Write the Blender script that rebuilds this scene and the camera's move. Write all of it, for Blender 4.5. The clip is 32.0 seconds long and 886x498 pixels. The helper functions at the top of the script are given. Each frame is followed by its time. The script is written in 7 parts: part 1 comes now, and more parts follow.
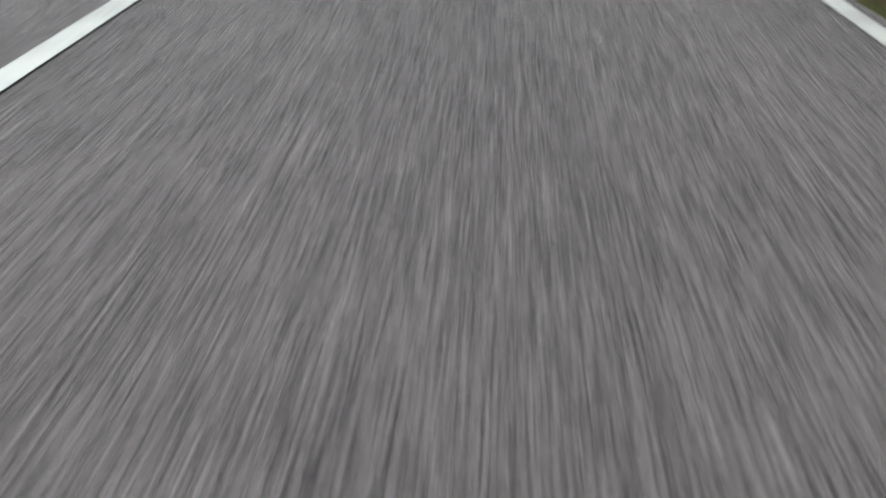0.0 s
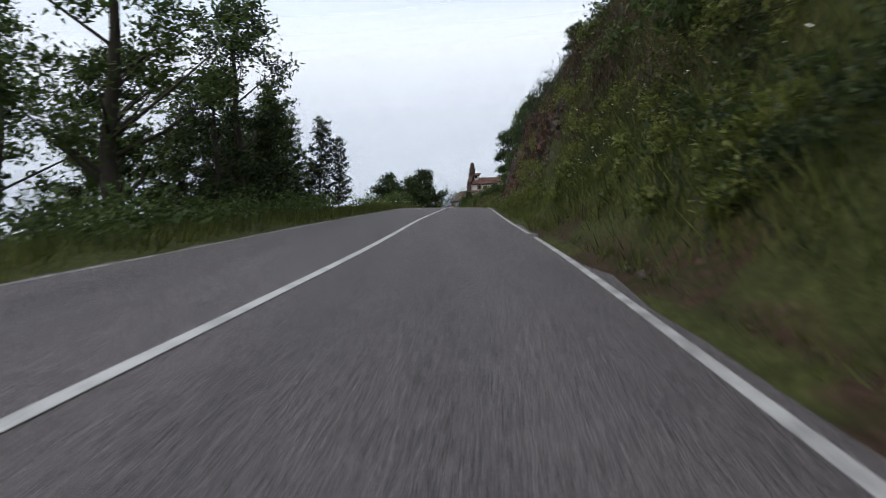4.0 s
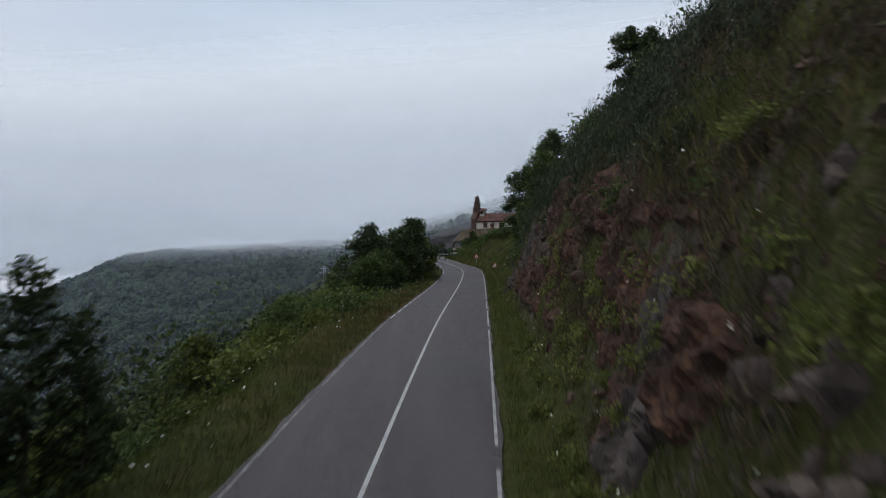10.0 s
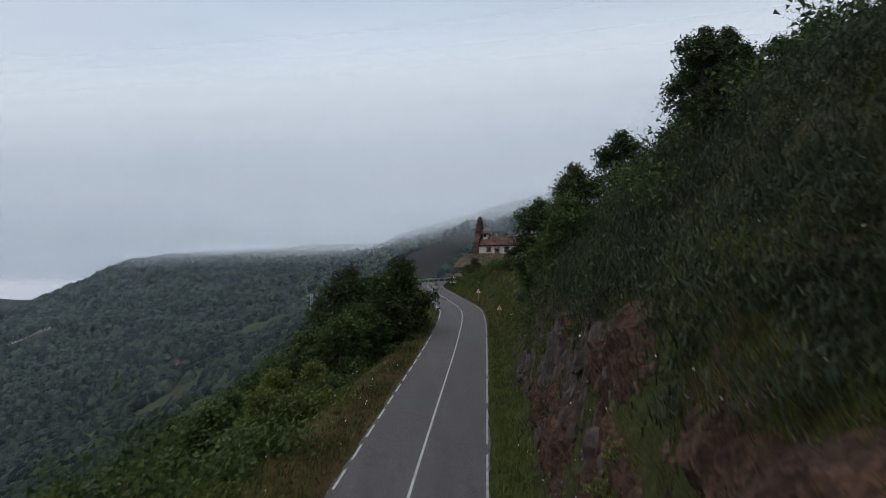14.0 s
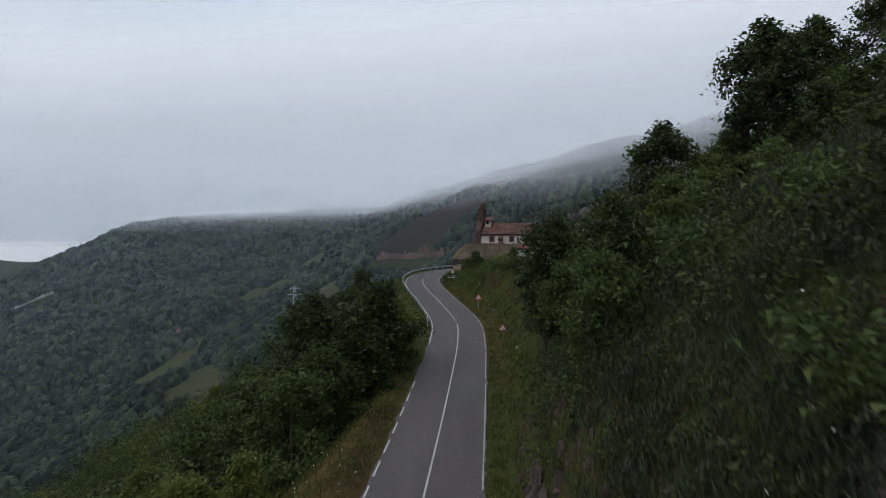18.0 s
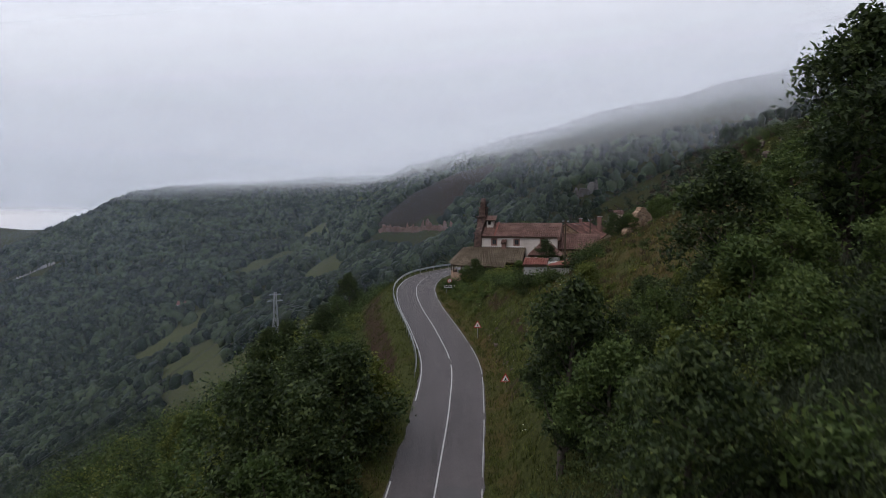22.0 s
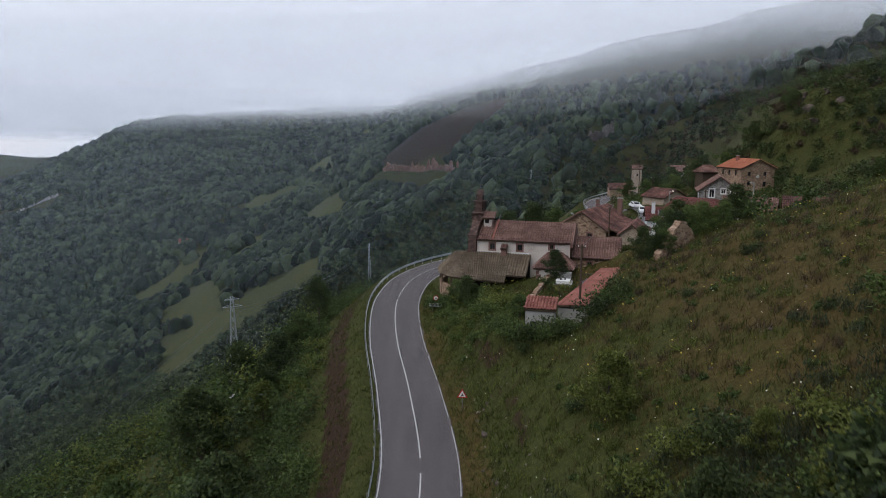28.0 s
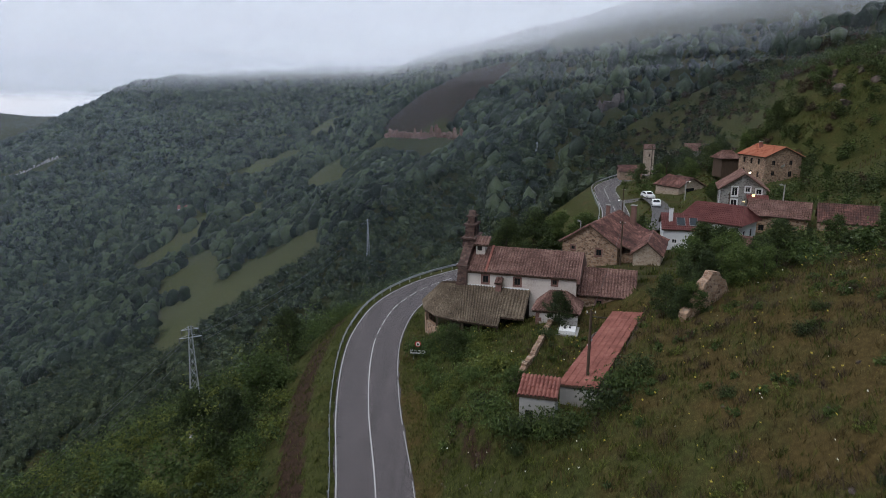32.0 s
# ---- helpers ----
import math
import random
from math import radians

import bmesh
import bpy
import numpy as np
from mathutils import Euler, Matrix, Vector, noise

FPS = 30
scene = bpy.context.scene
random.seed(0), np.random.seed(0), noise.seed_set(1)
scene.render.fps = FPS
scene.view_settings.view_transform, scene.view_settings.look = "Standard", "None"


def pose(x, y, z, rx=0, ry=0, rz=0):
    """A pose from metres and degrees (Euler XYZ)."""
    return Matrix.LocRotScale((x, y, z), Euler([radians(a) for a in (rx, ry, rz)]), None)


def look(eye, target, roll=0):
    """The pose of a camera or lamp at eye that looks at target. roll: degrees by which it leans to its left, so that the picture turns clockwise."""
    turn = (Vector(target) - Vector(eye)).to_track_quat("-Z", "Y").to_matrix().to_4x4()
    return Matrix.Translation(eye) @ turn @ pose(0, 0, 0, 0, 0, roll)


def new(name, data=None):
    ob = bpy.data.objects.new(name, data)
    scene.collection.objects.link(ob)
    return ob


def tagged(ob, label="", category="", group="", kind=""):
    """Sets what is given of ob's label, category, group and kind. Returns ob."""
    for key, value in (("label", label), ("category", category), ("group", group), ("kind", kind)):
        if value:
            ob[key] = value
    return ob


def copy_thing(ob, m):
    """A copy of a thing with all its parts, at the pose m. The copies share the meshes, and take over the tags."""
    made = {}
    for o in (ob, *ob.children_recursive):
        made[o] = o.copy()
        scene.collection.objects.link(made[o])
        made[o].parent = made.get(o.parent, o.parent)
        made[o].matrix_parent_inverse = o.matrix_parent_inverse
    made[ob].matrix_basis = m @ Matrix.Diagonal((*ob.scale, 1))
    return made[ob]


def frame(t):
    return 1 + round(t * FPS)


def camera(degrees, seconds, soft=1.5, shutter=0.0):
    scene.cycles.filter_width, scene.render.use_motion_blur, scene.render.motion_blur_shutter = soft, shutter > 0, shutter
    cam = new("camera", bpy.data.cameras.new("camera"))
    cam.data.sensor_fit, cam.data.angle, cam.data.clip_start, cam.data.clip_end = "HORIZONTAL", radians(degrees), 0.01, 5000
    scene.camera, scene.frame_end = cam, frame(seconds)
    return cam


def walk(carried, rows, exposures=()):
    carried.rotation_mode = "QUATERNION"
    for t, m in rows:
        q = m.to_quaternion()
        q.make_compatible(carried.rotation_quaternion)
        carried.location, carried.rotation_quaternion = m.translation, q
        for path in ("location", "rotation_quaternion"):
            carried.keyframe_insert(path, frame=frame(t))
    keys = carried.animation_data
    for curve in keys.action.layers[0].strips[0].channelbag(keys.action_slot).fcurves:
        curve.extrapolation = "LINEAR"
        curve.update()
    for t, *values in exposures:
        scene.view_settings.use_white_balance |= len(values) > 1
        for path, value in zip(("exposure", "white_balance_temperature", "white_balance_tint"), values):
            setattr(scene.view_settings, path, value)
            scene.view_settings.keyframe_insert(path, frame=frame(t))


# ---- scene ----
cam = camera(66.08, 32.0, soft=0.8, shutter=1.0)
# seconds, east, north, height, pitch, lean, yaw
PATH = [
    (0, 0.0, -0.0, 0.75, -30.19, 0.06, -2.04),
    (1, 0.43, 3.74, 1.06, -21.97, 0.03, -2.0),
    (2, 0.85, 7.48, 1.43, -12.78, 0.0, -1.94),
    (3, 1.28, 11.25, 1.74, -4.32, -0.02, -1.84),
    (4, 1.71, 14.99, 2.21, 0.89, -0.09, -1.75),
    (7, 2.94, 25.78, 5.06, 2.36, -0.19, -1.49),
    (8, 3.35, 29.32, 6.22, 2.43, -0.19, -1.32),
    (9, 3.72, 32.9, 7.58, 2.33, -0.19, -1.12),
    (10, 4.06, 36.69, 9.08, 2.27, -0.17, -1.04),
    (11, 4.4, 40.54, 10.52, 2.19, -0.05, -0.94),
    (12, 4.71, 44.06, 11.89, 2.1, 0.03, -0.83),
    (13, 5.09, 47.46, 13.06, 2.31, -0.03, -0.75),
    (14, 5.46, 50.72, 14.21, 2.53, -0.15, -0.63),
    (17, 6.61, 61.5, 18.18, -0.05, -0.05, -0.3),
    (18, 6.96, 65.06, 19.55, -0.68, -0.05, -0.2),
    (19, 7.29, 68.52, 20.94, -1.35, -0.07, -0.09),
    (20, 7.62, 71.8, 22.29, -2.03, -0.12, 0.01),
    (21, 7.94, 74.99, 23.67, -2.71, -0.14, 0.09),
    (22, 8.26, 78.17, 25.12, -3.52, -0.11, 0.18),
    (23, 8.6, 81.33, 26.58, -4.48, -0.07, 0.33),
    (24, 9.04, 84.48, 28.08, -5.45, -0.01, 0.46),
    (25, 9.53, 87.73, 29.52, -6.46, 0.05, 0.6),
    (28, 11.04, 98.14, 33.33, -9.5, 0.25, 0.99),
    (29, 11.52, 101.57, 34.69, -10.39, 0.26, 1.13),
    (30, 12.02, 104.92, 36.08, -11.19, 0.29, 1.25),
    (31, 12.5, 108.26, 37.49, -12.04, 0.33, 1.38),
    (32, 12.97, 111.66, 38.93, -12.89, 0.37, 1.47),
]


def flight(x, y, z, pitch, lean, yaw):
    a, b = radians(yaw), radians(pitch)
    ahead = Vector((-math.sin(a) * math.cos(b), math.cos(a) * math.cos(b), math.sin(b)))
    return look((x, y, z), Vector((x, y, z)) + 10 * ahead, lean)


walk(cam, [(t, flight(*p)) for t, *p in PATH], [(0, 1.3, 6700, 2), (1, 1.3, 6650, 3), (2, 1.2, 6600, 4), (3, 0.88, 6550, 6), (4, 0.38, 6450, 10), (7, 0.07, 6350, 10), (9, -0.05, 6300, 10), (13, -0.15, 6250, 9),
                                              (17, -0.12, 6300, 9), (19, 0.0, 6400, 11), (23, 0.17, 6550, 15), (25, 0.3, 6500, 15), (28, 0.28, 6400, 12), (32, 0.35, 6350, 12)])

# ---- light: an overcast evening sky ----
world = bpy.data.worlds.new("overcast_sky")
scene.world = world
world.use_nodes = True
wn, wl = world.node_tree.nodes, world.node_tree.links
wn.clear()
w_out = wn.new("ShaderNodeOutputWorld")
w_bg = wn.new("ShaderNodeBackground")
sky = wn.new("ShaderNodeTexSky")
sky.sky_type = "NISHITA"
sky.sun_disc = False
sky.sun_elevation, sky.sun_rotation = radians(14), radians(-60)
w_scale = wn.new("ShaderNodeMix")
w_scale.data_type, w_scale.blend_type = "RGBA", "MULTIPLY"
w_scale.inputs[0].default_value = 1.0
w_scale.inputs[7].default_value = (0.10, 0.10, 0.10, 1)
wl.new(sky.outputs[0], w_scale.inputs[6])
w_co = wn.new("ShaderNodeTexCoord")
w_map = wn.new("ShaderNodeMapping")
w_map.inputs["Scale"].default_value = (1.0, 1.0, 3.2)
wl.new(w_co.outputs["Generated"], w_map.inputs[0])
w_noise = wn.new("ShaderNodeTexNoise")
w_noise.inputs["Scale"].default_value = 1.5
w_noise.inputs["Detail"].default_value = 5
w_noise.inputs["Roughness"].default_value = 0.45
w_noise.inputs["Distortion"].default_value = 0.4
wl.new(w_map.outputs[0], w_noise.inputs[0])
w_ramp = wn.new("ShaderNodeValToRGB")
w_ramp.color_ramp.elements[0].position, w_ramp.color_ramp.elements[0].color = 0.25, (0.50, 0.61, 0.74, 1)
w_ramp.color_ramp.elements[1].position, w_ramp.color_ramp.elements[1].color = 0.75, (0.73, 0.815, 0.94, 1)
wl.new(w_noise.outputs[0], w_ramp.inputs[0])
# low in the west the cloud is thinner and a little pink
w_sep = wn.new("ShaderNodeSeparateXYZ")
wl.new(w_co.outputs["Generated"], w_sep.inputs[0])
w_west = wn.new("ShaderNodeMapRange")
w_west.inputs[1].default_value, w_west.inputs[2].default_value = -0.28, -0.60
w_west.inputs[3].default_value, w_west.inputs[4].default_value = 0.0, 0.55
wl.new(w_sep.outputs[0], w_west.inputs[0])
w_pink = wn.new("ShaderNodeMix")
w_pink.data_type = "RGBA"
w_pink.inputs[7].default_value = (0.74, 0.74, 0.82, 1)
wl.new(w_west.outputs[0], w_pink.inputs[0])
wl.new(w_ramp.outputs[0], w_pink.inputs[6])
w_east = wn.new("ShaderNodeMapRange")
w_east.inputs[1].default_value, w_east.inputs[2].default_value = 0.02, 0.55
w_east.inputs[3].default_value, w_east.inputs[4].default_value = 0.0, 0.75
wl.new(w_sep.outputs[0], w_east.inputs[0])
w_grey = wn.new("ShaderNodeMix")
w_grey.data_type = "RGBA"
w_grey.inputs[7].default_value = (0.36, 0.45, 0.54, 1)
wl.new(w_east.outputs[0], w_grey.inputs[0])
wl.new(w_pink.outputs[2], w_grey.inputs[6])
w_mix = wn.new("ShaderNodeMix")
w_mix.data_type = "RGBA"
w_mix.inputs[0].default_value = 0.94
wl.new(w_scale.outputs[2], w_mix.inputs[6])
wl.new(w_grey.outputs[2], w_mix.inputs[7])
wl.new(w_mix.outputs[2], w_bg.inputs[0])
w_bg.inputs[1].default_value = 1.0
wl.new(w_bg.outputs[0], w_out.inputs[0])

sun_data = bpy.data.lights.new("sun", "SUN")
sun_data.energy, sun_data.angle, sun_data.color = 1.1, radians(60), (1.0, 0.90, 0.80)
sun = new("sun", sun_data)
sun.matrix_world = look((0, 0, 0), (0.35, 0.35, -0.87))
scene.cycles.transparent_max_bounces = 128

# ---- materials ----
MATS = {}


def material(name, stops, scale=4.0, fine=40.0, rough=0.85, metal=0.0, bump=0.3, bump_dist=0.02, spread=0.25, island=0.0, obrand=0.0,
             coords="Object", stretch=(1, 1, 1), grain=0.35, translucent=0.0):
    """Two scales of variation over a ramp of real base colours, with relief."""
    m = bpy.data.materials.new(name)
    m.use_nodes = True
    n, l = m.node_tree.nodes, m.node_tree.links
    b = n["Principled BSDF"]
    co = n.new("ShaderNodeTexCoord")
    mp = n.new("ShaderNodeMapping")
    mp.inputs["Scale"].default_value = stretch
    l.new(co.outputs[coords], mp.inputs[0])
    big, small = n.new("ShaderNodeTexNoise"), n.new("ShaderNodeTexNoise")
    for node, s, d in ((big, scale, 4), (small, fine, 5)):
        node.inputs["Scale"].default_value, node.inputs["Detail"].default_value = s, d
        l.new(mp.outputs[0], node.inputs[0])
    mixf = n.new("ShaderNodeMix")
    mixf.inputs[0].default_value = grain
    l.new(big.outputs[0], mixf.inputs[2])
    l.new(small.outputs[0], mixf.inputs[3])
    val = mixf.outputs[0]
    for amount, source in ((island, "g"), (obrand, "o")):
        if amount:
            src = n.new("ShaderNodeNewGeometry").outputs["Random Per Island"] if source == "g" else n.new("ShaderNodeObjectInfo").outputs["Random"]
            mr = n.new("ShaderNodeMapRange")
            mr.inputs[3].default_value, mr.inputs[4].default_value = -amount / 2, amount / 2
            l.new(src, mr.inputs[0])
            ad = n.new("ShaderNodeMath")
            l.new(val, ad.inputs[0])
            l.new(mr.outputs[0], ad.inputs[1])
            val = ad.outputs[0]
    rp = n.new("ShaderNodeValToRGB")
    el = rp.color_ramp.elements
    while len(el) < len(stops):
        el.new(0.5)
    for i, c in enumerate(stops):
        el[i].position = 0.5 - spread + 2 * spread * i / max(1, len(stops) - 1)
        el[i].color = (*c, 1)
    l.new(val, rp.inputs[0])
    l.new(rp.outputs[0], b.inputs["Base Color"])
    b.inputs["Roughness"].default_value, b.inputs["Metallic"].default_value = rough, metal
    b.inputs["Specular IOR Level"].default_value = 0.3
    if bump:
        bp = n.new("ShaderNodeBump")
        bp.inputs["Strength"].default_value, bp.inputs["Distance"].default_value = bump, bump_dist
        l.new(mixf.outputs[0], bp.inputs["Height"])
        l.new(bp.outputs[0], b.inputs["Normal"])
    if translucent:
        tr, ms = n.new("ShaderNodeBsdfTranslucent"), n.new("ShaderNodeMixShader")
        ms.inputs[0].default_value = translucent
        l.new(rp.outputs[0], tr.inputs[0])
        l.new(b.outputs[0], ms.inputs[1])
        l.new(tr.outputs[0], ms.inputs[2])
        l.new(ms.outputs[0], n["Material Output"].inputs[0])
    MATS[name] = m
    return m


def ground_material():
    """Meadow, dry grass, bare earth and rock, laid out by the zones of the sheet and by its steepness."""
    m = bpy.data.materials.new("hillside")
    m.use_nodes = True
    n, l = m.node_tree.nodes, m.node_tree.links
    b = n["Principled BSDF"]
    b.inputs["Roughness"].default_value = 0.95
    b.inputs["Specular IOR Level"].default_value = 0.1
    co = n.new("ShaderNodeTexCoord").outputs["Object"]

    def tex(s, d=5, r=0.55):
        t = n.new("ShaderNodeTexNoise")
        t.inputs["Scale"].default_value, t.inputs["Detail"].default_value, t.inputs["Roughness"].default_value = s, d, r
        l.new(co, t.inputs[0])
        return t.outputs[0]

    def ramp(src, stops):
        r = n.new("ShaderNodeValToRGB")
        e = r.color_ramp.elements
        while len(e) < len(stops):
            e.new(0.5)
        for i, (p, c) in enumerate(stops):
            e[i].position, e[i].color = p, (*c, 1)
        l.new(src, r.inputs[0])
        return r.outputs[0]

    def mix(f, a, c):
        x = n.new("ShaderNodeMix")
        x.data_type = "RGBA"
        l.new(f, x.inputs[0])
        l.new(a, x.inputs[6])
        l.new(c, x.inputs[7])
        return x.outputs[2]

    zone = n.new("ShaderNodeVertexColor")
    zone.layer_name = "zone"
    sep = n.new("ShaderNodeSeparateColor")
    l.new(zone.outputs[0], sep.inputs[0])
    n1, n2, n3 = tex(0.35), tex(3.0, 6, 0.65), tex(17.0, 4)
    md = n.new("ShaderNodeMix")
    md.inputs[0].default_value = 0.5
    l.new(n2, md.inputs[2])
    l.new(n3, md.inputs[3])
    fine = md.outputs[0]
    grass = ramp(fine, [(0.30, (0.012, 0.014, 0.005)), (0.50, (0.037, 0.043, 0.012)), (0.68, (0.086, 0.092, 0.028))])
    dry = ramp(fine, [(0.30, (0.020, 0.014, 0.005)), (0.52, (0.064, 0.046, 0.016)), (0.70, (0.135, 0.100, 0.040))])
    soil = ramp(fine, [(0.30, (0.009, 0.006, 0.004)), (0.50, (0.030, 0.018, 0.012)), (0.70, (0.085, 0.052, 0.035))])
    rock = ramp(fine, [(0.30, (0.014, 0.011, 0.010)), (0.50, (0.050, 0.040, 0.034)), (0.70, (0.140, 0.116, 0.100))])

    def gate(src, lo, hi, noise_src, amount):
        a = n.new("ShaderNodeMath")
        a.operation = "MULTIPLY_ADD"
        l.new(noise_src, a.inputs[0])
        a.inputs[1].default_value = amount
        l.new(src, a.inputs[2])
        r = n.new("ShaderNodeMapRange")
        r.inputs[1].default_value, r.inputs[2].default_value = lo + amount / 2, hi + amount / 2
        l.new(a.outputs[0], r.inputs[0])
        return r.outputs[0]

    c = mix(gate(sep.outputs[1], 0.35, 0.65, n1, 0.9), grass, dry)
    field = ramp(fine, [(0.30, (0.034, 0.042, 0.014)), (0.5, (0.080, 0.086, 0.032)), (0.7, (0.150, 0.146, 0.062))])
    c = mix(gate(sep.outputs[2], 0.40, 0.60, n2, 0.7), c, soil)
    c = mix(gate(sep.outputs[0], 0.45, 0.60, n2, 1.1), c, rock)
    c = mix(gate(zone.outputs[1], 0.35, 0.65, n1, 0.5), c, field)
    l.new(c, b.inputs["Base Color"])
    bp = n.new("ShaderNodeBump")
    bp.inputs["Strength"].default_value, bp.inputs["Distance"].default_value = 0.8, 0.12
    l.new(fine, bp.inputs["Height"])
    l.new(bp.outputs[0], b.inputs["Normal"])
    return m


GROUND = ground_material()
def asphalt_material(name, dark, mid, light):
    """Worn chippings: pale and dark stones in binder, polished wheel tracks and faint blotches."""
    m = bpy.data.materials.new(name)
    m.use_nodes = True
    n, l = m.node_tree.nodes, m.node_tree.links
    b = n["Principled BSDF"]
    b.inputs["Roughness"].default_value, b.inputs["Specular IOR Level"].default_value = 0.8, 0.25
    co = n.new("ShaderNodeTexCoord").outputs["Object"]
    v = n.new("ShaderNodeTexVoronoi")
    v.inputs["Scale"].default_value = 180
    l.new(co, v.inputs["Vector"])
    sp = n.new("ShaderNodeSeparateColor")
    l.new(v.outputs["Color"], sp.inputs[0])
    a, c = n.new("ShaderNodeTexNoise"), n.new("ShaderNodeTexNoise")
    a.inputs["Scale"].default_value, a.inputs["Detail"].default_value = 0.45, 5
    c.inputs["Scale"].default_value, c.inputs["Detail"].default_value = 7, 6
    lanes = n.new("ShaderNodeMapping")
    lanes.inputs["Scale"].default_value = (3.4, 0.16, 1.0)
    l.new(co, lanes.inputs[0])
    l.new(lanes.outputs[0], a.inputs[0])
    l.new(co, c.inputs[0])
    m1, m2 = n.new("ShaderNodeMix"), n.new("ShaderNodeMix")
    m1.inputs[0].default_value, m2.inputs[0].default_value = 0.35, 0.68
    l.new(a.outputs[0], m1.inputs[2])
    l.new(c.outputs[0], m1.inputs[3])
    l.new(m1.outputs[0], m2.inputs[2])
    l.new(sp.outputs[0], m2.inputs[3])
    r = n.new("ShaderNodeValToRGB")
    e = r.color_ramp.elements
    e.new(0.5)
    for k, (p, col) in enumerate(((0.24, dark), (0.5, mid), (0.78, light))):
        e[k].position, e[k].color = p, (*col, 1)
    l.new(m2.outputs[0], r.inputs[0])
    l.new(r.outputs[0], b.inputs["Base Color"])
    bp = n.new("ShaderNodeBump")
    bp.inputs["Strength"].default_value, bp.inputs["Distance"].default_value = 0.5, 0.006
    l.new(v.outputs["Distance"], bp.inputs["Height"])
    l.new(bp.outputs[0], b.inputs["Normal"])
    MATS[name] = m


asphalt_material("asphalt", (0.006, 0.0054, 0.0060), (0.040, 0.0348, 0.0372), (0.235, 0.208, 0.208))
asphalt_material("asphalt_patch", (0.034, 0.032, 0.033), (0.070, 0.066, 0.067), (0.150, 0.142, 0.142))

material("road_paint", [(0.22, 0.22, 0.21), (0.42, 0.42, 0.41), (0.52, 0.52, 0.50)], 3, 60, 0.7, bump=0.2, bump_dist=0.004, spread=0.2)
material("bark", [(0.035, 0.028, 0.022), (0.09, 0.075, 0.06)], 3, 25, 0.95, bump=0.8, bump_dist=0.03, stretch=(1, 1, 0.2))
material("leaf_dark", [(0.013, 0.023, 0.008), (0.036, 0.056, 0.017), (0.090, 0.118, 0.034)], 0.5, 4, 0.65, bump=0, island=0.45, spread=0.3, translucent=0.35, obrand=0.2)
material("leaf_green", [(0.026, 0.044, 0.012), (0.058, 0.092, 0.023), (0.115, 0.155, 0.042)], 0.5, 4, 0.65, bump=0, island=0.45, spread=0.3, translucent=0.38, obrand=0.25)
material("leaf_light", [(0.040, 0.056, 0.010), (0.092, 0.116, 0.022), (0.185, 0.200, 0.050)], 0.5, 4, 0.65, bump=0, island=0.45, spread=0.3, translucent=0.4, obrand=0.2)
material("leaf_broom", [(0.011, 0.019, 0.008), (0.025, 0.037, 0.016), (0.058, 0.072, 0.032)], 0.5, 4, 0.7, bump=0, island=0.45, spread=0.3, translucent=0.15, obrand=0.1)
material("far_leaf", [(0.008, 0.015, 0.010), (0.027, 0.041, 0.022), (0.075, 0.095, 0.046)], 0.02, 0.9, 0.9, bump=1.0, bump_dist=0.6, island=0.45, spread=0.26, grain=0.5)
material("leaf_dry", [(0.022, 0.015, 0.009), (0.050, 0.035, 0.021), (0.105, 0.076, 0.046)], 0.5, 4, 0.8, bump=0, island=0.45, spread=0.3, translucent=0.1, obrand=0.1)
material("grass_blade", [(0.021, 0.030, 0.007), (0.060, 0.077, 0.014), (0.135, 0.145, 0.034)], 0.3, 3, 0.7, bump=0, island=0.5, spread=0.3, translucent=0.3)
material("grass_dry", [(0.034, 0.026, 0.009), (0.084, 0.064, 0.022), (0.165, 0.128, 0.050)], 0.3, 3, 0.8, bump=0, island=0.5, spread=0.3, translucent=0.2)
material("petal", [(0.55, 0.55, 0.48), (0.72, 0.72, 0.66)], 3, 20, 0.8, bump=0, island=0.3)
material("petal_yellow", [(0.28, 0.22, 0.03), (0.42, 0.34, 0.05)], 3, 20, 0.8, bump=0, island=0.3)
material("rock", [(0.040, 0.034, 0.030), (0.105, 0.087, 0.075), (0.240, 0.205, 0.180)], 1.2, 9, 0.9, bump=1.0, bump_dist=0.08, obrand=0.15, island=0.2)
material("cut_rock", [(0.016, 0.012, 0.010), (0.050, 0.038, 0.033), (0.130, 0.102, 0.088)], 1.4, 10, 0.92, bump=1.0, bump_dist=0.12, island=0.25, stretch=(1, 1, 0.35))
material("face_rock", [(0.009, 0.007, 0.006), (0.036, 0.028, 0.025), (0.105, 0.085, 0.076)], 1.3, 9, 0.92, bump=1.0, bump_dist=0.10, stretch=(1, 1, 0.6), spread=0.22)
material("earth_rock", [(0.007, 0.004, 0.003), (0.037, 0.019, 0.012), (0.120, 0.064, 0.039)], 1.1, 9, 0.95, bump=1.0, bump_dist=0.10, spread=0.19, grain=0.55)
material("edge_paint", [(0.12, 0.118, 0.115), (0.31, 0.305, 0.30), (0.46, 0.455, 0.44)], 4, 40, 0.8, bump=0.2, bump_dist=0.004, spread=0.18)
material("worn_paint", [(0.05, 0.047, 0.047), (0.17, 0.165, 0.16), (0.34, 0.335, 0.325)], 5, 40, 0.8, bump=0.2, bump_dist=0.004, spread=0.16)
material("red_rock", [(0.014, 0.009, 0.006), (0.042, 0.025, 0.018), (0.110, 0.068, 0.048)], 1.0, 8, 0.92, bump=1.0, bump_dist=0.08, obrand=0.15, island=0.3)


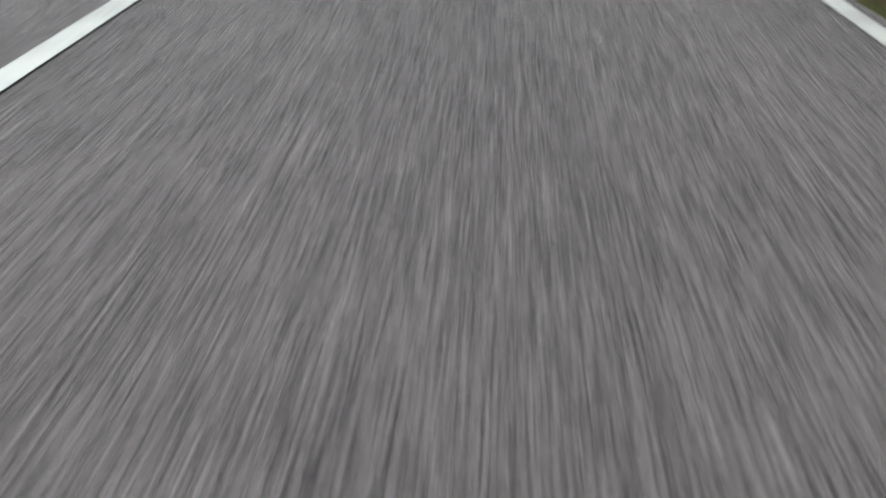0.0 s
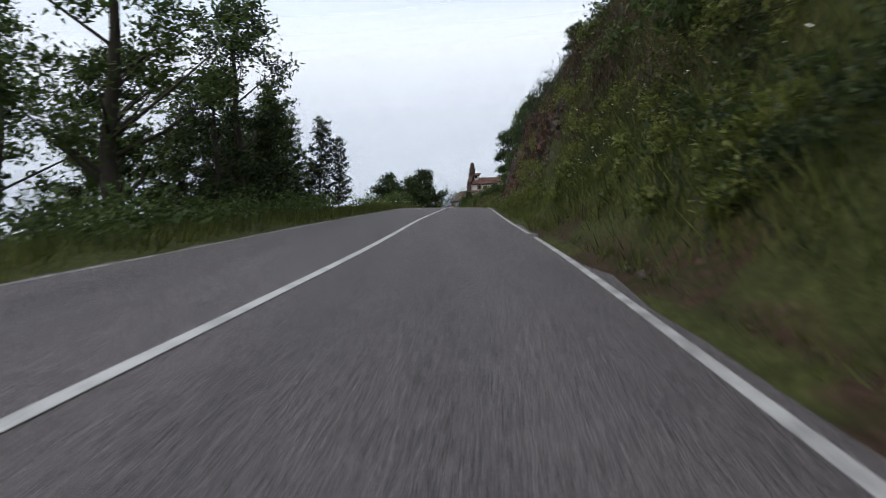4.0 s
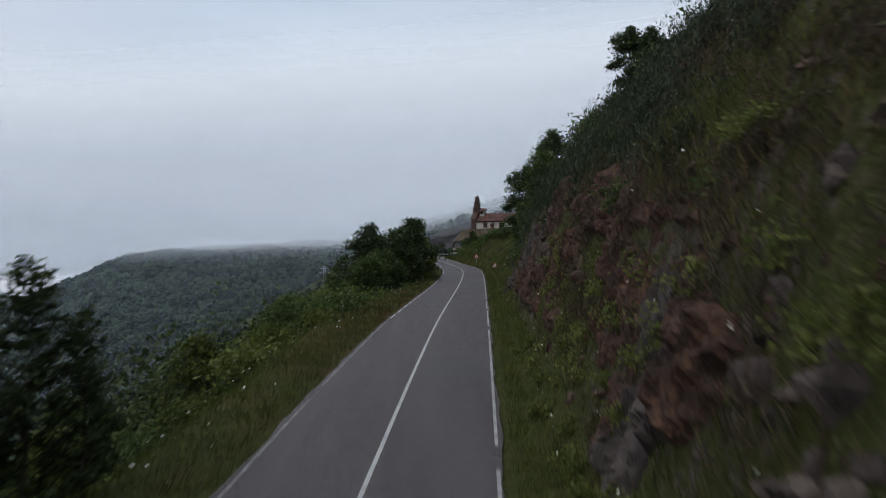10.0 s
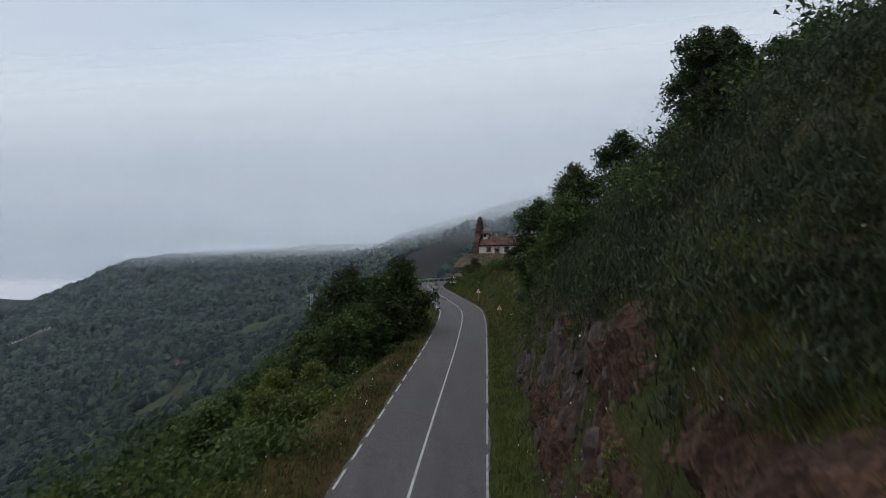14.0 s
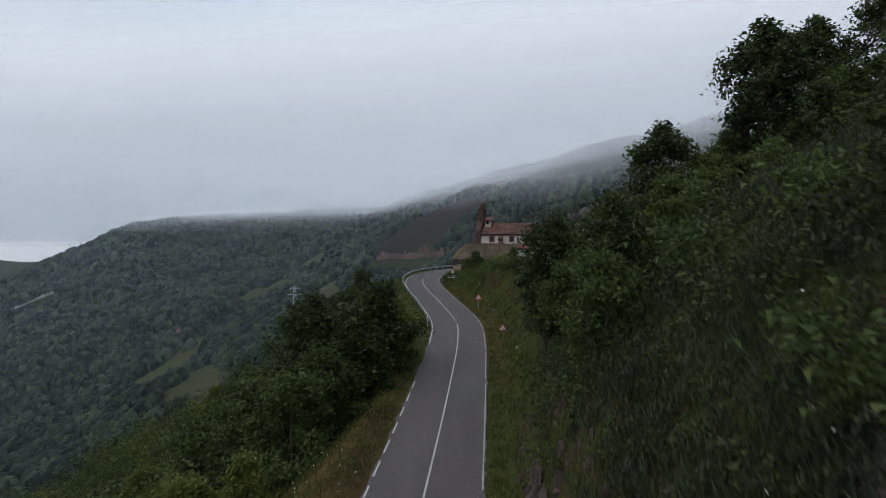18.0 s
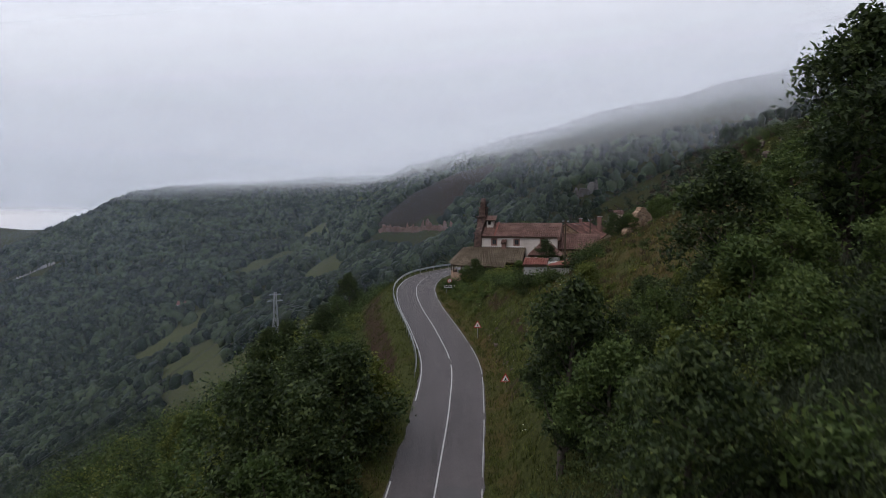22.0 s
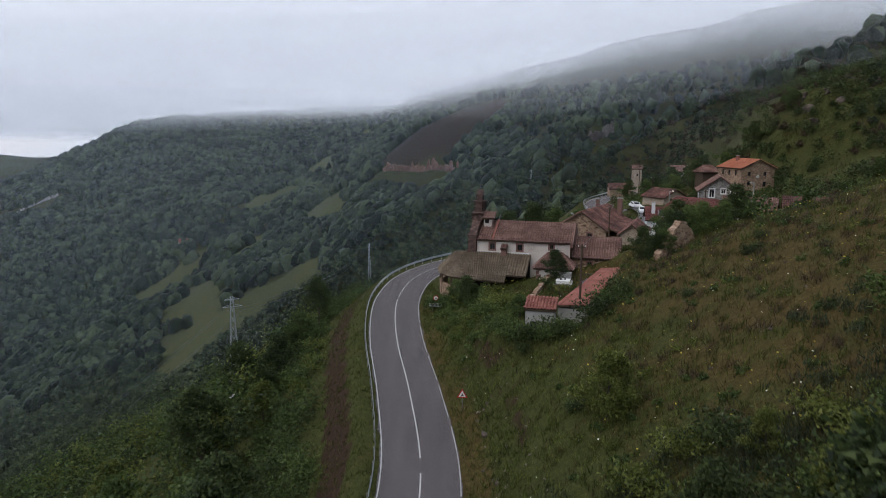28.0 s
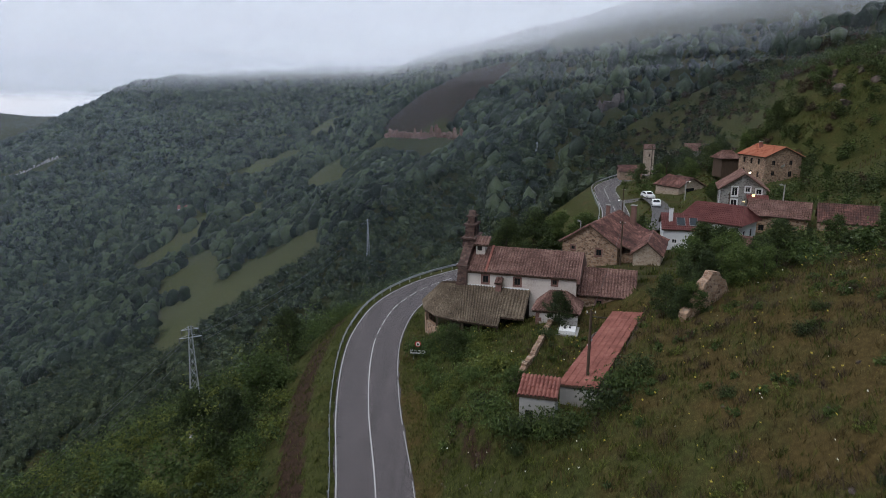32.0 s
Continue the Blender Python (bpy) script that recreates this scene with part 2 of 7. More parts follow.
def mist_material(name, alpha, lo, hi, way, size, noise_scale, tone):
    """Thin cloud: white droplets that scatter and let through, thinning out along one way."""
    m = bpy.data.materials.new(name)
    m.use_nodes = True
    n, l = m.node_tree.nodes, m.node_tree.links
    n.remove(n["Principled BSDF"])
    df, tl, tp = n.new("ShaderNodeBsdfDiffuse"), n.new("ShaderNodeBsdfTranslucent"), n.new("ShaderNodeBsdfTransparent")
    for b in (df, tl):
        b.inputs[0].default_value = (*tone, 1)
    half, ms = n.new("ShaderNodeMixShader"), n.new("ShaderNodeMixShader")
    half.inputs[0].default_value = 0.93
    l.new(df.outputs[0], half.inputs[1])
    l.new(tl.outputs[0], half.inputs[2])
    co = n.new("ShaderNodeTexCoord").outputs["Object"]
    sp = n.new("ShaderNodeVectorMath")
    sp.operation = "DOT_PRODUCT"
    sp.inputs[1].default_value = way
    l.new(co, sp.inputs[0])
    fade = n.new("ShaderNodeMapRange")
    fade.interpolation_type = "SMOOTHSTEP"
    fade.inputs[1].default_value, fade.inputs[2].default_value = lo, hi
    l.new(sp.outputs["Value"], fade.inputs[0])
    ns = n.new("ShaderNodeTexNoise")
    ns.inputs["Scale"].default_value, ns.inputs["Detail"].default_value = noise_scale, 5
    l.new(co, ns.inputs[0])
    nr = n.new("ShaderNodeMapRange")
    nr.inputs[1].default_value, nr.inputs[2].default_value = 0.5 - size, 0.5 + size
    nr.inputs[3].default_value, nr.inputs[4].default_value = 0.0, alpha
    l.new(ns.outputs[0], nr.inputs[0])
    mu = n.new("ShaderNodeMath")
    mu.operation = "MULTIPLY"
    l.new(fade.outputs[0], mu.inputs[0])
    l.new(nr.outputs[0], mu.inputs[1])
    l.new(mu.outputs[0], ms.inputs[0])
    l.new(tp.outputs[0], ms.inputs[1])
    l.new(half.outputs[0], ms.inputs[2])
    l.new(ms.outputs[0], n["Material Output"].inputs[0])
    return m
material("far_red_rock", [(0.110, 0.060, 0.045), (0.210, 0.120, 0.090), (0.330, 0.210, 0.165)], 0.15, 1.2, 0.95, bump=1.0, bump_dist=0.5)
material("far_pale_rock", [(0.150, 0.130, 0.115), (0.280, 0.250, 0.220), (0.400, 0.370, 0.330)], 0.15, 1.2, 0.95, bump=1.0, bump_dist=0.5)
material("leaf_wood", [(0.009, 0.017, 0.010), (0.031, 0.047, 0.022), (0.085, 0.104, 0.044)], 0.03, 0.3, 0.8, bump=0, island=0.18, spread=0.20, translucent=0.25, grain=0.6)

# ---- the lie of the land ----
def vnoise(x, y, seed=0):
    """Smooth lattice noise in -1..1 for arrays."""
    xi, yi = np.floor(x).astype(np.int64), np.floor(y).astype(np.int64)
    u, v = x - xi, y - yi
    u, v = u * u * (3 - 2 * u), v * v * (3 - 2 * v)

    def hsh(a, b):
        k = (a * 374761393 + b * 668265263 + seed * 1442695041) & 0x7FFFFFFF
        k = ((k ^ (k >> 13)) * 1274126177) & 0x7FFFFFFF
        return ((k ^ (k >> 16)) & 0xFFFF) / 32767.5 - 1

    return (hsh(xi, yi) * (1 - u) + hsh(xi + 1, yi) * u) * (1 - v) + (hsh(xi, yi + 1) * (1 - u) + hsh(xi + 1, yi + 1) * u) * v


def fbm(x, y, octaves=4, seed=0, gain=0.5):
    out, amp = 0, 1.0
    for k in range(octaves):
        out = out + amp * vnoise(x * 2.0**k + 17.3 * k, y * 2.0**k - 9.1 * k, seed + k)
        amp *= gain
    return out


# the road's middle, by eye from the bends; the far end only shapes the hill
ROAD = np.array([(-5.0, -40, -3.7), (-3.2, -20, -1.85), (-1.38, 0, 0.0), (-0.235, 12, 1.12), (0.83, 24, 2.28), (1.6, 36, 3.43), (2.5, 48, 4.55),
                 (3.4, 60, 5.65), (4.3, 72, 6.53), (5.2, 84, 7.09), (6.1, 96, 7.57), (7.0, 108, 8.07), (7.85, 120, 8.68), (8.6, 132, 9.39),
                 (8.75, 143, 10.2), (7.15, 155, 11.15), (5.2, 166, 12.1), (4.1, 176, 12.7), (4.1, 184, 13.1), (5.6, 192.5, 13.5),
                 (9.7, 200.4, 13.8), (17, 208, 14), (26, 216, 14), (35, 226, 14), (42, 240, 14), (46.5, 258, 14), (49.5, 280, 14), (53, 300, 14),
                 (62, 316, 14.5), (76, 335, 15), (95, 385, 17), (150, 455, 20), (260, 540, 25), (420, 640, 30), (800, 800, 40)], float)


def smooth_line(pts, step=1.0):
    """Catmull-Rom through the points, at about even steps."""
    p = np.vstack([2 * pts[0] - pts[1], pts, 2 * pts[-1] - pts[-2]])
    out = []
    for i in range(1, len(p) - 2):
        n = max(2, int(np.linalg.norm(p[i + 1] - p[i]) / step))
        for t in np.linspace(0, 1, n, endpoint=False):
            out.append(0.5 * (2 * p[i] + (p[i + 1] - p[i - 1]) * t + (2 * p[i - 1] - 5 * p[i] + 4 * p[i + 1] - p[i + 2]) * t**2
                              + (3 * p[i] - p[i - 1] - 3 * p[i + 1] + p[i + 2]) * t**3))
    out.append(p[-2])
    return np.array(out)


LINE = smooth_line(ROAD)
TAN = np.gradient(LINE[:, :2], axis=0)
TAN /= np.linalg.norm(TAN, axis=1)[:, None]
RIGHT = np.stack([TAN[:, 1], -TAN[:, 0]], 1)
ARC = np.r_[0, np.cumsum(np.linalg.norm(np.diff(LINE[:, :2], axis=0), axis=1))]
ARC -= np.interp(0.0, LINE[:60, 1], ARC[:60])
HALF = 2.95


def by_road(x, y):
    """Signed way from the road's middle (right is plus), its height and the arc along it."""
    x, y = np.atleast_1d(np.asarray(x, float)), np.atleast_1d(np.asarray(y, float))
    s, z, u = np.empty(len(x)), np.empty(len(x)), np.empty(len(x))
    for a in range(0, len(x), 4000):
        q = np.stack([x[a:a + 4000], y[a:a + 4000]], 1)
        d2 = ((q[:, None] - LINE[None, :, :2]) ** 2).sum(-1)
        i = d2.argmin(1)
        off = q - LINE[i, :2]
        along = (off * TAN[i]).sum(1)
        across = (off * RIGHT[i]).sum(1)
        dist = np.sqrt(d2[np.arange(len(q)), i])
        s[a:a + 4000] = np.where(np.abs(along) < 1.5, across, np.sign(across) * dist)
        u[a:a + 4000] = ARC[i] + np.clip(along, -1, 1)
        z[a:a + 4000] = np.interp(u[a:a + 4000], ARC, LINE[:, 2])
    return s, z, u


HILL_Y = np.array([-400, 0, 60, 120, 160, 200, 250, 313, 450, 3000], float)
HILL_U = np.array([-400, 0, 60, 120, 161, 203, 262, 338, 520, 3000], float)


def softmax2(a, b, k):
    d = np.clip(0.5 + 0.5 * (a - b) / k, 0, 1)
    return b * (1 - d) + a * d + k * d * (1 - d)


def height(x, y, rough=True):
    x, y = np.atleast_1d(np.asarray(x, float)), np.atleast_1d(np.asarray(y, float))
    s, rz, u = by_road(x, y)
    # far from the road the slopes follow the hill, not the bends
    k = np.clip((np.abs(s) - 10) / 22, 0, 1)
    u = u * (1 - k) + k * np.interp(y, HILL_Y, HILL_U)
    rz = rz * (1 - k) + k * np.interp(u, ARC, LINE[:, 2])
    # uphill side
    q = np.maximum(s - HALF - np.interp(u, [0, 30, 60, 100, 150], [0.7, 0.5, 0.8, 1.2, 1.0]), 0)
    steep = np.interp(u, [-40, 10, 30, 90, 108, 125, 160, 172, 184], [1.0, 1.3, 1.7, 1.7, 1.25, 0.9, 0.95, 0.55, 0.25])
    reach = np.interp(u, [-40, 10, 30, 90, 108, 125, 160, 172, 184], [4, 5, 7.2, 7.2, 6, 4.5, 4.2, 3.5, 3])
    slope = np.interp(u, [-40, 60, 120, 150, 175, 200, 240, 330], [0.7, 0.62, 0.60, 0.47, 0.26, 0.16, 0.17, 0.2])
    rise = np.minimum(q, reach) * steep
    # the road cut: a grassy foot, a rock face, a shelf, then the upper bank
    cut = np.interp(q, [0, 0.7, 1.1, 2.3, 3.0, 4.4, 7.2], [0, 0.5, 1.5, 6.0, 7.1, 8.2, 12.24]) * reach * steep / 12.24
    rise = rise + (cut - rise) * np.interp(u, [30, 42, 94, 104], [0, 1, 1, 0]) * (q < 7.2)
    rise = rise + np.maximum(q - reach, 0) * slope
    rise = rise + np.maximum(s - np.interp(u, [100, 200, 330], [60, 46, 46]), 0) * np.interp(u, [120, 190, 330], [0.0, 0.36, 0.34])
    # downhill side
    w = np.maximum(-s - HALF - np.interp(u, [0, 60, 75, 95, 110, 150, 200], [2.2, 2.4, 3.4, 3.0, 2.0, 1.4, 1.2]), 0)
    fall = np.minimum(w, 26) * 0.80 + np.clip(w - 26, 0, 90) * 0.62 + np.maximum(w - 116, 0) * 0.5
    near = rz + rise - fall
    near = near - 0.10 * (np.abs(s) < HALF + 0.15)
    # the levelled churchyard beside the long shed
    ca, sa = math.cos(radians(66)), math.sin(radians(66))
    al, ac = (x - 22.9) * ca + (y - 157.3) * sa, -(x - 22.9) * sa + (y - 157.3) * ca
    flat = np.clip((al + 5.5) / 2.5, 0, 1) * np.clip((22 - al) / 3, 0, 1) * np.clip((ac + 0.9) / 0.9, 0, 1) * np.clip((8.5 - ac) / 3.5, 0, 1)
    near = near * (1 - flat) + flat * 16.5
    if rough:
        bank = np.clip(q / 1.5, 0, 1) * np.clip((reach + 4 - q) / 3, 0, 1)
        near = near + bank * np.minimum(steep, 1.7) * (0.38 * fbm(x * 0.42, y * 0.42, 3, 5) + 0.16 * fbm(x * 1.7, y * 1.7, 2, 9))
        wide = np.clip((np.abs(s) - 9) / 25, 0, 1)
        near = near + wide * (1.1 * fbm(x * 0.06, y * 0.06, 3, 21) + np.clip((np.abs(s) - 60) / 120, 0, 1) * 7 * fbm(x * 0.012, y * 0.012, 3, 2))
    # the hill across the valley, the mountain behind the village, the valley's bed
    along, down = -0.876 * (x + 627) - 0.482 * (y - 1578), 0.482 * (x + 627) - 0.876 * (y - 1578)
    left = 66 - np.where(along > 0, 0.438, 0.15) * along - 0.165 * np.maximum(down, 0) - 0.35 * np.maximum(-down - 40, 0)
    left = np.maximum(left, -230)
    right = -95.7 + 0.486 * x + 0.165 * np.minimum(y, 1400) - 0.2 * np.maximum(y - 1700, 0)
    # a heathy nose above the far road, a hollow beside it, a knoll in the meadows
    right = right + 16 * np.exp(-((x + 5) / 80) ** 2 - ((y - 715) / 100) ** 2) + 15 * np.exp(-((x - 90) / 45) ** 2 - ((y - 464) / 45) ** 2) - 9 * np.exp(-((x - 25) / 40) ** 2 - ((y - 600) / 45) ** 2) + 17 * np.exp(-((x + 268) / 45) ** 2 - ((y - 778) / 60) ** 2)
    right = np.where(right > 95, 95 + 65 * np.tanh((right - 95) / 65), right)
    bed = np.interp(y, [-400, 450, 620, 900, 1400, 3000], [-150, -150, -170, -190, -200, -200])
    bed = bed - 0.3 * np.maximum(-x - 420, 0)
    bed = np.maximum(bed, -260)
    # low blue hills far down the valley
    bed = np.where(y > 2100, np.maximum(bed, -260 + np.clip((y - 2100) / 500, 0, 1) * (150 + 0.06 * np.clip(-1400 - x, -400, 800) + 25 * fbm(x * 0.002, y * 0.002, 3, 61))), bed)
    if rough:
        lump = 9 * fbm(x * 0.008, y * 0.008, 4, 31) + 2.5 * fbm(x * 0.035, y * 0.035, 2, 37)
        left, right, bed = left + 0.9 * lump, right + 0.8 * lump, bed + 0.3 * lump
    far = softmax2(softmax2(left, bed, 30), right, 30)
    far = np.where(y < 200, np.minimum(far, bed + 60), far)
    blend = np.clip((np.abs(s) - 70) / 60, 0, 1)
    land = np.where(blend > 0, softmax2(near, far, 1 + 24 * blend), near)
    # past the village the two slopes meet without a step
    past = np.clip((y - 300) / 60, 0, 1)
    land = land * (1 - past) + past * softmax2(near, far - 45 * np.clip((62 - np.abs(s)) / 50, 0, 1), 6 + 19 * blend)
    # the heathy spur that comes down behind the village
    spur = np.interp(x, [40, 63, 85, 105, 130, 160, 185, 210, 320], [5, 16, 27, 38, 52, 66, 76, 84, 110]) - 2.0 * np.maximum(60 - x, 0) - 0.5 * np.maximum(400 - y, 0) - 0.55 * np.maximum(y - 400, 0)
    if rough:
        spur = spur + 1.8 * fbm(x * 0.03, y * 0.03, 4, 41)
    land = np.where(y > 335, softmax2(land, spur, 6), land)
    # the craggy shoulder above the top houses
    shoulder = 46 + 0.3 * np.maximum(x - 108, 0) - 1.3 * np.maximum(108 - x, 0) - 0.6 * np.maximum(287 - y, 0) - 0.1 * np.maximum(y - 300, 0)
    return np.where((x > 70) & (y > 215), softmax2(land, shoulder, 4), land)


def exposed(u, h):
    """One where the road cut shows bare rock and earth, nought where it is overgrown."""
    m = fbm(u * 0.16, h * 0.30, 3, 71) + np.interp(u, [22, 36, 42, 64, 70, 98, 104], [-0.9, -0.4, 0.18, 0.18, -0.05, -0.12, -0.8]) + np.interp(h, [0.4, 1.1, 5.6, 7.2], [-0.9, 0, 0, -0.9])
    return np.clip((m + 0.12) / 0.25, 0, 1)


def heath(x, y):
    """One on the bare brown nose of the mountain, nought outside."""
    return np.clip((1.1 + 0.5 * fbm(x * 0.02, y * 0.02, 2, 23) - ((x - 2) / 55) ** 2 - ((y - 715) / 62) ** 2) / 0.4, 0, 1)


MEADOWS = [(-170, 550, 22, 110, 0.38), (-182, 690, 46, 34, -0.8), (-110, 512, 40, 40, -0.85), (-223, 918, 20, 58, 0.3), (-197, 940, 38, 20, -0.95), (-158, 1000, 52, 30, -1.1),
           (-157, 1075, 42, 36, -1.0), (-104, 695, 22, 40, 0.2), (-246, 664, 34, 22, -0.6), (-246, 850, 48, 22, -0.9), (-230, 1060, 46, 12, -0.9), (-104, 1170, 80, 24, -1.2),
           (160, 556, 15, 9, 0.3), (-226, 708, 20, 46, 0.3), (-148, 470, 10, 60, 0.4), (97, 257, 12, 10, 0.2)]


def meadow(x, y):
    """One inside the mown fields across the valley, nought outside."""
    out = np.zeros(len(x))
    edge = 0.3 * vnoise(x * 0.05, y * 0.05, 77)
    for cx, cy, rx, ry, a in MEADOWS:
        dx, dy = x - cx, y - cy
        p, q = dx * math.cos(a) + dy * math.sin(a), -dx * math.sin(a) + dy * math.cos(a)
        out = np.maximum(out, np.clip((1.15 + edge - (p / rx) ** 2 - (q / ry) ** 2) / 0.3, 0, 1))
    return out


def graded(lo, a, b, hi, step, grow):
    mid = list(np.arange(a, b, step))
    d, v = step, mid[-1]
    while v < hi:
        d *= grow
        v += d
        mid.append(v)
    d, v, pre = step, mid[0], []
    while v > lo:
        d *= grow
        v -= d
        pre.append(v)
    return np.array(pre[::-1] + mid)


def mesh_from(name, verts, faces, mats, smooth=False, face_mat=None):
    me = bpy.data.meshes.new(name)
    v, f = np.asarray(verts, np.float32), np.asarray(faces, np.int32)
    me.vertices.add(len(v))
    me.vertices.foreach_set("co", v.ravel())
    k = f.shape[1]
    me.loops.add(f.size)
    me.loops.foreach_set("vertex_index", f.ravel())
    me.polygons.add(len(f))
    me.polygons.foreach_set("loop_start", np.arange(0, f.size, k, dtype=np.int32))
    me.polygons.foreach_set("loop_total", np.full(len(f), k, np.int32))
    for m in mats:
        me.materials.append(m)
    if face_mat is not None:
        me.polygons.foreach_set("material_index", np.asarray(face_mat, np.int32))
    me.polygons.foreach_set("use_smooth", np.full(len(f), smooth, bool))
    me.update(calc_edges=True)
    return me


def grid_faces(nx, ny):
    i = np.arange(nx * ny).reshape(ny, nx)
    return np.stack([i[:-1, :-1], i[:-1, 1:], i[1:, 1:], i[1:, :-1]], -1).reshape(-1, 4)


def build_ground():
    gx, gy = graded(-2600, -9, 25, 2600, 0.55, 1.075), graded(-500, -12, 212, 3200, 0.75, 1.045)
    X, Y = np.meshgrid(gx, gy)
    x, y = X.ravel(), Y.ravel()
    z = height(x, y)
    me = mesh_from("ground", np.stack([x, y, z], 1), grid_faces(len(gx), len(gy)), [GROUND], True)
    s, rz, u = by_road(x, y)
    zx = np.gradient(z.reshape(X.shape), gx, axis=1)
    zy = np.gradient(z.reshape(X.shape), gy, axis=0)
    tilt = np.sqrt(zx**2 + zy**2).ravel()
    near = np.abs(s) < 60
    rock = np.where(near & (s > 0) & (u > 20), np.clip((tilt - 0.7) / 1.4, 0, 0.66), 0.0) * np.interp(u, [30, 46, 100, 140], [0.75, 1.0, 1.0, 0.8]) * np.interp(s, [4, 5.5], [0.7, 1.0])
    rock = rock * (0.75 + 0.5 * fbm(x * 0.12, y * 0.12, 3, 3))
    dry = np.where(s > 0, np.interp(u, [60, 110, 125, 170, 200], [0.30, 0.25, 0.5, 0.55, 0.3]), np.interp(u, [30, 60, 75, 110, 130], [0.25, 0.4, 0.62, 0.6, 0.3]))
    dry = np.where(near & (u < 200), dry, np.where(x > 60, 0.34, 0.36))
    dry = np.where((s > 5) & (u > 112) & (u < 176), np.interp(s, [5, 12, 22, 45], [0.12, 0.34, 0.60, 0.60]), dry)
    soil = np.where(near & (s > 3.5) & (u < 200), np.clip((tilt - 0.6) / 1.1, 0, 0.7), 0.05)
    soil = np.where((s > 3) & (u < 130), soil * np.interp(s, [4.0, 5.5, 7.5, 9.0], [0.3, 0.62, 0.9, 1.0]) * np.interp(u, [20, 45, 60, 68], [0.72, 0.7, 0.6, 0.4]), soil)
    soil = np.where((s < -3.0) & (s > -4.6) & (u > 60) & (u < 112), 0.45, soil)
    # trodden ground between the houses, heath and stones on the mountain
    soil = np.where((np.abs(x - 40) < 24) & (np.abs(y - 212) < 32) & (s > 3.5), 0.44, soil)
    soil = np.where((~near & (x > 60) & (y > 240)) | ((x > 60) & (y > 345)), 0.42, soil)
    soil = np.maximum(soil, 0.62 * heath(x, y))
    # a strip of grit along the foot of the bank
    soil = np.where((s > 2.8) & (s < 3.7) & (u < 34), 0.55, soil)
    # a bare track below the road
    soil = np.where((s < -5.2) & (s > -7.4) & (u > 128) & (u < 196), 0.8, soil)
    at = me.color_attributes.new("zone", "FLOAT_COLOR", "POINT")
    at.data.foreach_set("color", np.stack([rock, dry, soil, np.where(near, 0.0, meadow(x, y) * np.where(x > 60, 0.5, 1.0))], 1).astype(np.float32).ravel())
    return tagged(new("ground", me), "steep grassy mountain hillside with rocky red earth banks", "hillside", kind="structure")


ground = build_ground()


def strip(name, u0, u1, s0, s1, lift, mat, step=1.0, thick=0.0, jitter=0.0):
    """A band that follows the road between two offsets."""
    us = np.linspace(u0, u1, max(2, int((u1 - u0) / step) + 1))
    cols = np.linspace(s0, s1, 2 if abs(s1 - s0) < 1 else 9)
    c = np.stack([np.interp(us, ARC, LINE[:, k]) for k in range(3)], 1)
    r = np.stack([np.interp(us, ARC, RIGHT[:, k]) for k in range(2)], 1)
    rng = np.random.default_rng(int(abs(s0) * 100) + int(u0 + 100))
    j = rng.normal(0, 1, (len(us), len(cols))) * jitter
    j[:, 1:-1] = 0
    off = cols[None] + j
    v = np.stack([c[:, None, 0] + r[:, None, 0] * off, c[:, None, 1] + r[:, None, 1] * off,
                  c[:, None, 2] + lift - 0.012 * np.abs(off) + 0 * off], -1).reshape(-1, 3)
    return mesh_from(name, v, grid_faces(len(cols), len(us)), [mat], True)


road = tagged(new("road", strip("road", -38, ARC[-1] - 300, -HALF, HALF - 0.11, 0.0, MATS["asphalt"], 1.0, jitter=0.05)),
              "narrow worn grey asphalt mountain road", "road", kind="structure")


def painted(name, u0, u1, s0, width, parent, step=1.0, lift=0.006, mat="road_paint"):
    ob = new(name, strip(name, u0, u1, s0 - width / 2, s0 + width / 2, lift, MATS[mat], step))
    ob.parent = parent
    return ob


# solid to the bend, a short break, then solid again, then broken round the bend
painted("centre_line", -38, 142.6, 0.0, 0.10, road)
painted("centre_line", 144.6, 182, 0.0, 0.10, road)
for k in range(12):
    painted("centre_dash", 183.2 + 2.6 * k, 185.0 + 2.6 * k, 0.0, 0.10, road, 0.6)
painted("centre_line", 216, ARC[-1] - 300, 0.0, 0.10, road)
for a, b in ((-38, 28), (29.2, 46.5), (47.6, 52), (53.5, 71), (72.2, 80), (81.5, 88), (89.6, 97), (98, 118), (119.5, 129), (130.5, 139), (140, 149), (150.5, 156.5), (157.5, 163), (164, 172), (173, 196)):
    painted("right_edge_line", a, b, 2.735, 0.085, road, mat="edge_paint")
painted("right_edge_line", 225, ARC[-1] - 300, 2.73, 0.10, road)
for a, b in ((-38, 20), (21, 37), (38.5, 57.5), (59, 74.5)):
    painted("left_edge_line", a, b, -2.80, 0.09, road, mat="worn_paint")
for k in range(13):
    painted("left_edge_dash", 75.6 + 3.4 * k, 77.8 + 3.4 * k, -2.80, 0.10, road, 0.7)
painted("left_edge_line", 133, 330, -2.80, 0.10, road)


# darker and paler patches where the road was mended
for a, b, s0, s1 in ((36.5, 39.8, -2.5, -0.4), (60.5, 64, 0.4, 2.4), (88, 90.5, -2.4, -0.3), (112, 118, 0.3, 2.5)):
    ob = new("road_patch", strip("road_patch", a, b, s0, s1, 0.004, MATS["asphalt_patch"], 0.5, jitter=0.06))
    ob.parent = road

# ---- low cloud on the mountains, and the thin haze of the valley ----
def sheet(name, verts, nx, ny, mat):
    return new(name, mesh_from(name, verts, grid_faces(nx, ny), [mat], True))


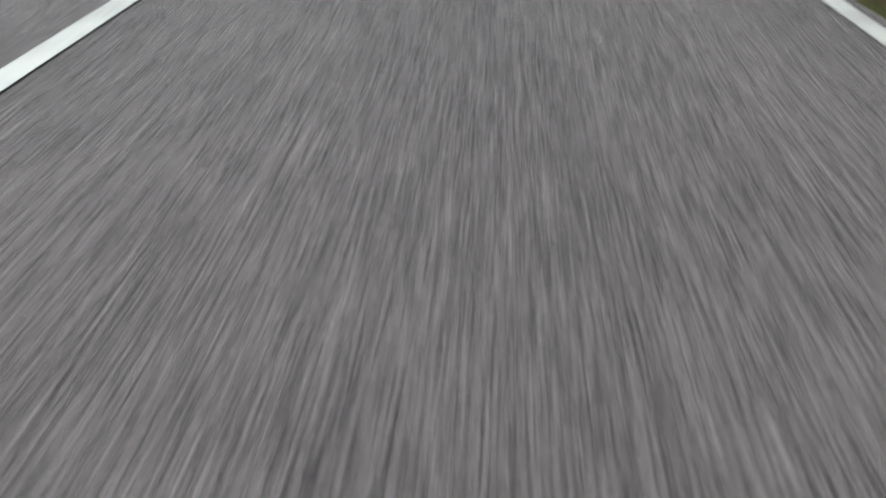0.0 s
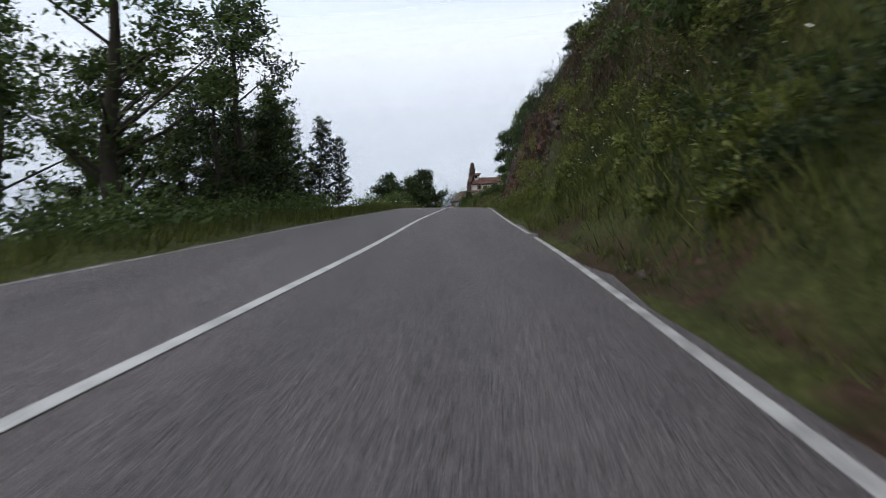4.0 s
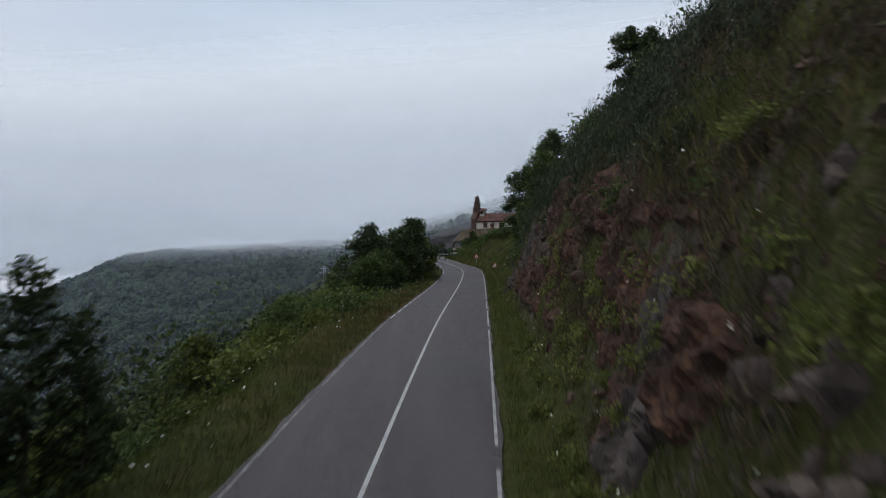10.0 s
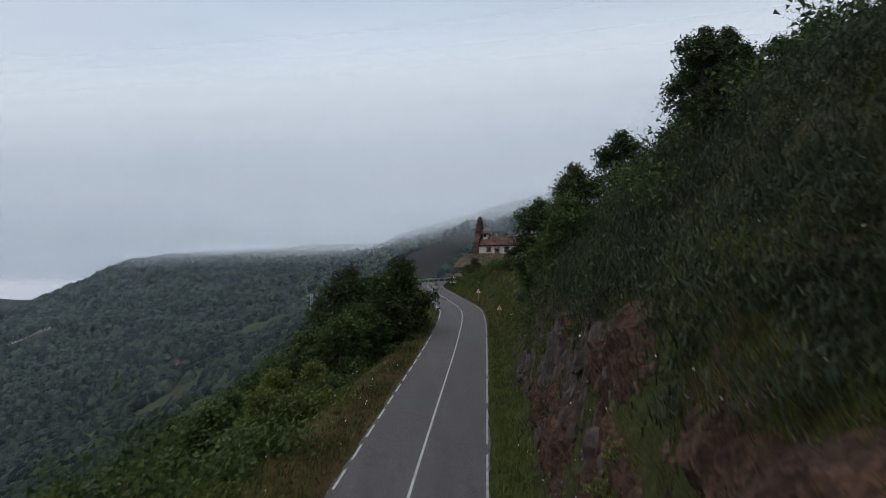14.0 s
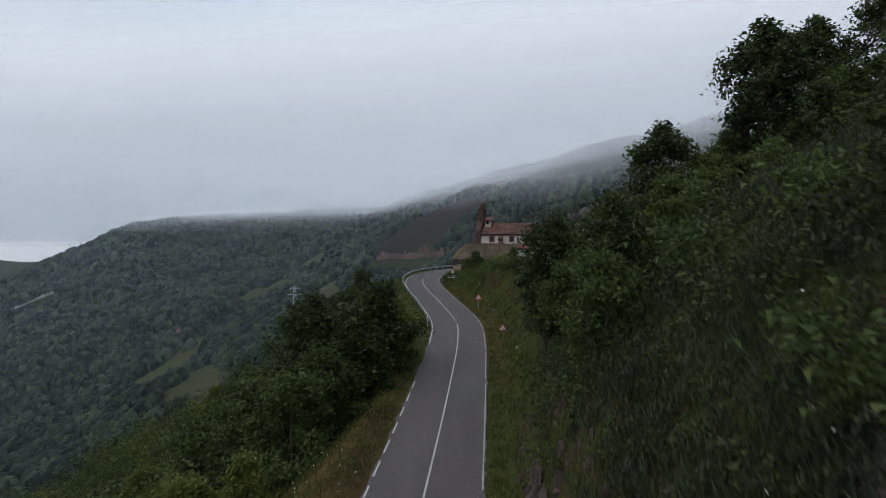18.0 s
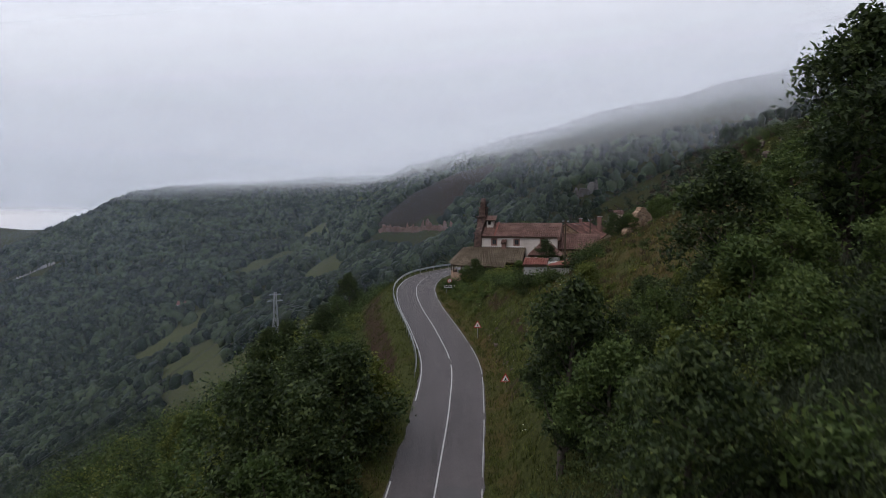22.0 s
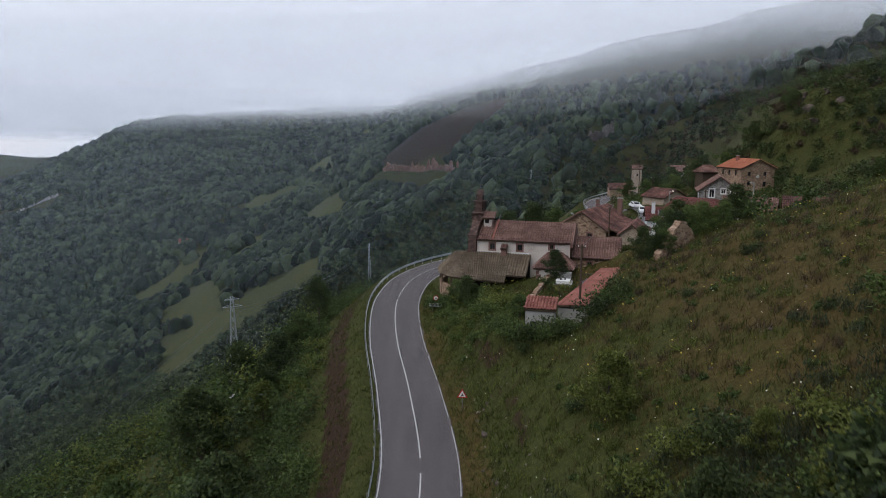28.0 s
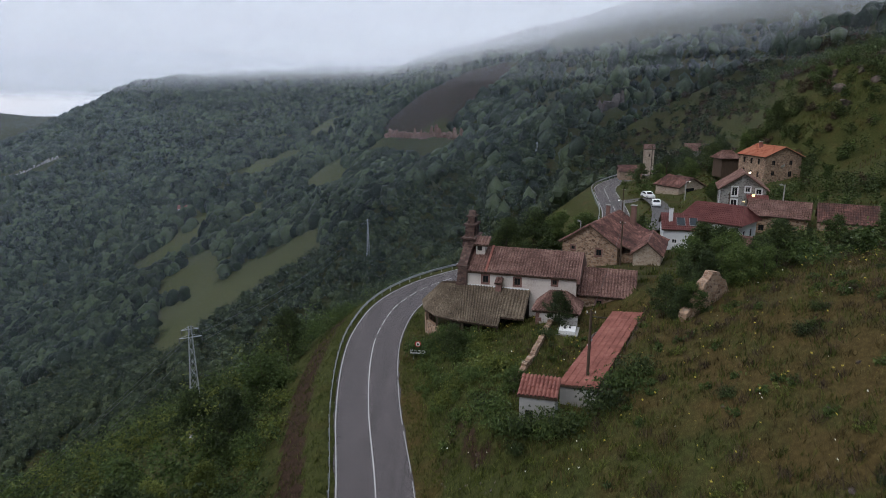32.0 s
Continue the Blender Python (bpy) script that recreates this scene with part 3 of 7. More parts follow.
VEILS = [mist_material("cloud_wisp", 0.15, 290, 440, (0, 1, 0), 0.9, 0.004, (0.94, 0.95, 0.965)), mist_material("cloud_veil", 0.36, 290, 440, (0, 1, 0), 0.9, 0.003, (0.94, 0.95, 0.965)), mist_material("cloud_body", 1.7, 290, 440, (0, 1, 0), 2.0, 0.003, (0.94, 0.95, 0.965))]
for k, (rise, veil) in enumerate(((-21, 0), (-15, 0), (-10, 0), (-6, 0), (-3.5, 0), (-1, 0), (1.5, 0), (4, 0), (6.5, 1), (9, 1), (11.5, 1), (14.5, 1), (18, 1), (24, 2), (31, 2), (40, 2))):
    gx, gy = np.meshgrid(np.linspace(-2600, 1600, 61), np.linspace(280, 3400, 45))
    z = 62 + rise * (1 + 0.0018 * np.maximum(gx + 150, 0).clip(0, 420)) + 0.05 * np.maximum(gx, 0) + 0.025 * np.maximum(gx + 500, 0) - 0.035 * np.maximum(gy - 2000, 0) + 3 * fbm(gx * 0.004 + 0.4 * k, gy * 0.004 - 0.3 * k, 2, 50)
    c = sheet("cloud_layer", np.stack([gx, gy, z], -1).reshape(-1, 3), 61, 45, VEILS[veil])
    tagged(c, "pale grey low cloud lying on the mountain tops", "cloud", group="cloud layers", kind="structure")
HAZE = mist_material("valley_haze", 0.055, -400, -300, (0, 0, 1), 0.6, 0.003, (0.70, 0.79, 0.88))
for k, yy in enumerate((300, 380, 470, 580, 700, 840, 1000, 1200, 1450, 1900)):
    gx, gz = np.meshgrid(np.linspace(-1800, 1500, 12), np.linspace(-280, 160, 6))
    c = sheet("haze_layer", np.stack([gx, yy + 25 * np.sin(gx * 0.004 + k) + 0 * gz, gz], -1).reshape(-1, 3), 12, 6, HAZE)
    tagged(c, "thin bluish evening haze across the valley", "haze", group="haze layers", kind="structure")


# ---- plants ----
def tube(pts, radii, sides=6):
    pts, radii = np.asarray(pts, float), np.asarray(radii, float)
    t = np.gradient(pts, axis=0)
    t /= np.linalg.norm(t, axis=1)[:, None] + 1e-9
    a = np.cross(t, [0.3, 0.9, 0.1])
    a /= np.linalg.norm(a, axis=1)[:, None] + 1e-9
    b = np.cross(t, a)
    ang = np.linspace(0, 2 * np.pi, sides, endpoint=False)
    v = pts[:, None] + radii[:, None, None] * (np.cos(ang)[None, :, None] * a[:, None] + np.sin(ang)[None, :, None] * b[:, None])
    i = np.arange(len(pts) * sides).reshape(len(pts), sides)
    f = np.stack([i[:-1], np.roll(i, -1, 1)[:-1], np.roll(i, -1, 1)[1:], i[1:]], -1).reshape(-1, 4)
    return v.reshape(-1, 3), f


def joined(pieces):
    vs, fs, n = [], [], 0
    for v, f in pieces:
        vs.append(v)
        fs.append(f + n)
        n += len(v)
    return np.concatenate(vs), np.concatenate(fs)


def leaves(rng, centres, size, long=1.7, droop=0.0):
    """A pointed leaf spray at every centre."""
    n = len(centres)
    a = rng.normal(0, 1, (n, 3))
    a[:, 2] = a[:, 2] * 0.7 - droop
    a /= np.linalg.norm(a, axis=1)[:, None]
    b = np.cross(a, rng.normal(0, 1, (n, 3)))
    b /= np.linalg.norm(b, axis=1)[:, None] + 1e-9
    s = size * rng.uniform(0.6, 1.35, (n, 1))
    low = centres - a * s * long * 0.42
    v = np.stack([low - b * s * 0.48, low + b * s * 0.48, centres + a * s * long * 0.58], 1)
    return v.reshape(-1, 3), np.arange(3 * n).reshape(n, 3)


def tree_parts(seed, h, r, bare=0.25, clumps=40, per=60, leaf=0.3, peak=0.45, spread=0.3, trunk_r=None):
    """Trunk with limbs, and a crown of leaf sprays gathered in uneven clumps."""
    rng = np.random.default_rng(seed)
    trunk_r = trunk_r or 0.018 * h + 0.03
    lean = rng.normal(0, 0.03 * h, 2)
    zs = np.linspace(0, 0.93 * h, 9)
    bend = np.cumsum(rng.normal(0, 0.012 * h, (9, 2)), axis=0) + np.outer(zs / h, lean)
    spine = np.c_[bend - bend[0], zs]
    spine[0, 2] = -0.5
    wood = [tube(spine, trunk_r * (1.25 - 1.15 * zs / h), 7)]
    cs = []
    for k in range(clumps):
        zf = bare + (1 - bare) * rng.beta(1.3, 1.2)
        g = (zf - bare) / (1 - bare)
        prof = np.interp(g, [0, peak * 0.5, peak, 0.8, 1.0], [0.35, 0.85, 1.0, 0.62, 0.12])
        az = rng.uniform(0, 2 * np.pi)
        rad = r * prof * np.sqrt(rng.uniform(0.12, 1.0)) * (1 + 0.22 * np.sin(3 * az + seed) + 0.15 * rng.normal())
        base = np.array([np.interp(zf * h, zs, spine[:, 0]), np.interp(zf * h, zs, spine[:, 1]), zf * h])
        c = base + [rad * np.cos(az), rad * np.sin(az), 0]
        cs.append(c)
        if k % 2 == 0:
            low = max(0.12 * h, (zf - 0.45 * rad / h - 0.08) * h)
            root = np.array([np.interp(low, zs, spine[:, 0]), np.interp(low, zs, spine[:, 1]), low])
            mid = (root + c) / 2 + [0, 0, -0.06 * rad] + rng.normal(0, 0.04 * r, 3)
            w = trunk_r * 0.42 * (1.1 - zf)
            wood.append(tube([root, mid, c], [w + 0.012, 0.6 * w + 0.009, 0.008], 4))
    cs = np.array(cs)
    which = rng.integers(0, clumps, clumps * per)
    sp = spread * r * rng.uniform(0.6, 1.3, clumps)[which][:, None]
    pts = cs[which] + rng.normal(0, 1, (clumps * per, 3)) * sp * [0.62, 0.62, 0.42]
    pts[:, 2] = np.maximum(pts[:, 2], 0.06 * h)
    return wood[0], joined(wood[1:]), leaves(rng, pts, leaf, 1.7, 0.25)


def feather_parts(seed, h, r, leaf=0.085):
    """A young ash: upswept boughs up a straight stem, each with drooping feathered leaves."""
    rng = np.random.default_rng(seed)
    zs = np.linspace(0, h, 10)
    spine = np.c_[np.cumsum(rng.normal(0, 0.008 * h, (10, 2)), axis=0), zs]
    spine[0] = (0, 0, -0.5)
    wood, pts, dirs = [tube(spine, 0.011 * h * (1.1 - zs / h) + 0.008, 6)], [], []
    for k in range(40):
        g = 0.08 + 0.9 * (k + rng.uniform(0, 1)) / 40
        az = 2.4 * k + rng.normal(0, 0.4)
        length = r * (1.05 - 0.85 * g) * rng.uniform(0.7, 1.25) + 0.15
        root = np.array([np.interp(g * h, zs, spine[:, 0]), np.interp(g * h, zs, spine[:, 1]), g * h])
        out = np.array([math.cos(az), math.sin(az), 0])
        tip = root + out * length * 0.8 + [0, 0, length * 0.55]
        wood.append(tube([root, (root + tip) / 2 + [0, 0, -0.06 * length], tip], [0.012 + 0.01 * length, 0.009, 0.004], 4))
        for f in np.linspace(0.25, 1.05, 4 + int(5 * length)):
            hub = root + (tip - root) * f + rng.normal(0, 0.05, 3)
            for a in rng.uniform(0, 2 * np.pi, 3):
                frond = np.array([math.cos(a), math.sin(a), rng.uniform(-0.5, 0.35)])
                for q in np.linspace(0.05, 0.34, 5):
                    pts.append(hub + frond * q + rng.normal(0, 0.025, 3))
    return wood[0], joined(wood[1:]), leaves(rng, np.array(pts), leaf, 2.2, 0.3)


def make_tree(name, label, mat, *args, **kw):
    wood, limbs, crown = (feather_parts if name == "young_ash" else tree_parts)(*args, **kw)
    top = tagged(new(name), label, "tree", group="trees")
    for pname, (v, f), m in (("trunk", wood, "bark"), ("branching", limbs, "bark"), ("crown", crown, mat)):
        p = new(pname, mesh_from(pname, v, f, [MATS[m]], pname != "crown"))
        p.parent = top
        if pname != "trunk":
            tagged(p, kind="stuff")
    return top


def make_bush(seed, label, mat, h, r, n, leaf, name="bush"):
    rng = np.random.default_rng(seed)
    k = 14
    cs = np.c_[rng.normal(0, 0.45 * r, k), rng.normal(0, 0.45 * r, k), rng.uniform(0.15, 0.75, k) * h]
    w = rng.integers(0, k, n)
    pts = cs[w] + rng.normal(0, 1, (n, 3)) * [0.3 * r, 0.3 * r, 0.2 * h]
    pts[:, 2] = np.abs(pts[:, 2])
    v, f = leaves(rng, pts, leaf, 1.6)
    top = tagged(new(name), label, "bush", group="bushes")
    p = tagged(new("foliage", mesh_from("foliage", v, f, [MATS[mat]])), kind="stuff")
    p.parent = top
    for c in cs[:3]:
        v, f = tube([(0.1 * c[0], 0.1 * c[1], -0.3), (0.45 * c[0], 0.45 * c[1], 0.5 * c[2]), c], [0.03, 0.02, 0.008], 4)
        q = new("stem", mesh_from("stem", v, f, [MATS["bark"]], True))
        q.parent = top
    return top


def on_ground(x, y, turn, scale=1.0, sink=0.1):
    z = float(height(x, y)[0]) - sink
    return Matrix.Translation((x, y, z)) @ Matrix.Rotation(turn, 4, "Z") @ Matrix.Scale(scale, 4)


def placed(ob, m):
    """Stand the first of a kind at m, keeping scale in the pose."""
    ob.matrix_basis = m
    return ob


def copy_at(ob, m):
    c = copy_thing(ob, Matrix())
    c.matrix_basis = m
    return c


def plant(kinds, spots, seed=1):
    """Spots of (x, y, size); each takes one of the kinds in turn."""
    rng = np.random.default_rng(seed)
    for k, (x, y, sc) in enumerate(spots):
        copy_at(kinds[k % len(kinds)], on_ground(x, y, rng.uniform(0, 6.28), sc * rng.uniform(0.92, 1.08)))


# tall roadside trees near the start: open crowns, small leaves
ash = [make_tree("ash_tree", "tall roadside ash with an open dark green crown", "leaf_green", 3, 10.5, 3.0, 0.25, 46, 170, 0.10, 0.55, 0.19),
       make_tree("ash_tree", "tall roadside ash with an open dark green crown", "leaf_dark", 8, 9.5, 2.4, 0.2, 42, 175, 0.10, 0.5, 0.2),
       make_tree("young_ash", "slender young ash with feathery dark leaves", "leaf_dark", 12, 7.0, 1.7)]
placed(ash[0], on_ground(-5.6, 31.5, 0.4))
placed(ash[1], on_ground(-5.2, 40.8, 2.0))
placed(ash[2], on_ground(-5.5, 49, 1.2, 1.27))
plant([ash[1], ash[0]], [(-8.8, 27.0, 1.1), (-10.5, 34.5, 1.15), (-7.6, 37.2, 0.95), (-11.5, 42, 1.0), (-8.6, 45.5, 0.8), (-13, 28, 1.2)], 5)
plant([ash[2]], [(-3.4, 49.6, 0.77), (-2.5, 49.9, 0.55), (-5.0, 44.6, 0.95), (-7.4, 47.6, 1.2), (-6.4, 46.0, 1.05), (-9, 46, 1.3), (-4.6, 47, 0.8), (-4.4, 42, 0.75), (-6.2, 43.2, 1.0)], 6)
plant([ash[1]], [(-4.9, 37.6, 0.6)], 12)

oak = [make_tree("broadleaf_tree", "bushy dark green broadleaf tree on the slope", "leaf_dark", 21, 8.0, 3.0, 0.08, 56, 135, 0.185, 0.42, 0.25),
       make_tree("broadleaf_tree", "bushy green broadleaf tree on the slope", "leaf_green", 22, 7.0, 2.9, 0.06, 52, 135, 0.18, 0.40, 0.26),
       make_tree("broadleaf_tree", "fresh light green broadleaf tree on the slope", "leaf_light", 23, 6.5, 2.7, 0.06, 52, 135, 0.175, 0.40, 0.26),
       make_tree("broadleaf_tree", "tall dark green broadleaf tree with an uneven crown", "leaf_dark", 24, 11.0, 3.3, 0.16, 64, 140, 0.185, 0.5, 0.23)]
placed(oak[0], on_ground(0.3, 117, 0.3))
placed(oak[1], on_ground(-2.6, 108, 1.3, 0.95))
placed(oak[2], on_ground(-5.5, 98, 2.3, 0.75))
placed(oak[3], on_ground(15.9, 77.5, 0.6, 0.46))
# left of the road
plant([oak[0], oak[1], oak[3], oak[2]], [(1.6, 122, 1.0), (-1.0, 113, 0.95), (-3.5, 119, 1.0), (2.4, 127, 0.9), (-1.5, 126, 0.95), (-6, 124, 1.0), (-3, 132, 0.95),
                                 (-8, 130, 1.0), (-6.5, 113, 0.95), (-10, 118, 1.05), (-5, 140, 0.9), (-12, 137, 1.0), (-14, 126, 1.0), (-8.5, 147, 0.9),
                                 (-11, 155, 0.95), (-7.5, 161, 0.75), (-8.5, 170, 0.8), (-7.5, 178, 0.75), (-7, 186, 0.7), (-13, 163, 0.9), (-14, 176, 0.85)], 7)
plant([oak[2], oak[1]], [(-4.6, 90, 0.55), (-6.4, 86, 0.7), (-3.6, 102, 0.6), (-8, 94, 0.85), (-9.5, 104, 0.9), (-12, 98, 0.95), (-11, 110, 0.95), (-14, 88, 0.9),
                         (-17, 100, 1.0), (-16, 112, 1.0), (-9, 126, 0.8), (-15, 130, 0.85), (-12, 144, 0.85), (-20, 122, 1.0), (-18, 134, 1.0), (-20, 146, 0.95), (-17, 154, 0.9), (-22, 160, 1.0),
                         (-24, 136, 1.05), (-26, 150, 1.0), (-27, 168, 1.0), (-25, 180, 0.9), (-10, 78, 0.8), (-14, 72, 0.9), (-11, 64, 0.7)], 8)
# on the bank and the hill above it
plant([oak[3], oak[1], oak[1]], [(18.5, 81, 0.42), (20.5, 79.5, 0.38), (13.4, 91, 0.62), (14.6, 96, 0.6), (16.4, 101, 0.6), (37, 124, 0.95), (41, 129, 1.15), (45, 131, 1.1), (40, 121, 1.0),
                         (48, 126, 1.1), (35, 131, 0.9), (32.5, 118, 1.28), (30.2, 115.5, 1.15), (25.5, 112, 0.82), (22, 109, 0.85), (23, 113, 0.85), (26, 104, 0.55), (15.7, 109, 0.86), (14.2, 112.5, 0.84), (15.4, 115.0, 0.9), (52, 135, 1.0), (38, 137, 0.6)], 9)
plant([oak[1], oak[2], oak[0]], [(16.2, 105.5, 0.55), (18.5, 108, 0.6), (18, 112, 0.55), (20, 115, 0.6), (22, 110, 0.65), (24, 118, 0.65), (18, 120, 0.5), (27, 123, 0.6), (22, 124, 0.5),
                         (31, 124, 0.6), (20.8, 139.3, 0.62), (29, 104, 0.6), (21, 102, 0.6), (26, 129, 0.35), (33, 127, 0.5)], 10)
# in and round the village
plant([oak[0], oak[1]], [(22.6, 174.2, 0.42), (11.4, 174.6, 0.42), (12.6, 171.8, 0.40), (17.2, 160.5, 0.35), (24, 212, 1.0), (28.5, 219, 0.95), (20, 214, 0.85), (33.5, 224, 0.8),
                         (35.5, 176, 0.5), (38.5, 177, 0.6), (41, 171, 0.6), (37, 181, 0.6), (40, 186, 0.7), (44, 178, 0.65), (43, 190, 0.7), (47, 184, 0.7), (30.2, 166.5, 0.4),
                         (38, 166.5, 0.45), (30.6, 164.2, 0.34), (31.6, 164.6, 0.42), (32.4, 165.6, 0.38), (45, 194, 0.5), (50, 196, 0.42), (52, 190, 0.5), (57, 197, 0.4), (62, 200, 0.5), (53, 181, 0.5), (60, 190, 0.45),
                         (65, 250, 0.6), (67, 258, 0.6), (70, 246, 0.5), (74, 262, 0.6), (62, 300, 0.7), (66, 296, 0.7), (70, 303, 0.8), (74, 296, 0.8), (78, 310, 0.9),
                         (72, 288, 0.7), (77, 284, 0.7), (67, 285, 0.6), (82, 300, 0.9), (90, 300, 0.9), (96, 296, 0.9), (104, 292, 0.9), (88, 312, 1.0), (110, 250, 0.6), (106, 244, 0.6),
                         (98, 240, 0.5), (55, 345, 0.9), (62, 352, 1.0), (70, 345, 1.0), (84, 330, 0.9), (46, 235, 0.4), (46, 199, 0.6), (49, 200.5, 0.5), (43, 196, 0.55), (56, 202, 0.5), (66, 196, 0.6), (72, 195, 0.6), (42, 183, 0.7), (35, 171, 0.5), (36.5, 168, 0.5), (88, 262, 0.5), (91, 258, 0.45)], 11)

shrub = [make_bush(31, "dense dark green shrub on the roadside bank", "leaf_dark", 1.5, 1.2, 1100, 0.115),
         make_bush(32, "leafy green shrub on the roadside bank", "leaf_green", 1.3, 1.1, 1050, 0.11),
         make_bush(33, "bright green bramble shrub on the bank", "leaf_light", 1.0, 1.2, 1050, 0.11)]
placed(shrub[0], on_ground(9.6, 44, 0.3, 0.9, 0.2))
placed(shrub[1], on_ground(7.2, 34, 1.3, 0.8, 0.2))
placed(shrub[2], on_ground(8.3, 40.5, 2.3, 0.8, 0.2))


def scatter(seed, n, u0, u1, s0, s1):
    """Random spots along the road, between two offsets from its middle."""
    rng = np.random.default_rng(seed)
    u, s = rng.uniform(u0, u1, n), rng.uniform(s0, s1, n)
    c = [np.interp(u, ARC, LINE[:, k]) for k in range(2)]
    r = [np.interp(u, ARC, RIGHT[:, k]) for k in range(2)]
    return c[0] + r[0] * s, c[1] + r[1] * s, u, s


def bushes(seed, kinds, n, u0, u1, s0, s1, lo, hi):
    x, y, u, s = scatter(seed, n, u0, u1, s0, s1)
    rng = np.random.default_rng(seed + 1)
    plant(kinds, list(zip(x, y, rng.uniform(lo, hi, n))), seed)


bushes(41, [shrub[0], shrub[1]], 34, 70, 112, 9, 20, 0.8, 1.5)
bushes(42, [shrub[1], shrub[2], shrub[0], shrub[2]], 56, 98, 134, 7, 24, 0.8, 1.5)
bushes(43, [shrub[2], shrub[1]], 9, 26, 60, 5.0, 9, 0.35, 0.7)
bushes(44, [shrub[2], shrub[1]], 44, 62, 130, -13, -6.5, 0.9, 1.7)
bushes(45, [shrub[1], shrub[0], shrub[1]], 40, 27, 52, -11, -6.0, 0.9, 1.5)
bushes(50, [shrub[0], shrub[1]], 20, 16, 27, 5.4, 9.5, 0.6, 1.15)
bushes(46, [shrub[1], shrub[2]], 18, 163, 178, 5, 12, 0.6, 1.3)
bushes(47, [shrub[0], shrub[2]], 30, 128, 172, 9, 38, 0.3, 0.8)
plant([shrub[1], shrub[0]], [(16.4, 154.8, 1.2), (17.6, 154.0, 1.1), (18.8, 153.8, 1.15), (20.0, 153.8, 1.1), (21.4, 154.6, 1.2), (22.8, 154.8, 1.15), (24.2, 155.6, 1.2), (25.4, 157.4, 1.1), (15.6, 157.2, 1.2), (15.2, 159.4, 1.0)], 49)
bushes(48, [shrub[1], shrub[2]], 40, 130, 235, -16, -8.5, 0.9, 1.6)


def blades(rng, x, y, z, h, w, lean=0.35):
    n = len(x)
    az = rng.uniform(0, 2 * np.pi, n)
    side = np.stack([np.cos(az), np.sin(az), 0 * az], 1)
    tip = np.stack([rng.normal(0, lean, n), rng.normal(0, lean, n), np.ones(n)], 1)
    base = np.stack([x, y, z], 1)
    w, h = np.reshape(w, (-1, 1)), np.reshape(h, (-1, 1))
    v = np.stack([base - side * w * 0.6, base + side * w * 0.6, base + tip * h], 1)
    return v.reshape(-1, 3), np.arange(3 * n).reshape(n, 3)


def grass(name, label, mat, seed, n, u0, u1, s0, s1, h, w, tuft=6, lean=0.35, kind_word="grass"):
    rng = np.random.default_rng(seed)
    x, y, u, s = scatter(seed, n // tuft, u0, u1, s0, s1)
    x, y = (np.repeat(a, tuft) + rng.normal(0, 0.09 + 0.25 * h, (n // tuft) * tuft) for a in (x, y))
    s, rz, u = by_road(x, y)
    z = height(x, y) - 0.03
    ok = (np.abs(s) > HALF - 0.04) & ((s < 3.6) | (s > 8) | (exposed(u, z - rz) < rng.uniform(0.1, 1.6, len(x))))
    x, y, z = x[ok], y[ok], z[ok]
    v, f = blades(rng, x, y, z, h * rng.uniform(0.5, 1.25, len(x)), w * rng.uniform(0.7, 1.3, len(x)), lean)
    tagged(new(name, mesh_from(name, v, f, [MATS[mat]])), label, kind_word, kind="stuff")


grass("verge_grass", "ragged green grass along the road's edge", "grass_blade", 61, 13000, 32, 75, 3.1, 5.2, 0.26, 0.016)
grass("verge_grass", "thin green grass at the foot of the bank", "grass_blade", 89, 10000, 5, 34, 3.45, 5.4, 0.26, 0.016)
grass("bank_grass", "pale dry grass on the bank beside the first rocks", "grass_dry", 90, 16000, 8, 36, 4.6, 9.5, 0.36, 0.016, 16, 0.5)
grass("verge_grass", "ragged green grass along the road's edge", "grass_blade", 62, 17000, 5, 75, -6.2, -3.1, 0.34, 0.022)
grass("tall_weeds", "tall green weeds at the foot of the bank", "leaf_light", 77, 8000, 5, 34, 3.9, 6.2, 0.45, 0.02, 9, 0.5, "weeds")
grass("tall_weeds", "tall dark weeds at the foot of the bank", "leaf_dark", 78, 13000, 5, 34, 3.85, 6.2, 0.42, 0.02, 9, 0.5, "weeds")
grass("verge_grass", "ragged green grass along the road's edge", "grass_blade", 63, 15000, 75, 190, 3.1, 6, 0.34, 0.045)
grass("verge_grass", "ragged green grass along the road's edge", "grass_blade", 64, 15000, 75, 200, -8, -3.1, 0.34, 0.045)
grass("dry_verge_grass", "dry straw-coloured grass beside the road", "grass_dry", 65, 5000, 62, 112, -4.9, -3.2, 0.22, 0.04)
grass("bank_grass", "rough green grass on the steep bank", "grass_blade", 66, 44000, 5, 108, 4.0, 13, 0.34, 0.02, 16)
grass("bank_grass", "rough dry grass on the steep bank", "grass_dry", 67, 30000, 14, 64, 4.8, 11, 0.34, 0.018, 16)
grass("foot_grass", "low weeds in the grit beside the road", "grass_blade", 92, 5000, 2, 34, 3.15, 4.3, 0.16, 0.014, 10, 0.6)
grass("meadow_grass", "lush green grass below the sheds and beside the road", "leaf_light", 93, 16000, 136, 180, 4, 17, 0.4, 0.05, 12, 0.5)
grass("shelf_grass", "bright green grass hanging over the rock face", "leaf_light", 86, 13000, 42, 72, 6.6, 8.4, 0.5, 0.018, 18, 0.5)
grass("shelf_grass", "pale dry grass hanging over the rock face", "grass_dry", 87, 7000, 36, 100, 6.4, 8.2, 0.45, 0.018, 18, 0.6)
grass("foot_grass", "fresh green grass between the road and the rock", "leaf_light", 88, 9000, 30, 104, 3.2, 4.3, 0.24, 0.016, 8, 0.5)
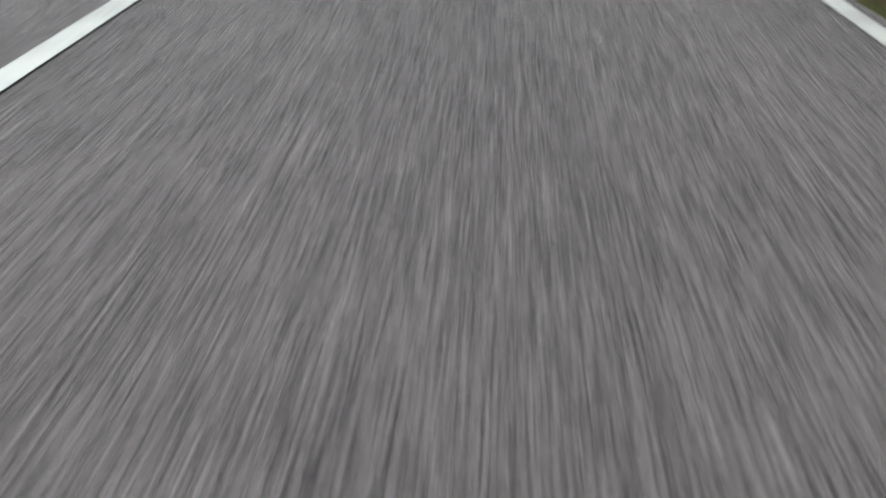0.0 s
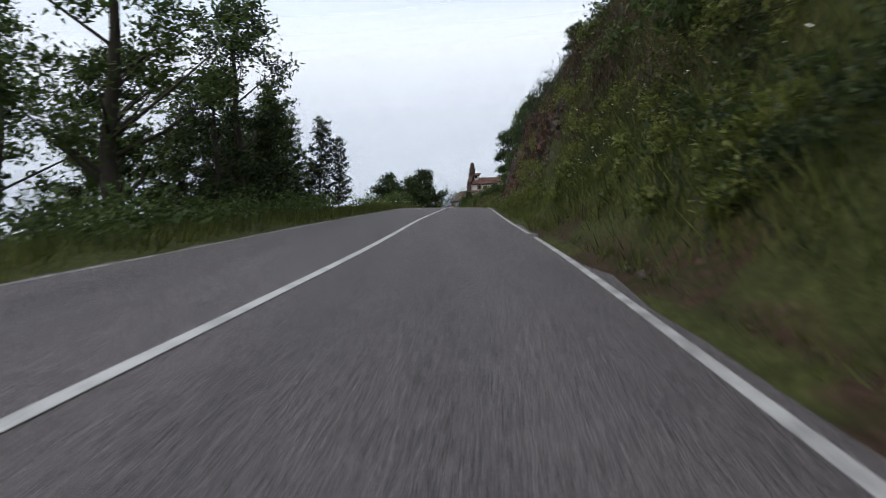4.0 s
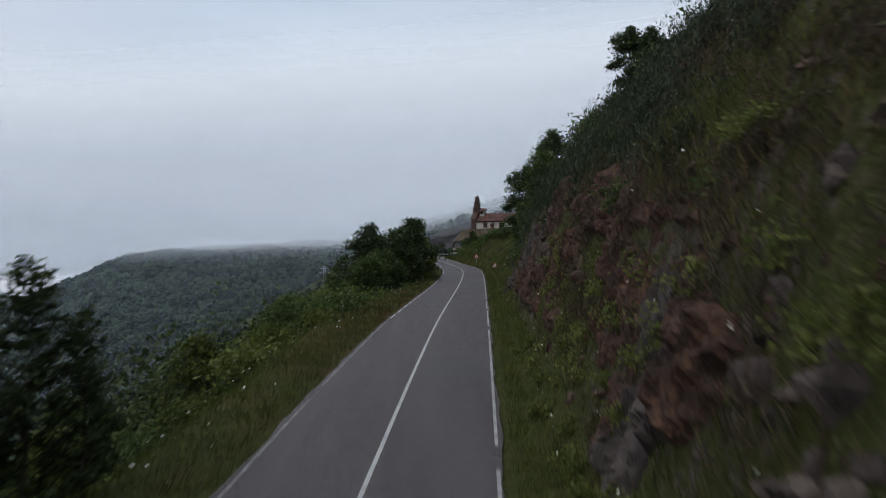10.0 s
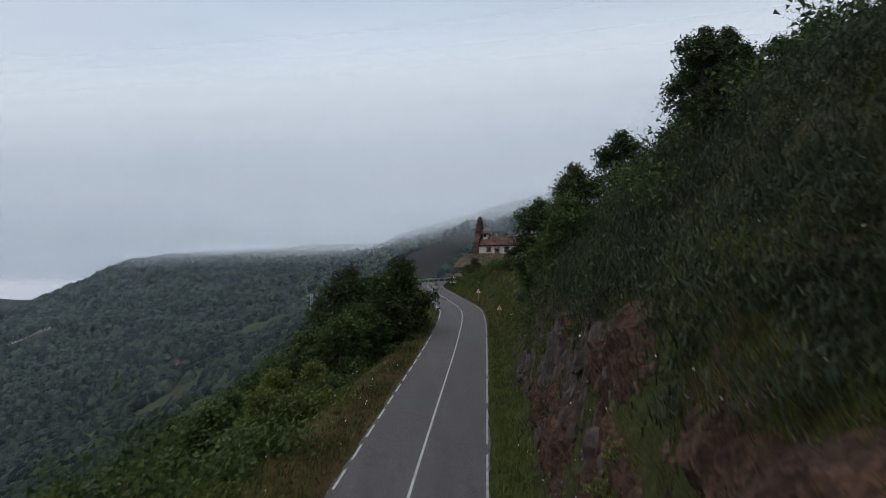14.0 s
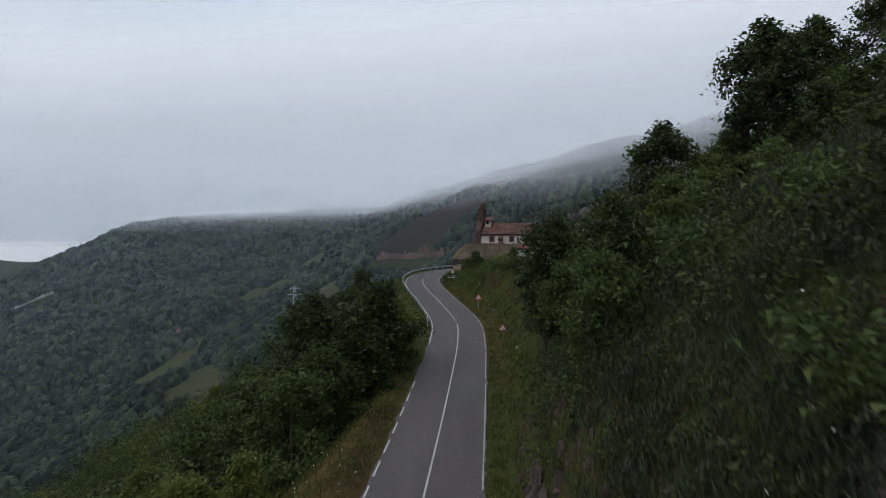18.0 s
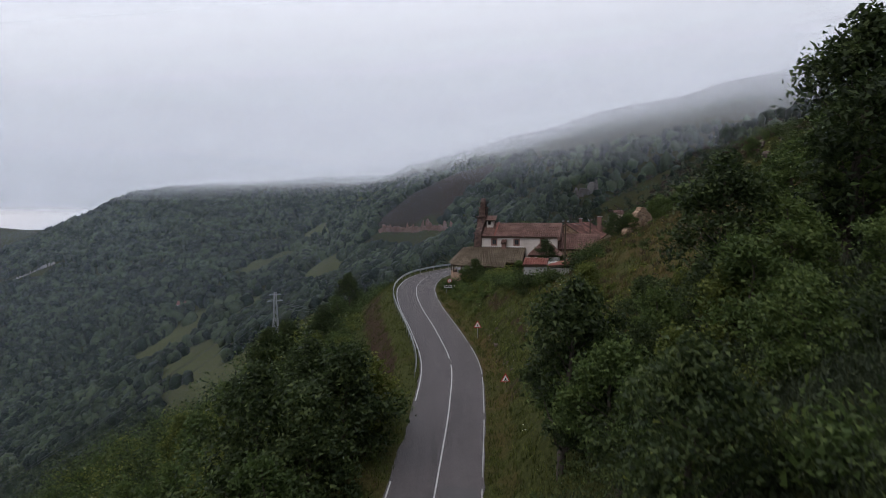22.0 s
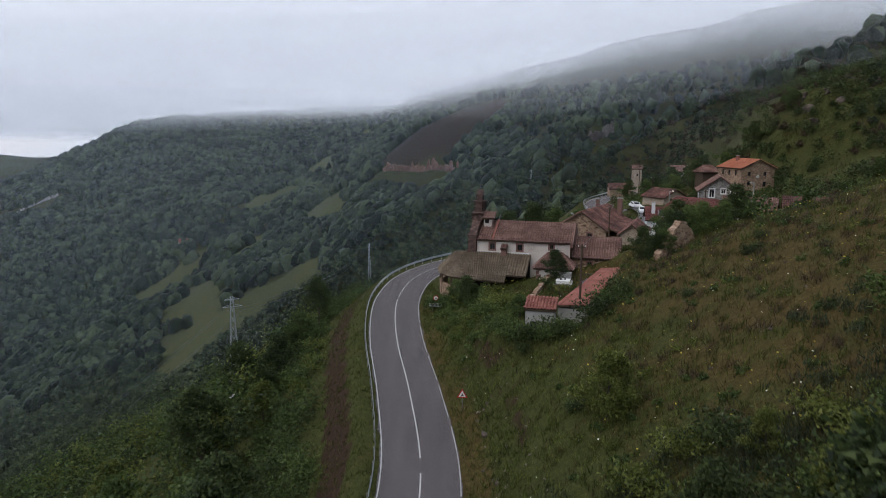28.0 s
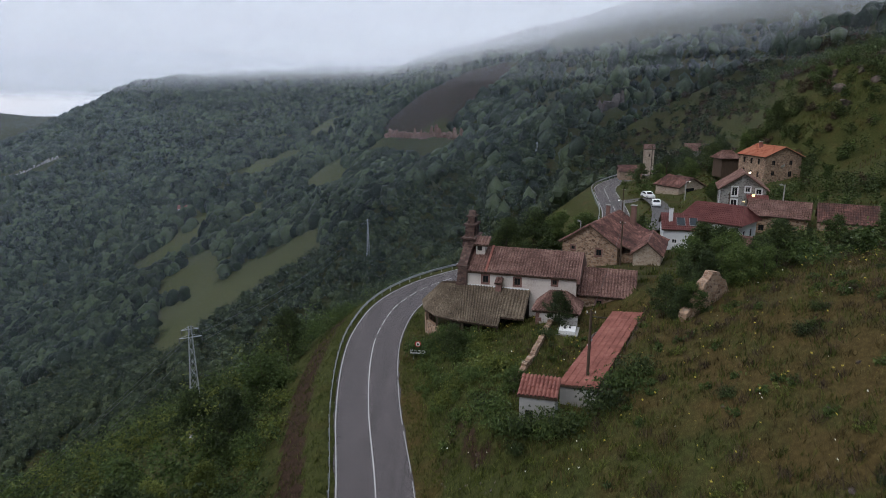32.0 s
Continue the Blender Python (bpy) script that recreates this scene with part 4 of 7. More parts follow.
grass("meadow_grass", "tall rough meadow grass on the hillside", "grass_blade", 68, 42000, 110, 176, 5, 48, 0.5, 0.055, 14)
grass("meadow_grass", "dry yellowed meadow grass on the hillside", "grass_dry", 69, 34000, 112, 176, 8, 50, 0.5, 0.045, 14)
grass("meadow_grass", "rough grass and nettles between the village houses", "grass_blade", 75, 14000, 176, 330, 5, 60, 0.6, 0.13, 9)
grass("meadow_grass", "dry grass between the village houses", "grass_dry", 76, 7000, 176, 330, 5, 60, 0.5, 0.11, 9)
grass("broom", "dark green broom with upright twigs on the bank", "leaf_broom", 71, 38000, 64, 132, 8.5, 27, 1.0, 0.028, 60, 0.45, "broom")
grass("broom", "dark green broom with upright twigs on the bank", "leaf_broom", 72, 24000, 20, 66, 9.5, 17, 1.0, 0.022, 60, 0.45, "broom")
grass("dead_broom", "brown withered broom on the steep bank", "leaf_dry", 73, 26000, 24, 64, 4.8, 10.5, 0.5, 0.016, 40, 0.6, "broom")
grass("dead_grass", "withered brown grass clinging to the rock face", "leaf_dry", 91, 22000, 42, 100, 4.6, 7.2, 0.34, 0.014, 24, 0.7)
grass("dead_broom", "brown withered broom on the hillside", "leaf_dry", 74, 12000, 118, 168, 14, 46, 0.6, 0.04, 40, 0.6, "broom")


def flowers(name, label, mat, seed, n, u0, u1, s0, s1, h, size):
    rng = np.random.default_rng(seed)
    x, y, u, s = scatter(seed, n, u0, u1, s0, s1)
    z = height(x, y)
    hh = h * rng.uniform(0.6, 1.3, n)
    v1, f1 = blades(rng, x, y, z, hh, np.full(n, 0.012), 0.12)
    tops = v1.reshape(n, 3, 3)[:, 2]
    r = size * rng.uniform(0.6, 1.2, n)
    a = rng.uniform(0, 6.28, n)
    tilt = rng.normal(0, 0.35, (n, 2))
    ring = []
    for k in range(4):
        dx, dy = r * np.cos(a + k * np.pi / 2), r * np.sin(a + k * np.pi / 2)
        ring.append(tops + np.stack([dx, dy, dx * tilt[:, 0] + dy * tilt[:, 1]], 1))
    v2 = np.stack(ring, 1).reshape(-1, 3)
    q = np.arange(4 * n).reshape(n, 4)
    v, f = joined([(v1, f1), (v2, np.concatenate([q[:, :3], q[:, [0, 2, 3]]]))])
    tagged(new(name, mesh_from(name, v, f, [MATS["grass_blade"], MATS[mat]], False, np.r_[np.zeros(n), np.ones(2 * n)])), label, "flowers", kind="stuff")


flowers("white_umbels", "small white wild flower heads on the bank", "petal", 81, 900, 6, 80, 3.9, 11, 0.55, 0.034)
flowers("white_umbels", "white wild flower heads among the weeds", "petal", 85, 170, 6, 34, 3.9, 6.2, 0.6, 0.03)
flowers("white_umbels", "small white wild flower heads on the verge", "petal", 82, 240, 12, 110, -6.5, -3.3, 0.5, 0.036)
flowers("white_umbels", "small white wild flower heads on the meadow", "petal", 83, 260, 110, 170, 5, 40, 0.6, 0.06)
flowers("yellow_broom_flowers", "yellow flower heads among the meadow grass", "petal_yellow", 84, 900, 118, 176, 10, 44, 0.8, 0.07)


# ---- rocks of the cut bank ----
def boulder(rng, squash=0.75):
    bm = bmesh.new()
    bmesh.ops.create_icosphere(bm, subdivisions=2, radius=1)
    v = np.array([q.co[:] for q in bm.verts])
    f = np.array([[q.index for q in p.verts] for p in bm.faces])
    bm.free()
    for _ in range(14):
        d = rng.normal(0, 1, 3)
        d /= np.linalg.norm(d)
        k = rng.uniform(0.3, 0.75)
        over = np.maximum(v @ d - k, 0)
        v = v - over[:, None] * d
    return v * [1, rng.uniform(0.7, 1.0), squash], f


def tri_rows(v, f):
    return v, np.c_[f, f[:, 2:3]]


rock_rng = np.random.default_rng(91)
rock_kinds = []
for k in range(4):
    v, f = boulder(rock_rng)
    rock_kinds.append(tagged(new("rock", mesh_from("rock", v, f, [MATS["cut_rock"]])), "weathered grey rock sticking out of the bank", "rock", group="rocks"))
rock_spots = [(7.7, 25.5, 0.62), (7.9, 27, 0.4), (8.4, 44.5, 0.8), (7.6, 47.5, 0.6), (9.0, 52, 0.7), (10.2, 62, 0.8), (10.6, 70, 0.9), (11.5, 80, 0.8), (10.9, 85, 0.7), (12.6, 75, 0.9),
              (13.0, 148.5, 0.5), (13.4, 146.3, 0.55), (12.6, 144.5, 0.45), (13.8, 149.5, 0.4), (13.2, 142.2, 0.5), (14, 139.5, 0.5), (31, 140, 0.45), (33, 146, 0.3), (29, 150, 0.25), (27, 139, 0.3),
              (34.5, 143, 0.35), (36, 149, 0.3), (24, 147, 0.2), (12.8, 135.6, 0.4), (13.4, 133, 0.5), (12.4, 88, 0.6), (9.2, 57, 0.5), (8.4, 38, 0.4), (12.2, 66, 0.7), (11.6, 92, 0.6)]
for k, (x, y, sc) in enumerate([p for p in rock_spots if not 30 < p[1] < 95]):
    m = on_ground(x, y, k * 1.7, sc, 0.25 * sc) @ Matrix.Rotation(0.4 * math.sin(k * 2.3), 4, "X")
    if k < 4:
        placed(rock_kinds[k], m)
    else:
        copy_at(rock_kinds[k % 4], m)


def rubble(name, label, mat, seed, n, u0, u1, s0, s1, lo, hi, sink=0.35, tall=1.0):
    rng = np.random.default_rng(seed)
    x, y, u, s = scatter(seed, n, u0, u1, s0, s1)
    z = height(x, y)
    kinds = [boulder(rng, 0.6) for _ in range(6)]
    out = []
    for k in range(n):
        v, f = kinds[k % 6]
        sc = lo + (hi - lo) * rng.beta(1.2, 3)
        a = rng.uniform(0, 6.28)
        w = v * sc * rng.uniform(0.7, 1.3, 3) * [1 / math.sqrt(tall), 1 / math.sqrt(tall), tall]
        w = np.stack([w[:, 0] * np.cos(a) - w[:, 1] * np.sin(a), w[:, 0] * np.sin(a) + w[:, 1] * np.cos(a), w[:, 2]], 1)
        out.append(tri_rows(w + [x[k], y[k], z[k] - sink * sc], f))
    v, f = joined(out)
    tagged(new(name, mesh_from(name, v, f[:, :3], [MATS[mat]])), label, "rocks", kind="stuff")


rubble("outcrop", "jagged grey rock columns beside the road", "cut_rock", 97, 150, 67, 80, 4.7, 7.2, 0.25, 0.85, 0.6, 2.0)
rubble("outcrop", "jagged grey rock columns beside the road", "cut_rock", 98, 170, 80, 106, 4.6, 6.6, 0.25, 0.8, 0.6, 1.9)
rubble("outcrop", "rusty brown rock face of the road cut", "red_rock", 99, 130, 50, 66, 4.6, 7.2, 0.15, 0.6, 0.65, 1.6)
rubble("outcrop", "grey rock face low on the bank", "cut_rock", 100, 40, 40.5, 44, 4.6, 5.8, 0.25, 0.6, 0.62, 1.4)
rubble("outcrop", "grey rocks sticking out of the bank", "rock", 101, 9, 23.4, 25.4, 4.1, 4.9, 0.16, 0.38, 0.4, 1.2)
rubble("outcrop", "broken reddish rock of the road cut", "red_rock", 93, 260, 40, 90, 4.8, 8.0, 0.12, 0.6, 0.7)
rubble("outcrop", "grey broken rock of the road cut", "cut_rock", 94, 150, 18, 100, 4.8, 8.5, 0.10, 0.5, 0.7)
rng_knob = np.random.default_rng(77)
for k in range(14):
    x, y, sc = rng_knob.uniform(103, 122), rng_knob.uniform(280, 294), rng_knob.uniform(0.9, 2.4)
    copy_at(rock_kinds[k % 4], on_ground(x, y, k * 1.3, sc, 0.3 * sc) @ Matrix.Scale(1.5, 4, (0, 0, 1)))
rubble("outcrop", "pale broken rock beside the road", "rock", 95, 110, 132, 156, 4.6, 8.0, 0.12, 0.55, 0.5)
rubble("loose_stones", "dark loose stones and grit along the bank", "cut_rock", 102, 160, 8, 30, 3.15, 4.0, 0.03, 0.16, 0.3)
rubble("loose_stones", "loose stones at the foot of the bank", "red_rock", 96, 160, 10, 110, 3.3, 4.6, 0.03, 0.14, 0.3)


def cell(a, b, seed):
    """A random number for each cell of a lattice, in -1..1."""
    return vnoise(np.floor(a) + 0.0, np.floor(b) + 0.0, seed)


def rock_face(label, u0, u1, step=0.13, rows=64):
    """The bare face of the road cut: broken blocks in leaning beds, sunk under the turf where it is overgrown."""
    us, qs = np.arange(u0, u1, step), np.interp(np.linspace(0, 1, rows), [0, 0.16, 0.86, 1], [0.45, 1.0, 2.5, 3.6])
    U, Q = np.meshgrid(us, qs)
    side = HALF + np.interp(U, [0, 30, 60, 100, 150], [0.7, 0.5, 0.8, 1.2, 1.0]) + Q
    rx, ry = np.interp(U, ARC, RIGHT[:, 0]), np.interp(U, ARC, RIGHT[:, 1])
    x, y = np.interp(U, ARC, LINE[:, 0]) + rx * side, np.interp(U, ARC, LINE[:, 1]) + ry * side
    z = height(x.ravel(), y.ravel()).reshape(U.shape)
    h = z - np.interp(U, ARC, LINE[:, 2])
    lean = U + 0.5 * h
    wu, wh = 0.5 * vnoise(U * 0.9, h * 0.9, 5), 0.4 * vnoise(U * 0.8, h * 1.1, 6)
    rough = 0.22 * cell(lean * 0.75 + wu, h * 0.9 + wh, 11) + 0.20 * cell(lean * 1.9 + 2 * wu, h * 2.1 + wh, 12) + 0.10 * cell(lean * 4.1 + wu, h * 4.4 + wh, 13) + 0.22 * fbm(U * 0.35, h * 0.3, 2, 14)
    out = -0.55 + 0.72 * exposed(U, h) + 0.62 * rough
    v = np.stack([x - rx * 0.88 * out, y - ry * 0.88 * out, z + 0.40 * out], -1).reshape(-1, 3)
    f = grid_faces(len(us), rows)
    grey = (fbm(U * 0.11, h * 0.25, 2, 15) + np.interp(U, [40, 64, 70, 100], [-0.35, -0.35, 0.3, 0.1]) + np.interp(h, [0, 2.5, 6], [0.25, 0.0, -0.2])).ravel()[f[:, 0]]
    tagged(new("rock_face", mesh_from("rock_face", v, f, [MATS["earth_rock"], MATS["face_rock"]], False, (grey > 0).astype(int))), label, "rock face", kind="structure")


rock_face("broken red and grey rock face of the road cut", 34, 104)

# ---- woods ----
def wooded(x, y):
    s, rz, u = by_road(x, y)
    keep = (meadow(x, y) < 0.5) | (fbm(x * 0.035, y * 0.035, 2, 19) > 0.75)
    # open ground: the heath above the far road, and the strips below the two road cuts
    keep &= heath(x, y) < 0.5
    off, along = 0.755 * (x + 50) + 0.656 * (y - 685), 0.656 * (x + 50) - 0.755 * (y - 685)
    keep &= ~((along > -5) & (along < 107) & (off > -24) & (off < 10))
    keep &= ~((np.abs(y - 1178) < 22) & (x > -730) & (x < -620))
    keep &= ~((s > -9) & (s < 62) & (y > -40) & (y < 330))
    keep &= ~((s > -15) & (y < 240) & (s < 0))
    keep &= ~((np.abs(x + 20) < 9) & (np.abs(y - 183) < 14))
    return keep


def wood(name, label, mat, seed, n, box, lo, hi, far, bare_noise=0.55, per=150, leaf=None, core=False):
    """A wood in one piece: crowns of sprays where it is near, lumpy crowns where it is far."""
    rng = np.random.default_rng(seed)
    x, y = rng.uniform(box[0], box[1], n), rng.uniform(box[2], box[3], n)
    ok = wooded(x, y) & (fbm(x * 0.012, y * 0.012, 3, seed) > -bare_noise)
    x, y = x[ok], y[ok]
    z = height(x, y)
    ok = z < 55 + 0.05 * np.maximum(x, 0) + 0.03 * np.maximum(x + 300, 0) + 12 * ((x > 70) & (y < 450))
    x, y, z = x[ok], y[ok], z[ok]
    r = rng.uniform(lo, hi, len(x))
    if far:
        kinds = []
        for k in range(8):
            bm = bmesh.new()
            bmesh.ops.create_icosphere(bm, subdivisions=far, radius=1)
            v = np.array([q.co[:] for q in bm.verts])
            f = np.array([[q.index for q in p.verts] for p in bm.faces])
            bm.free()
            v = v * (1 + 0.24 * rng.normal(0, 1, (len(v), 1)).clip(-1.5, 1.5))
            v[:, 2] = np.where(v[:, 2] < -0.2, -0.2 + (v[:, 2] + 0.2) * 1.6, v[:, 2] * rng.uniform(0.9, 1.35))
            kinds.append(v)
        vs = np.stack(kinds)[rng.integers(0, 8, len(x))] * (r[:, None, None] * rng.uniform(0.8, 1.2, (len(x), 1, 3)))
        vs = vs + np.stack([x, y, z + 0.75 * r], 1)[:, None]
        nv = vs.shape[1]
        fs = (f[None] + nv * np.arange(len(x))[:, None, None]).reshape(-1, 3)
        me = mesh_from(name, vs.reshape(-1, 3), fs, [MATS[mat]], True)
    else:
        cl = 11
        c = rng.normal(0, 1, (len(x), cl, 3)) * [0.42, 0.42, 0.38] + [0, 0, 1.0]
        pick = rng.integers(0, cl, (len(x), per))
        p = np.take_along_axis(c, pick[..., None], 1) + rng.normal(0, 0.21, (len(x), per, 3))
        p[..., 2] = np.abs(p[..., 2])
        p = p * r[:, None, None] + np.stack([x, y, z - 0.2], 1)[:, None]
        v, f = leaves(rng, p.reshape(-1, 3), leaf or 0.20 * hi / 1.6 + 0.1, 1.5)
        if core:
            far_off = (x < -30) | (y > 225)
            x, y, z, r = x[far_off], y[far_off], z[far_off], r[far_off]
            bm = bmesh.new()
            bmesh.ops.create_icosphere(bm, subdivisions=2, radius=1)
            cv, cf = np.array([q.co[:] for q in bm.verts]), np.array([[q.index for q in g.verts] for g in bm.faces])
            bm.free()
            cv = cv[None] * (0.55 * r[:, None, None]) * (1 + 0.22 * rng.normal(0, 1, (len(x), len(cv), 1)).clip(-1.5, 1.5)) + np.stack([x, y, z + 0.85 * r], 1)[:, None]
            v, f = joined([(v, f), (cv.reshape(-1, 3), (cf[None] + cv.shape[1] * np.arange(len(x))[:, None, None]).reshape(-1, 3))])
        me = mesh_from(name, v, f, [MATS[mat]])
    return tagged(new(name, me), label, "trees", kind="stuff")


def thicket(name, label, mat, seed, n, u0, u1, s0, s1, lo, hi, per=240, leaf=0.13, upright=False):
    """A joined mass of low growth along the road."""
    rng = np.random.default_rng(seed)
    x, y, u, s = scatter(seed, n, u0, u1, s0, s1)
    z = height(x, y)
    ok = (s < 3.6) | (s > 8) | (exposed(u, z - by_road(x, y)[1]) < rng.uniform(0.2, 1.4, n))
    x, y, z, n = x[ok], y[ok], z[ok], int(ok.sum())
    r = rng.uniform(lo, hi, n)
    c = rng.normal(0, 1, (n, 7, 3)) * [0.5, 0.5, 0.3] + [0, 0, 0.6]
    p = np.take_along_axis(c, rng.integers(0, 7, (n, per))[..., None], 1) + rng.normal(0, 0.26, (n, per, 3))
    p[..., 2] = np.abs(p[..., 2])
    p = (p * r[:, None, None] + np.stack([x, y, z - 0.1], 1)[:, None]).reshape(-1, 3)
    v, f = leaves(rng, p, leaf, 4.5, -2.2) if upright else leaves(rng, p, leaf, 1.6)
    tagged(new(name, mesh_from(name, v, f, [MATS[mat]])), label, "scrub", kind="stuff")


thicket("broom_thicket", "dark green broom thicket on the upper bank", "leaf_broom", 121, 250, 36, 104, 9.5, 20, 0.7, 1.5, 230, 0.05, True)
thicket("broom_thicket", "dark green broom thicket over the red bank", "leaf_broom", 130, 420, 57, 108, 6.6, 14, 0.6, 1.2, 190, 0.05, True)
thicket("broom_thicket", "dark green broom thicket above the road", "leaf_broom", 122, 240, 96, 134, 7, 30, 0.8, 1.6, 190, 0.065, True)
thicket("dry_thicket", "brown dry broom on the steep bank", "leaf_dry", 123, 230, 26, 63, 5.0, 9.5, 0.3, 0.7, 200, 0.03, True)
thicket("fern_thicket", "bright green ferns and brambles low on the bank", "leaf_light", 126, 150, 6, 66, 3.8, 5.6, 0.25, 0.5, 260, 0.06)
thicket("bramble_thicket", "dark brambles low on the bank", "leaf_dark", 133, 90, 5, 25, 3.9, 6.2, 0.3, 0.6, 300, 0.05)
thicket("bramble_thicket", "green brambles under the roadside trees", "leaf_green", 134, 80, 25, 46, -7, -4.7, 0.35, 0.75, 260, 0.06)
thicket("bramble_thicket", "low dark brambles on the bank", "leaf_dark", 124, 45, 18, 104, 6.2, 12, 0.4, 0.8, 260, 0.07)
thicket("bramble_thicket", "dense dark brambles on the rocky bank", "leaf_dark", 127, 150, 76, 112, 5.6, 12.5, 0.5, 1.1, 200, 0.11)
thicket("bramble_thicket", "low dark scrub over the hillside meadow", "leaf_green", 128, 230, 112, 172, 8, 48, 0.25, 0.7, 110, 0.13)
thicket("broom_thicket", "dark broom spreading over the hillside meadow", "leaf_broom", 135, 260, 110, 140, 20, 46, 0.5, 1.3, 150, 0.07, True)
thicket("bramble_thicket", "yellow-green bushes on the hillside meadow", "leaf_light", 136, 70, 112, 172, 10, 46, 0.3, 0.8, 130, 0.11)
thicket("heath_thicket", "brown heath over the hillside meadow", "leaf_dry", 129, 160, 112, 168, 14, 48, 0.3, 0.8, 110, 0.06, True)
thicket("bramble_thicket", "leafy green thicket on the slope below the track", "leaf_green", 139, 170, 112, 200, -17, -8.4, 0.8, 1.8, 260, 0.15)
thicket("bramble_thicket", "dark thicket on the slope below the track", "leaf_dark", 140, 150, 104, 200, -19, -8.8, 0.9, 2.0, 260, 0.15)
thicket("broom_thicket", "dark broom hanging over the rock face", "leaf_broom", 141, 150, 52, 90, 6.0, 9.0, 0.4, 0.9, 200, 0.045, True)
thicket("bramble_thicket", "green brambles beside the churchyard", "leaf_green", 125, 60, 158, 180, 4.6, 11, 0.5, 1.0, 200, 0.12)
HOUSES = [(32, 206), (38, 203), (46, 214), (50, 214), (52, 207), (62, 236), (84, 267), (75, 278), (62, 315), (64, 272), (71, 326), (61, 216), (67, 208), (75, 205), (91, 340), (57, 264), (54, 255), (56, 224), (63, 222), (53, 240), (67, 228), (70, 262)]


def village_scrub(name, label, mat, seed, n, box, lo, hi):
    rng = np.random.default_rng(seed)
    x, y = rng.uniform(box[0], box[1], n), rng.uniform(box[2], box[3], n)
    s, rz, u = by_road(x, y)
    ok = (s > 5) & (fbm(x * 0.04, y * 0.04, 2, seed) > -0.25)
    for hx, hy in HOUSES:
        ok &= (x - hx) ** 2 + (y - hy) ** 2 > 64
    ok &= ((x - 97) / 11) ** 2 + ((y - 257) / 9) ** 2 > 1
    x, y = x[ok], y[ok]
    z = height(x, y)
    r = rng.uniform(lo, hi, len(x))
    c = rng.normal(0, 1, (len(x), 9, 3)) * [0.5, 0.5, 0.42] + [0, 0, 0.9]
    p = np.take_along_axis(c, rng.integers(0, 9, (len(x), 230))[..., None], 1) + rng.normal(0, 0.26, (len(x), 230, 3))
    p[..., 2] = np.abs(p[..., 2])
    p = (p * r[:, None, None] + np.stack([x, y, z - 0.1], 1)[:, None]).reshape(-1, 3)
    v, f = leaves(rng, p, 0.27, 1.5)
    tagged(new(name, mesh_from(name, v, f, [MATS[mat]])), label, "trees", kind="stuff")


village_scrub("village_trees", "dark trees and hedges round the village houses", "leaf_dark", 131, 460, (44, 150, 172, 345), 1.2, 2.8)
village_scrub("village_trees", "green bushes round the village houses", "leaf_green", 132, 240, (38, 130, 166, 330), 0.8, 2.0)
village_scrub("shoulder_scrub", "dark scrub on the craggy shoulder above the village", "leaf_dark", 137, 950, (84, 190, 240, 350), 0.9, 2.3)
village_scrub("shoulder_scrub", "brown heath on the craggy shoulder above the village", "leaf_dry", 138, 520, (84, 190, 246, 350), 0.5, 1.4)
wood("near_wood", "dark green deciduous wood falling away below the road", "leaf_dark", 101, 430, (-95, -8, 60, 330), 2.6, 4.4, False, 0.9, 420, 0.30)
wood("near_wood", "mixed green deciduous wood falling away below the road", "leaf_green", 102, 430, (-95, -8, 60, 330), 2.2, 4.2, False, 0.9, 400, 0.28)
wood("near_wood", "light green bushes below the road", "leaf_light", 103, 420, (-80, -8, 60, 300), 1.8, 3.6, False, 0.9, 380, 0.26)
wood("mid_wood", "dense dark woodland over the valley slopes", "leaf_wood", 104, 3600, (-300, 60, 300, 540), 2.4, 4.6, False, 0.8, 70, 0.5, True)
wood("far_wood", "dense dark woodland over the valley slopes", "far_leaf", 110, 4600, (-420, 60, 500, 700), 2.6, 5.2, 2, 0.8)
wood("far_wood", "dense dark woodland over the far hill", "far_leaf", 105, 5600, (-560, 120, 680, 1010), 3.2, 5.4, 2, 0.8)
wood("far_wood", "dense dark woodland over the far hill", "far_leaf", 115, 19000, (-1150, 60, 940, 1700), 3.6, 6.2, 1, 0.9)
wood("far_wood", "scattered trees on the mountain behind the village", "far_leaf", 106, 3800, (20, 420, 380, 900), 2.0, 4.4, 1, 0.3)
wood("spur_scrub", "low heath and scrub on the spur behind the village", "leaf_dry", 111, 700, (62, 240, 338, 420), 0.6, 1.4, False, 0.7, 90, 0.4)
wood("spur_scrub", "green bushes on the spur behind the village", "leaf_wood", 112, 330, (62, 240, 335, 430), 1.0, 2.6, False, 0.5, 110, 0.5)
wood("mid_wood", "dense dark woodland deep in the valley", "leaf_wood", 109, 2800, (-420, -80, 100, 500), 2.8, 5.0, False, 0.8, 50, 0.6, True)
wood("far_scrub", "low scrub over the stony mountainside", "far_leaf", 108, 4500, (60, 420, 400, 720), 0.7, 2.4, 1, 0.5)
wood("far_scrub", "low scrub over the stony mountainside", "leaf_wood", 113, 900, (60, 200, 240, 400), 0.7, 2.2, False, 0.5, 90, 0.45)
wood("mid_wood", "dense dark woodland below the village", "leaf_wood", 107, 700, (-40, 80, 330, 520), 2.4, 4.2, False, 0.7, 80, 0.5, True)

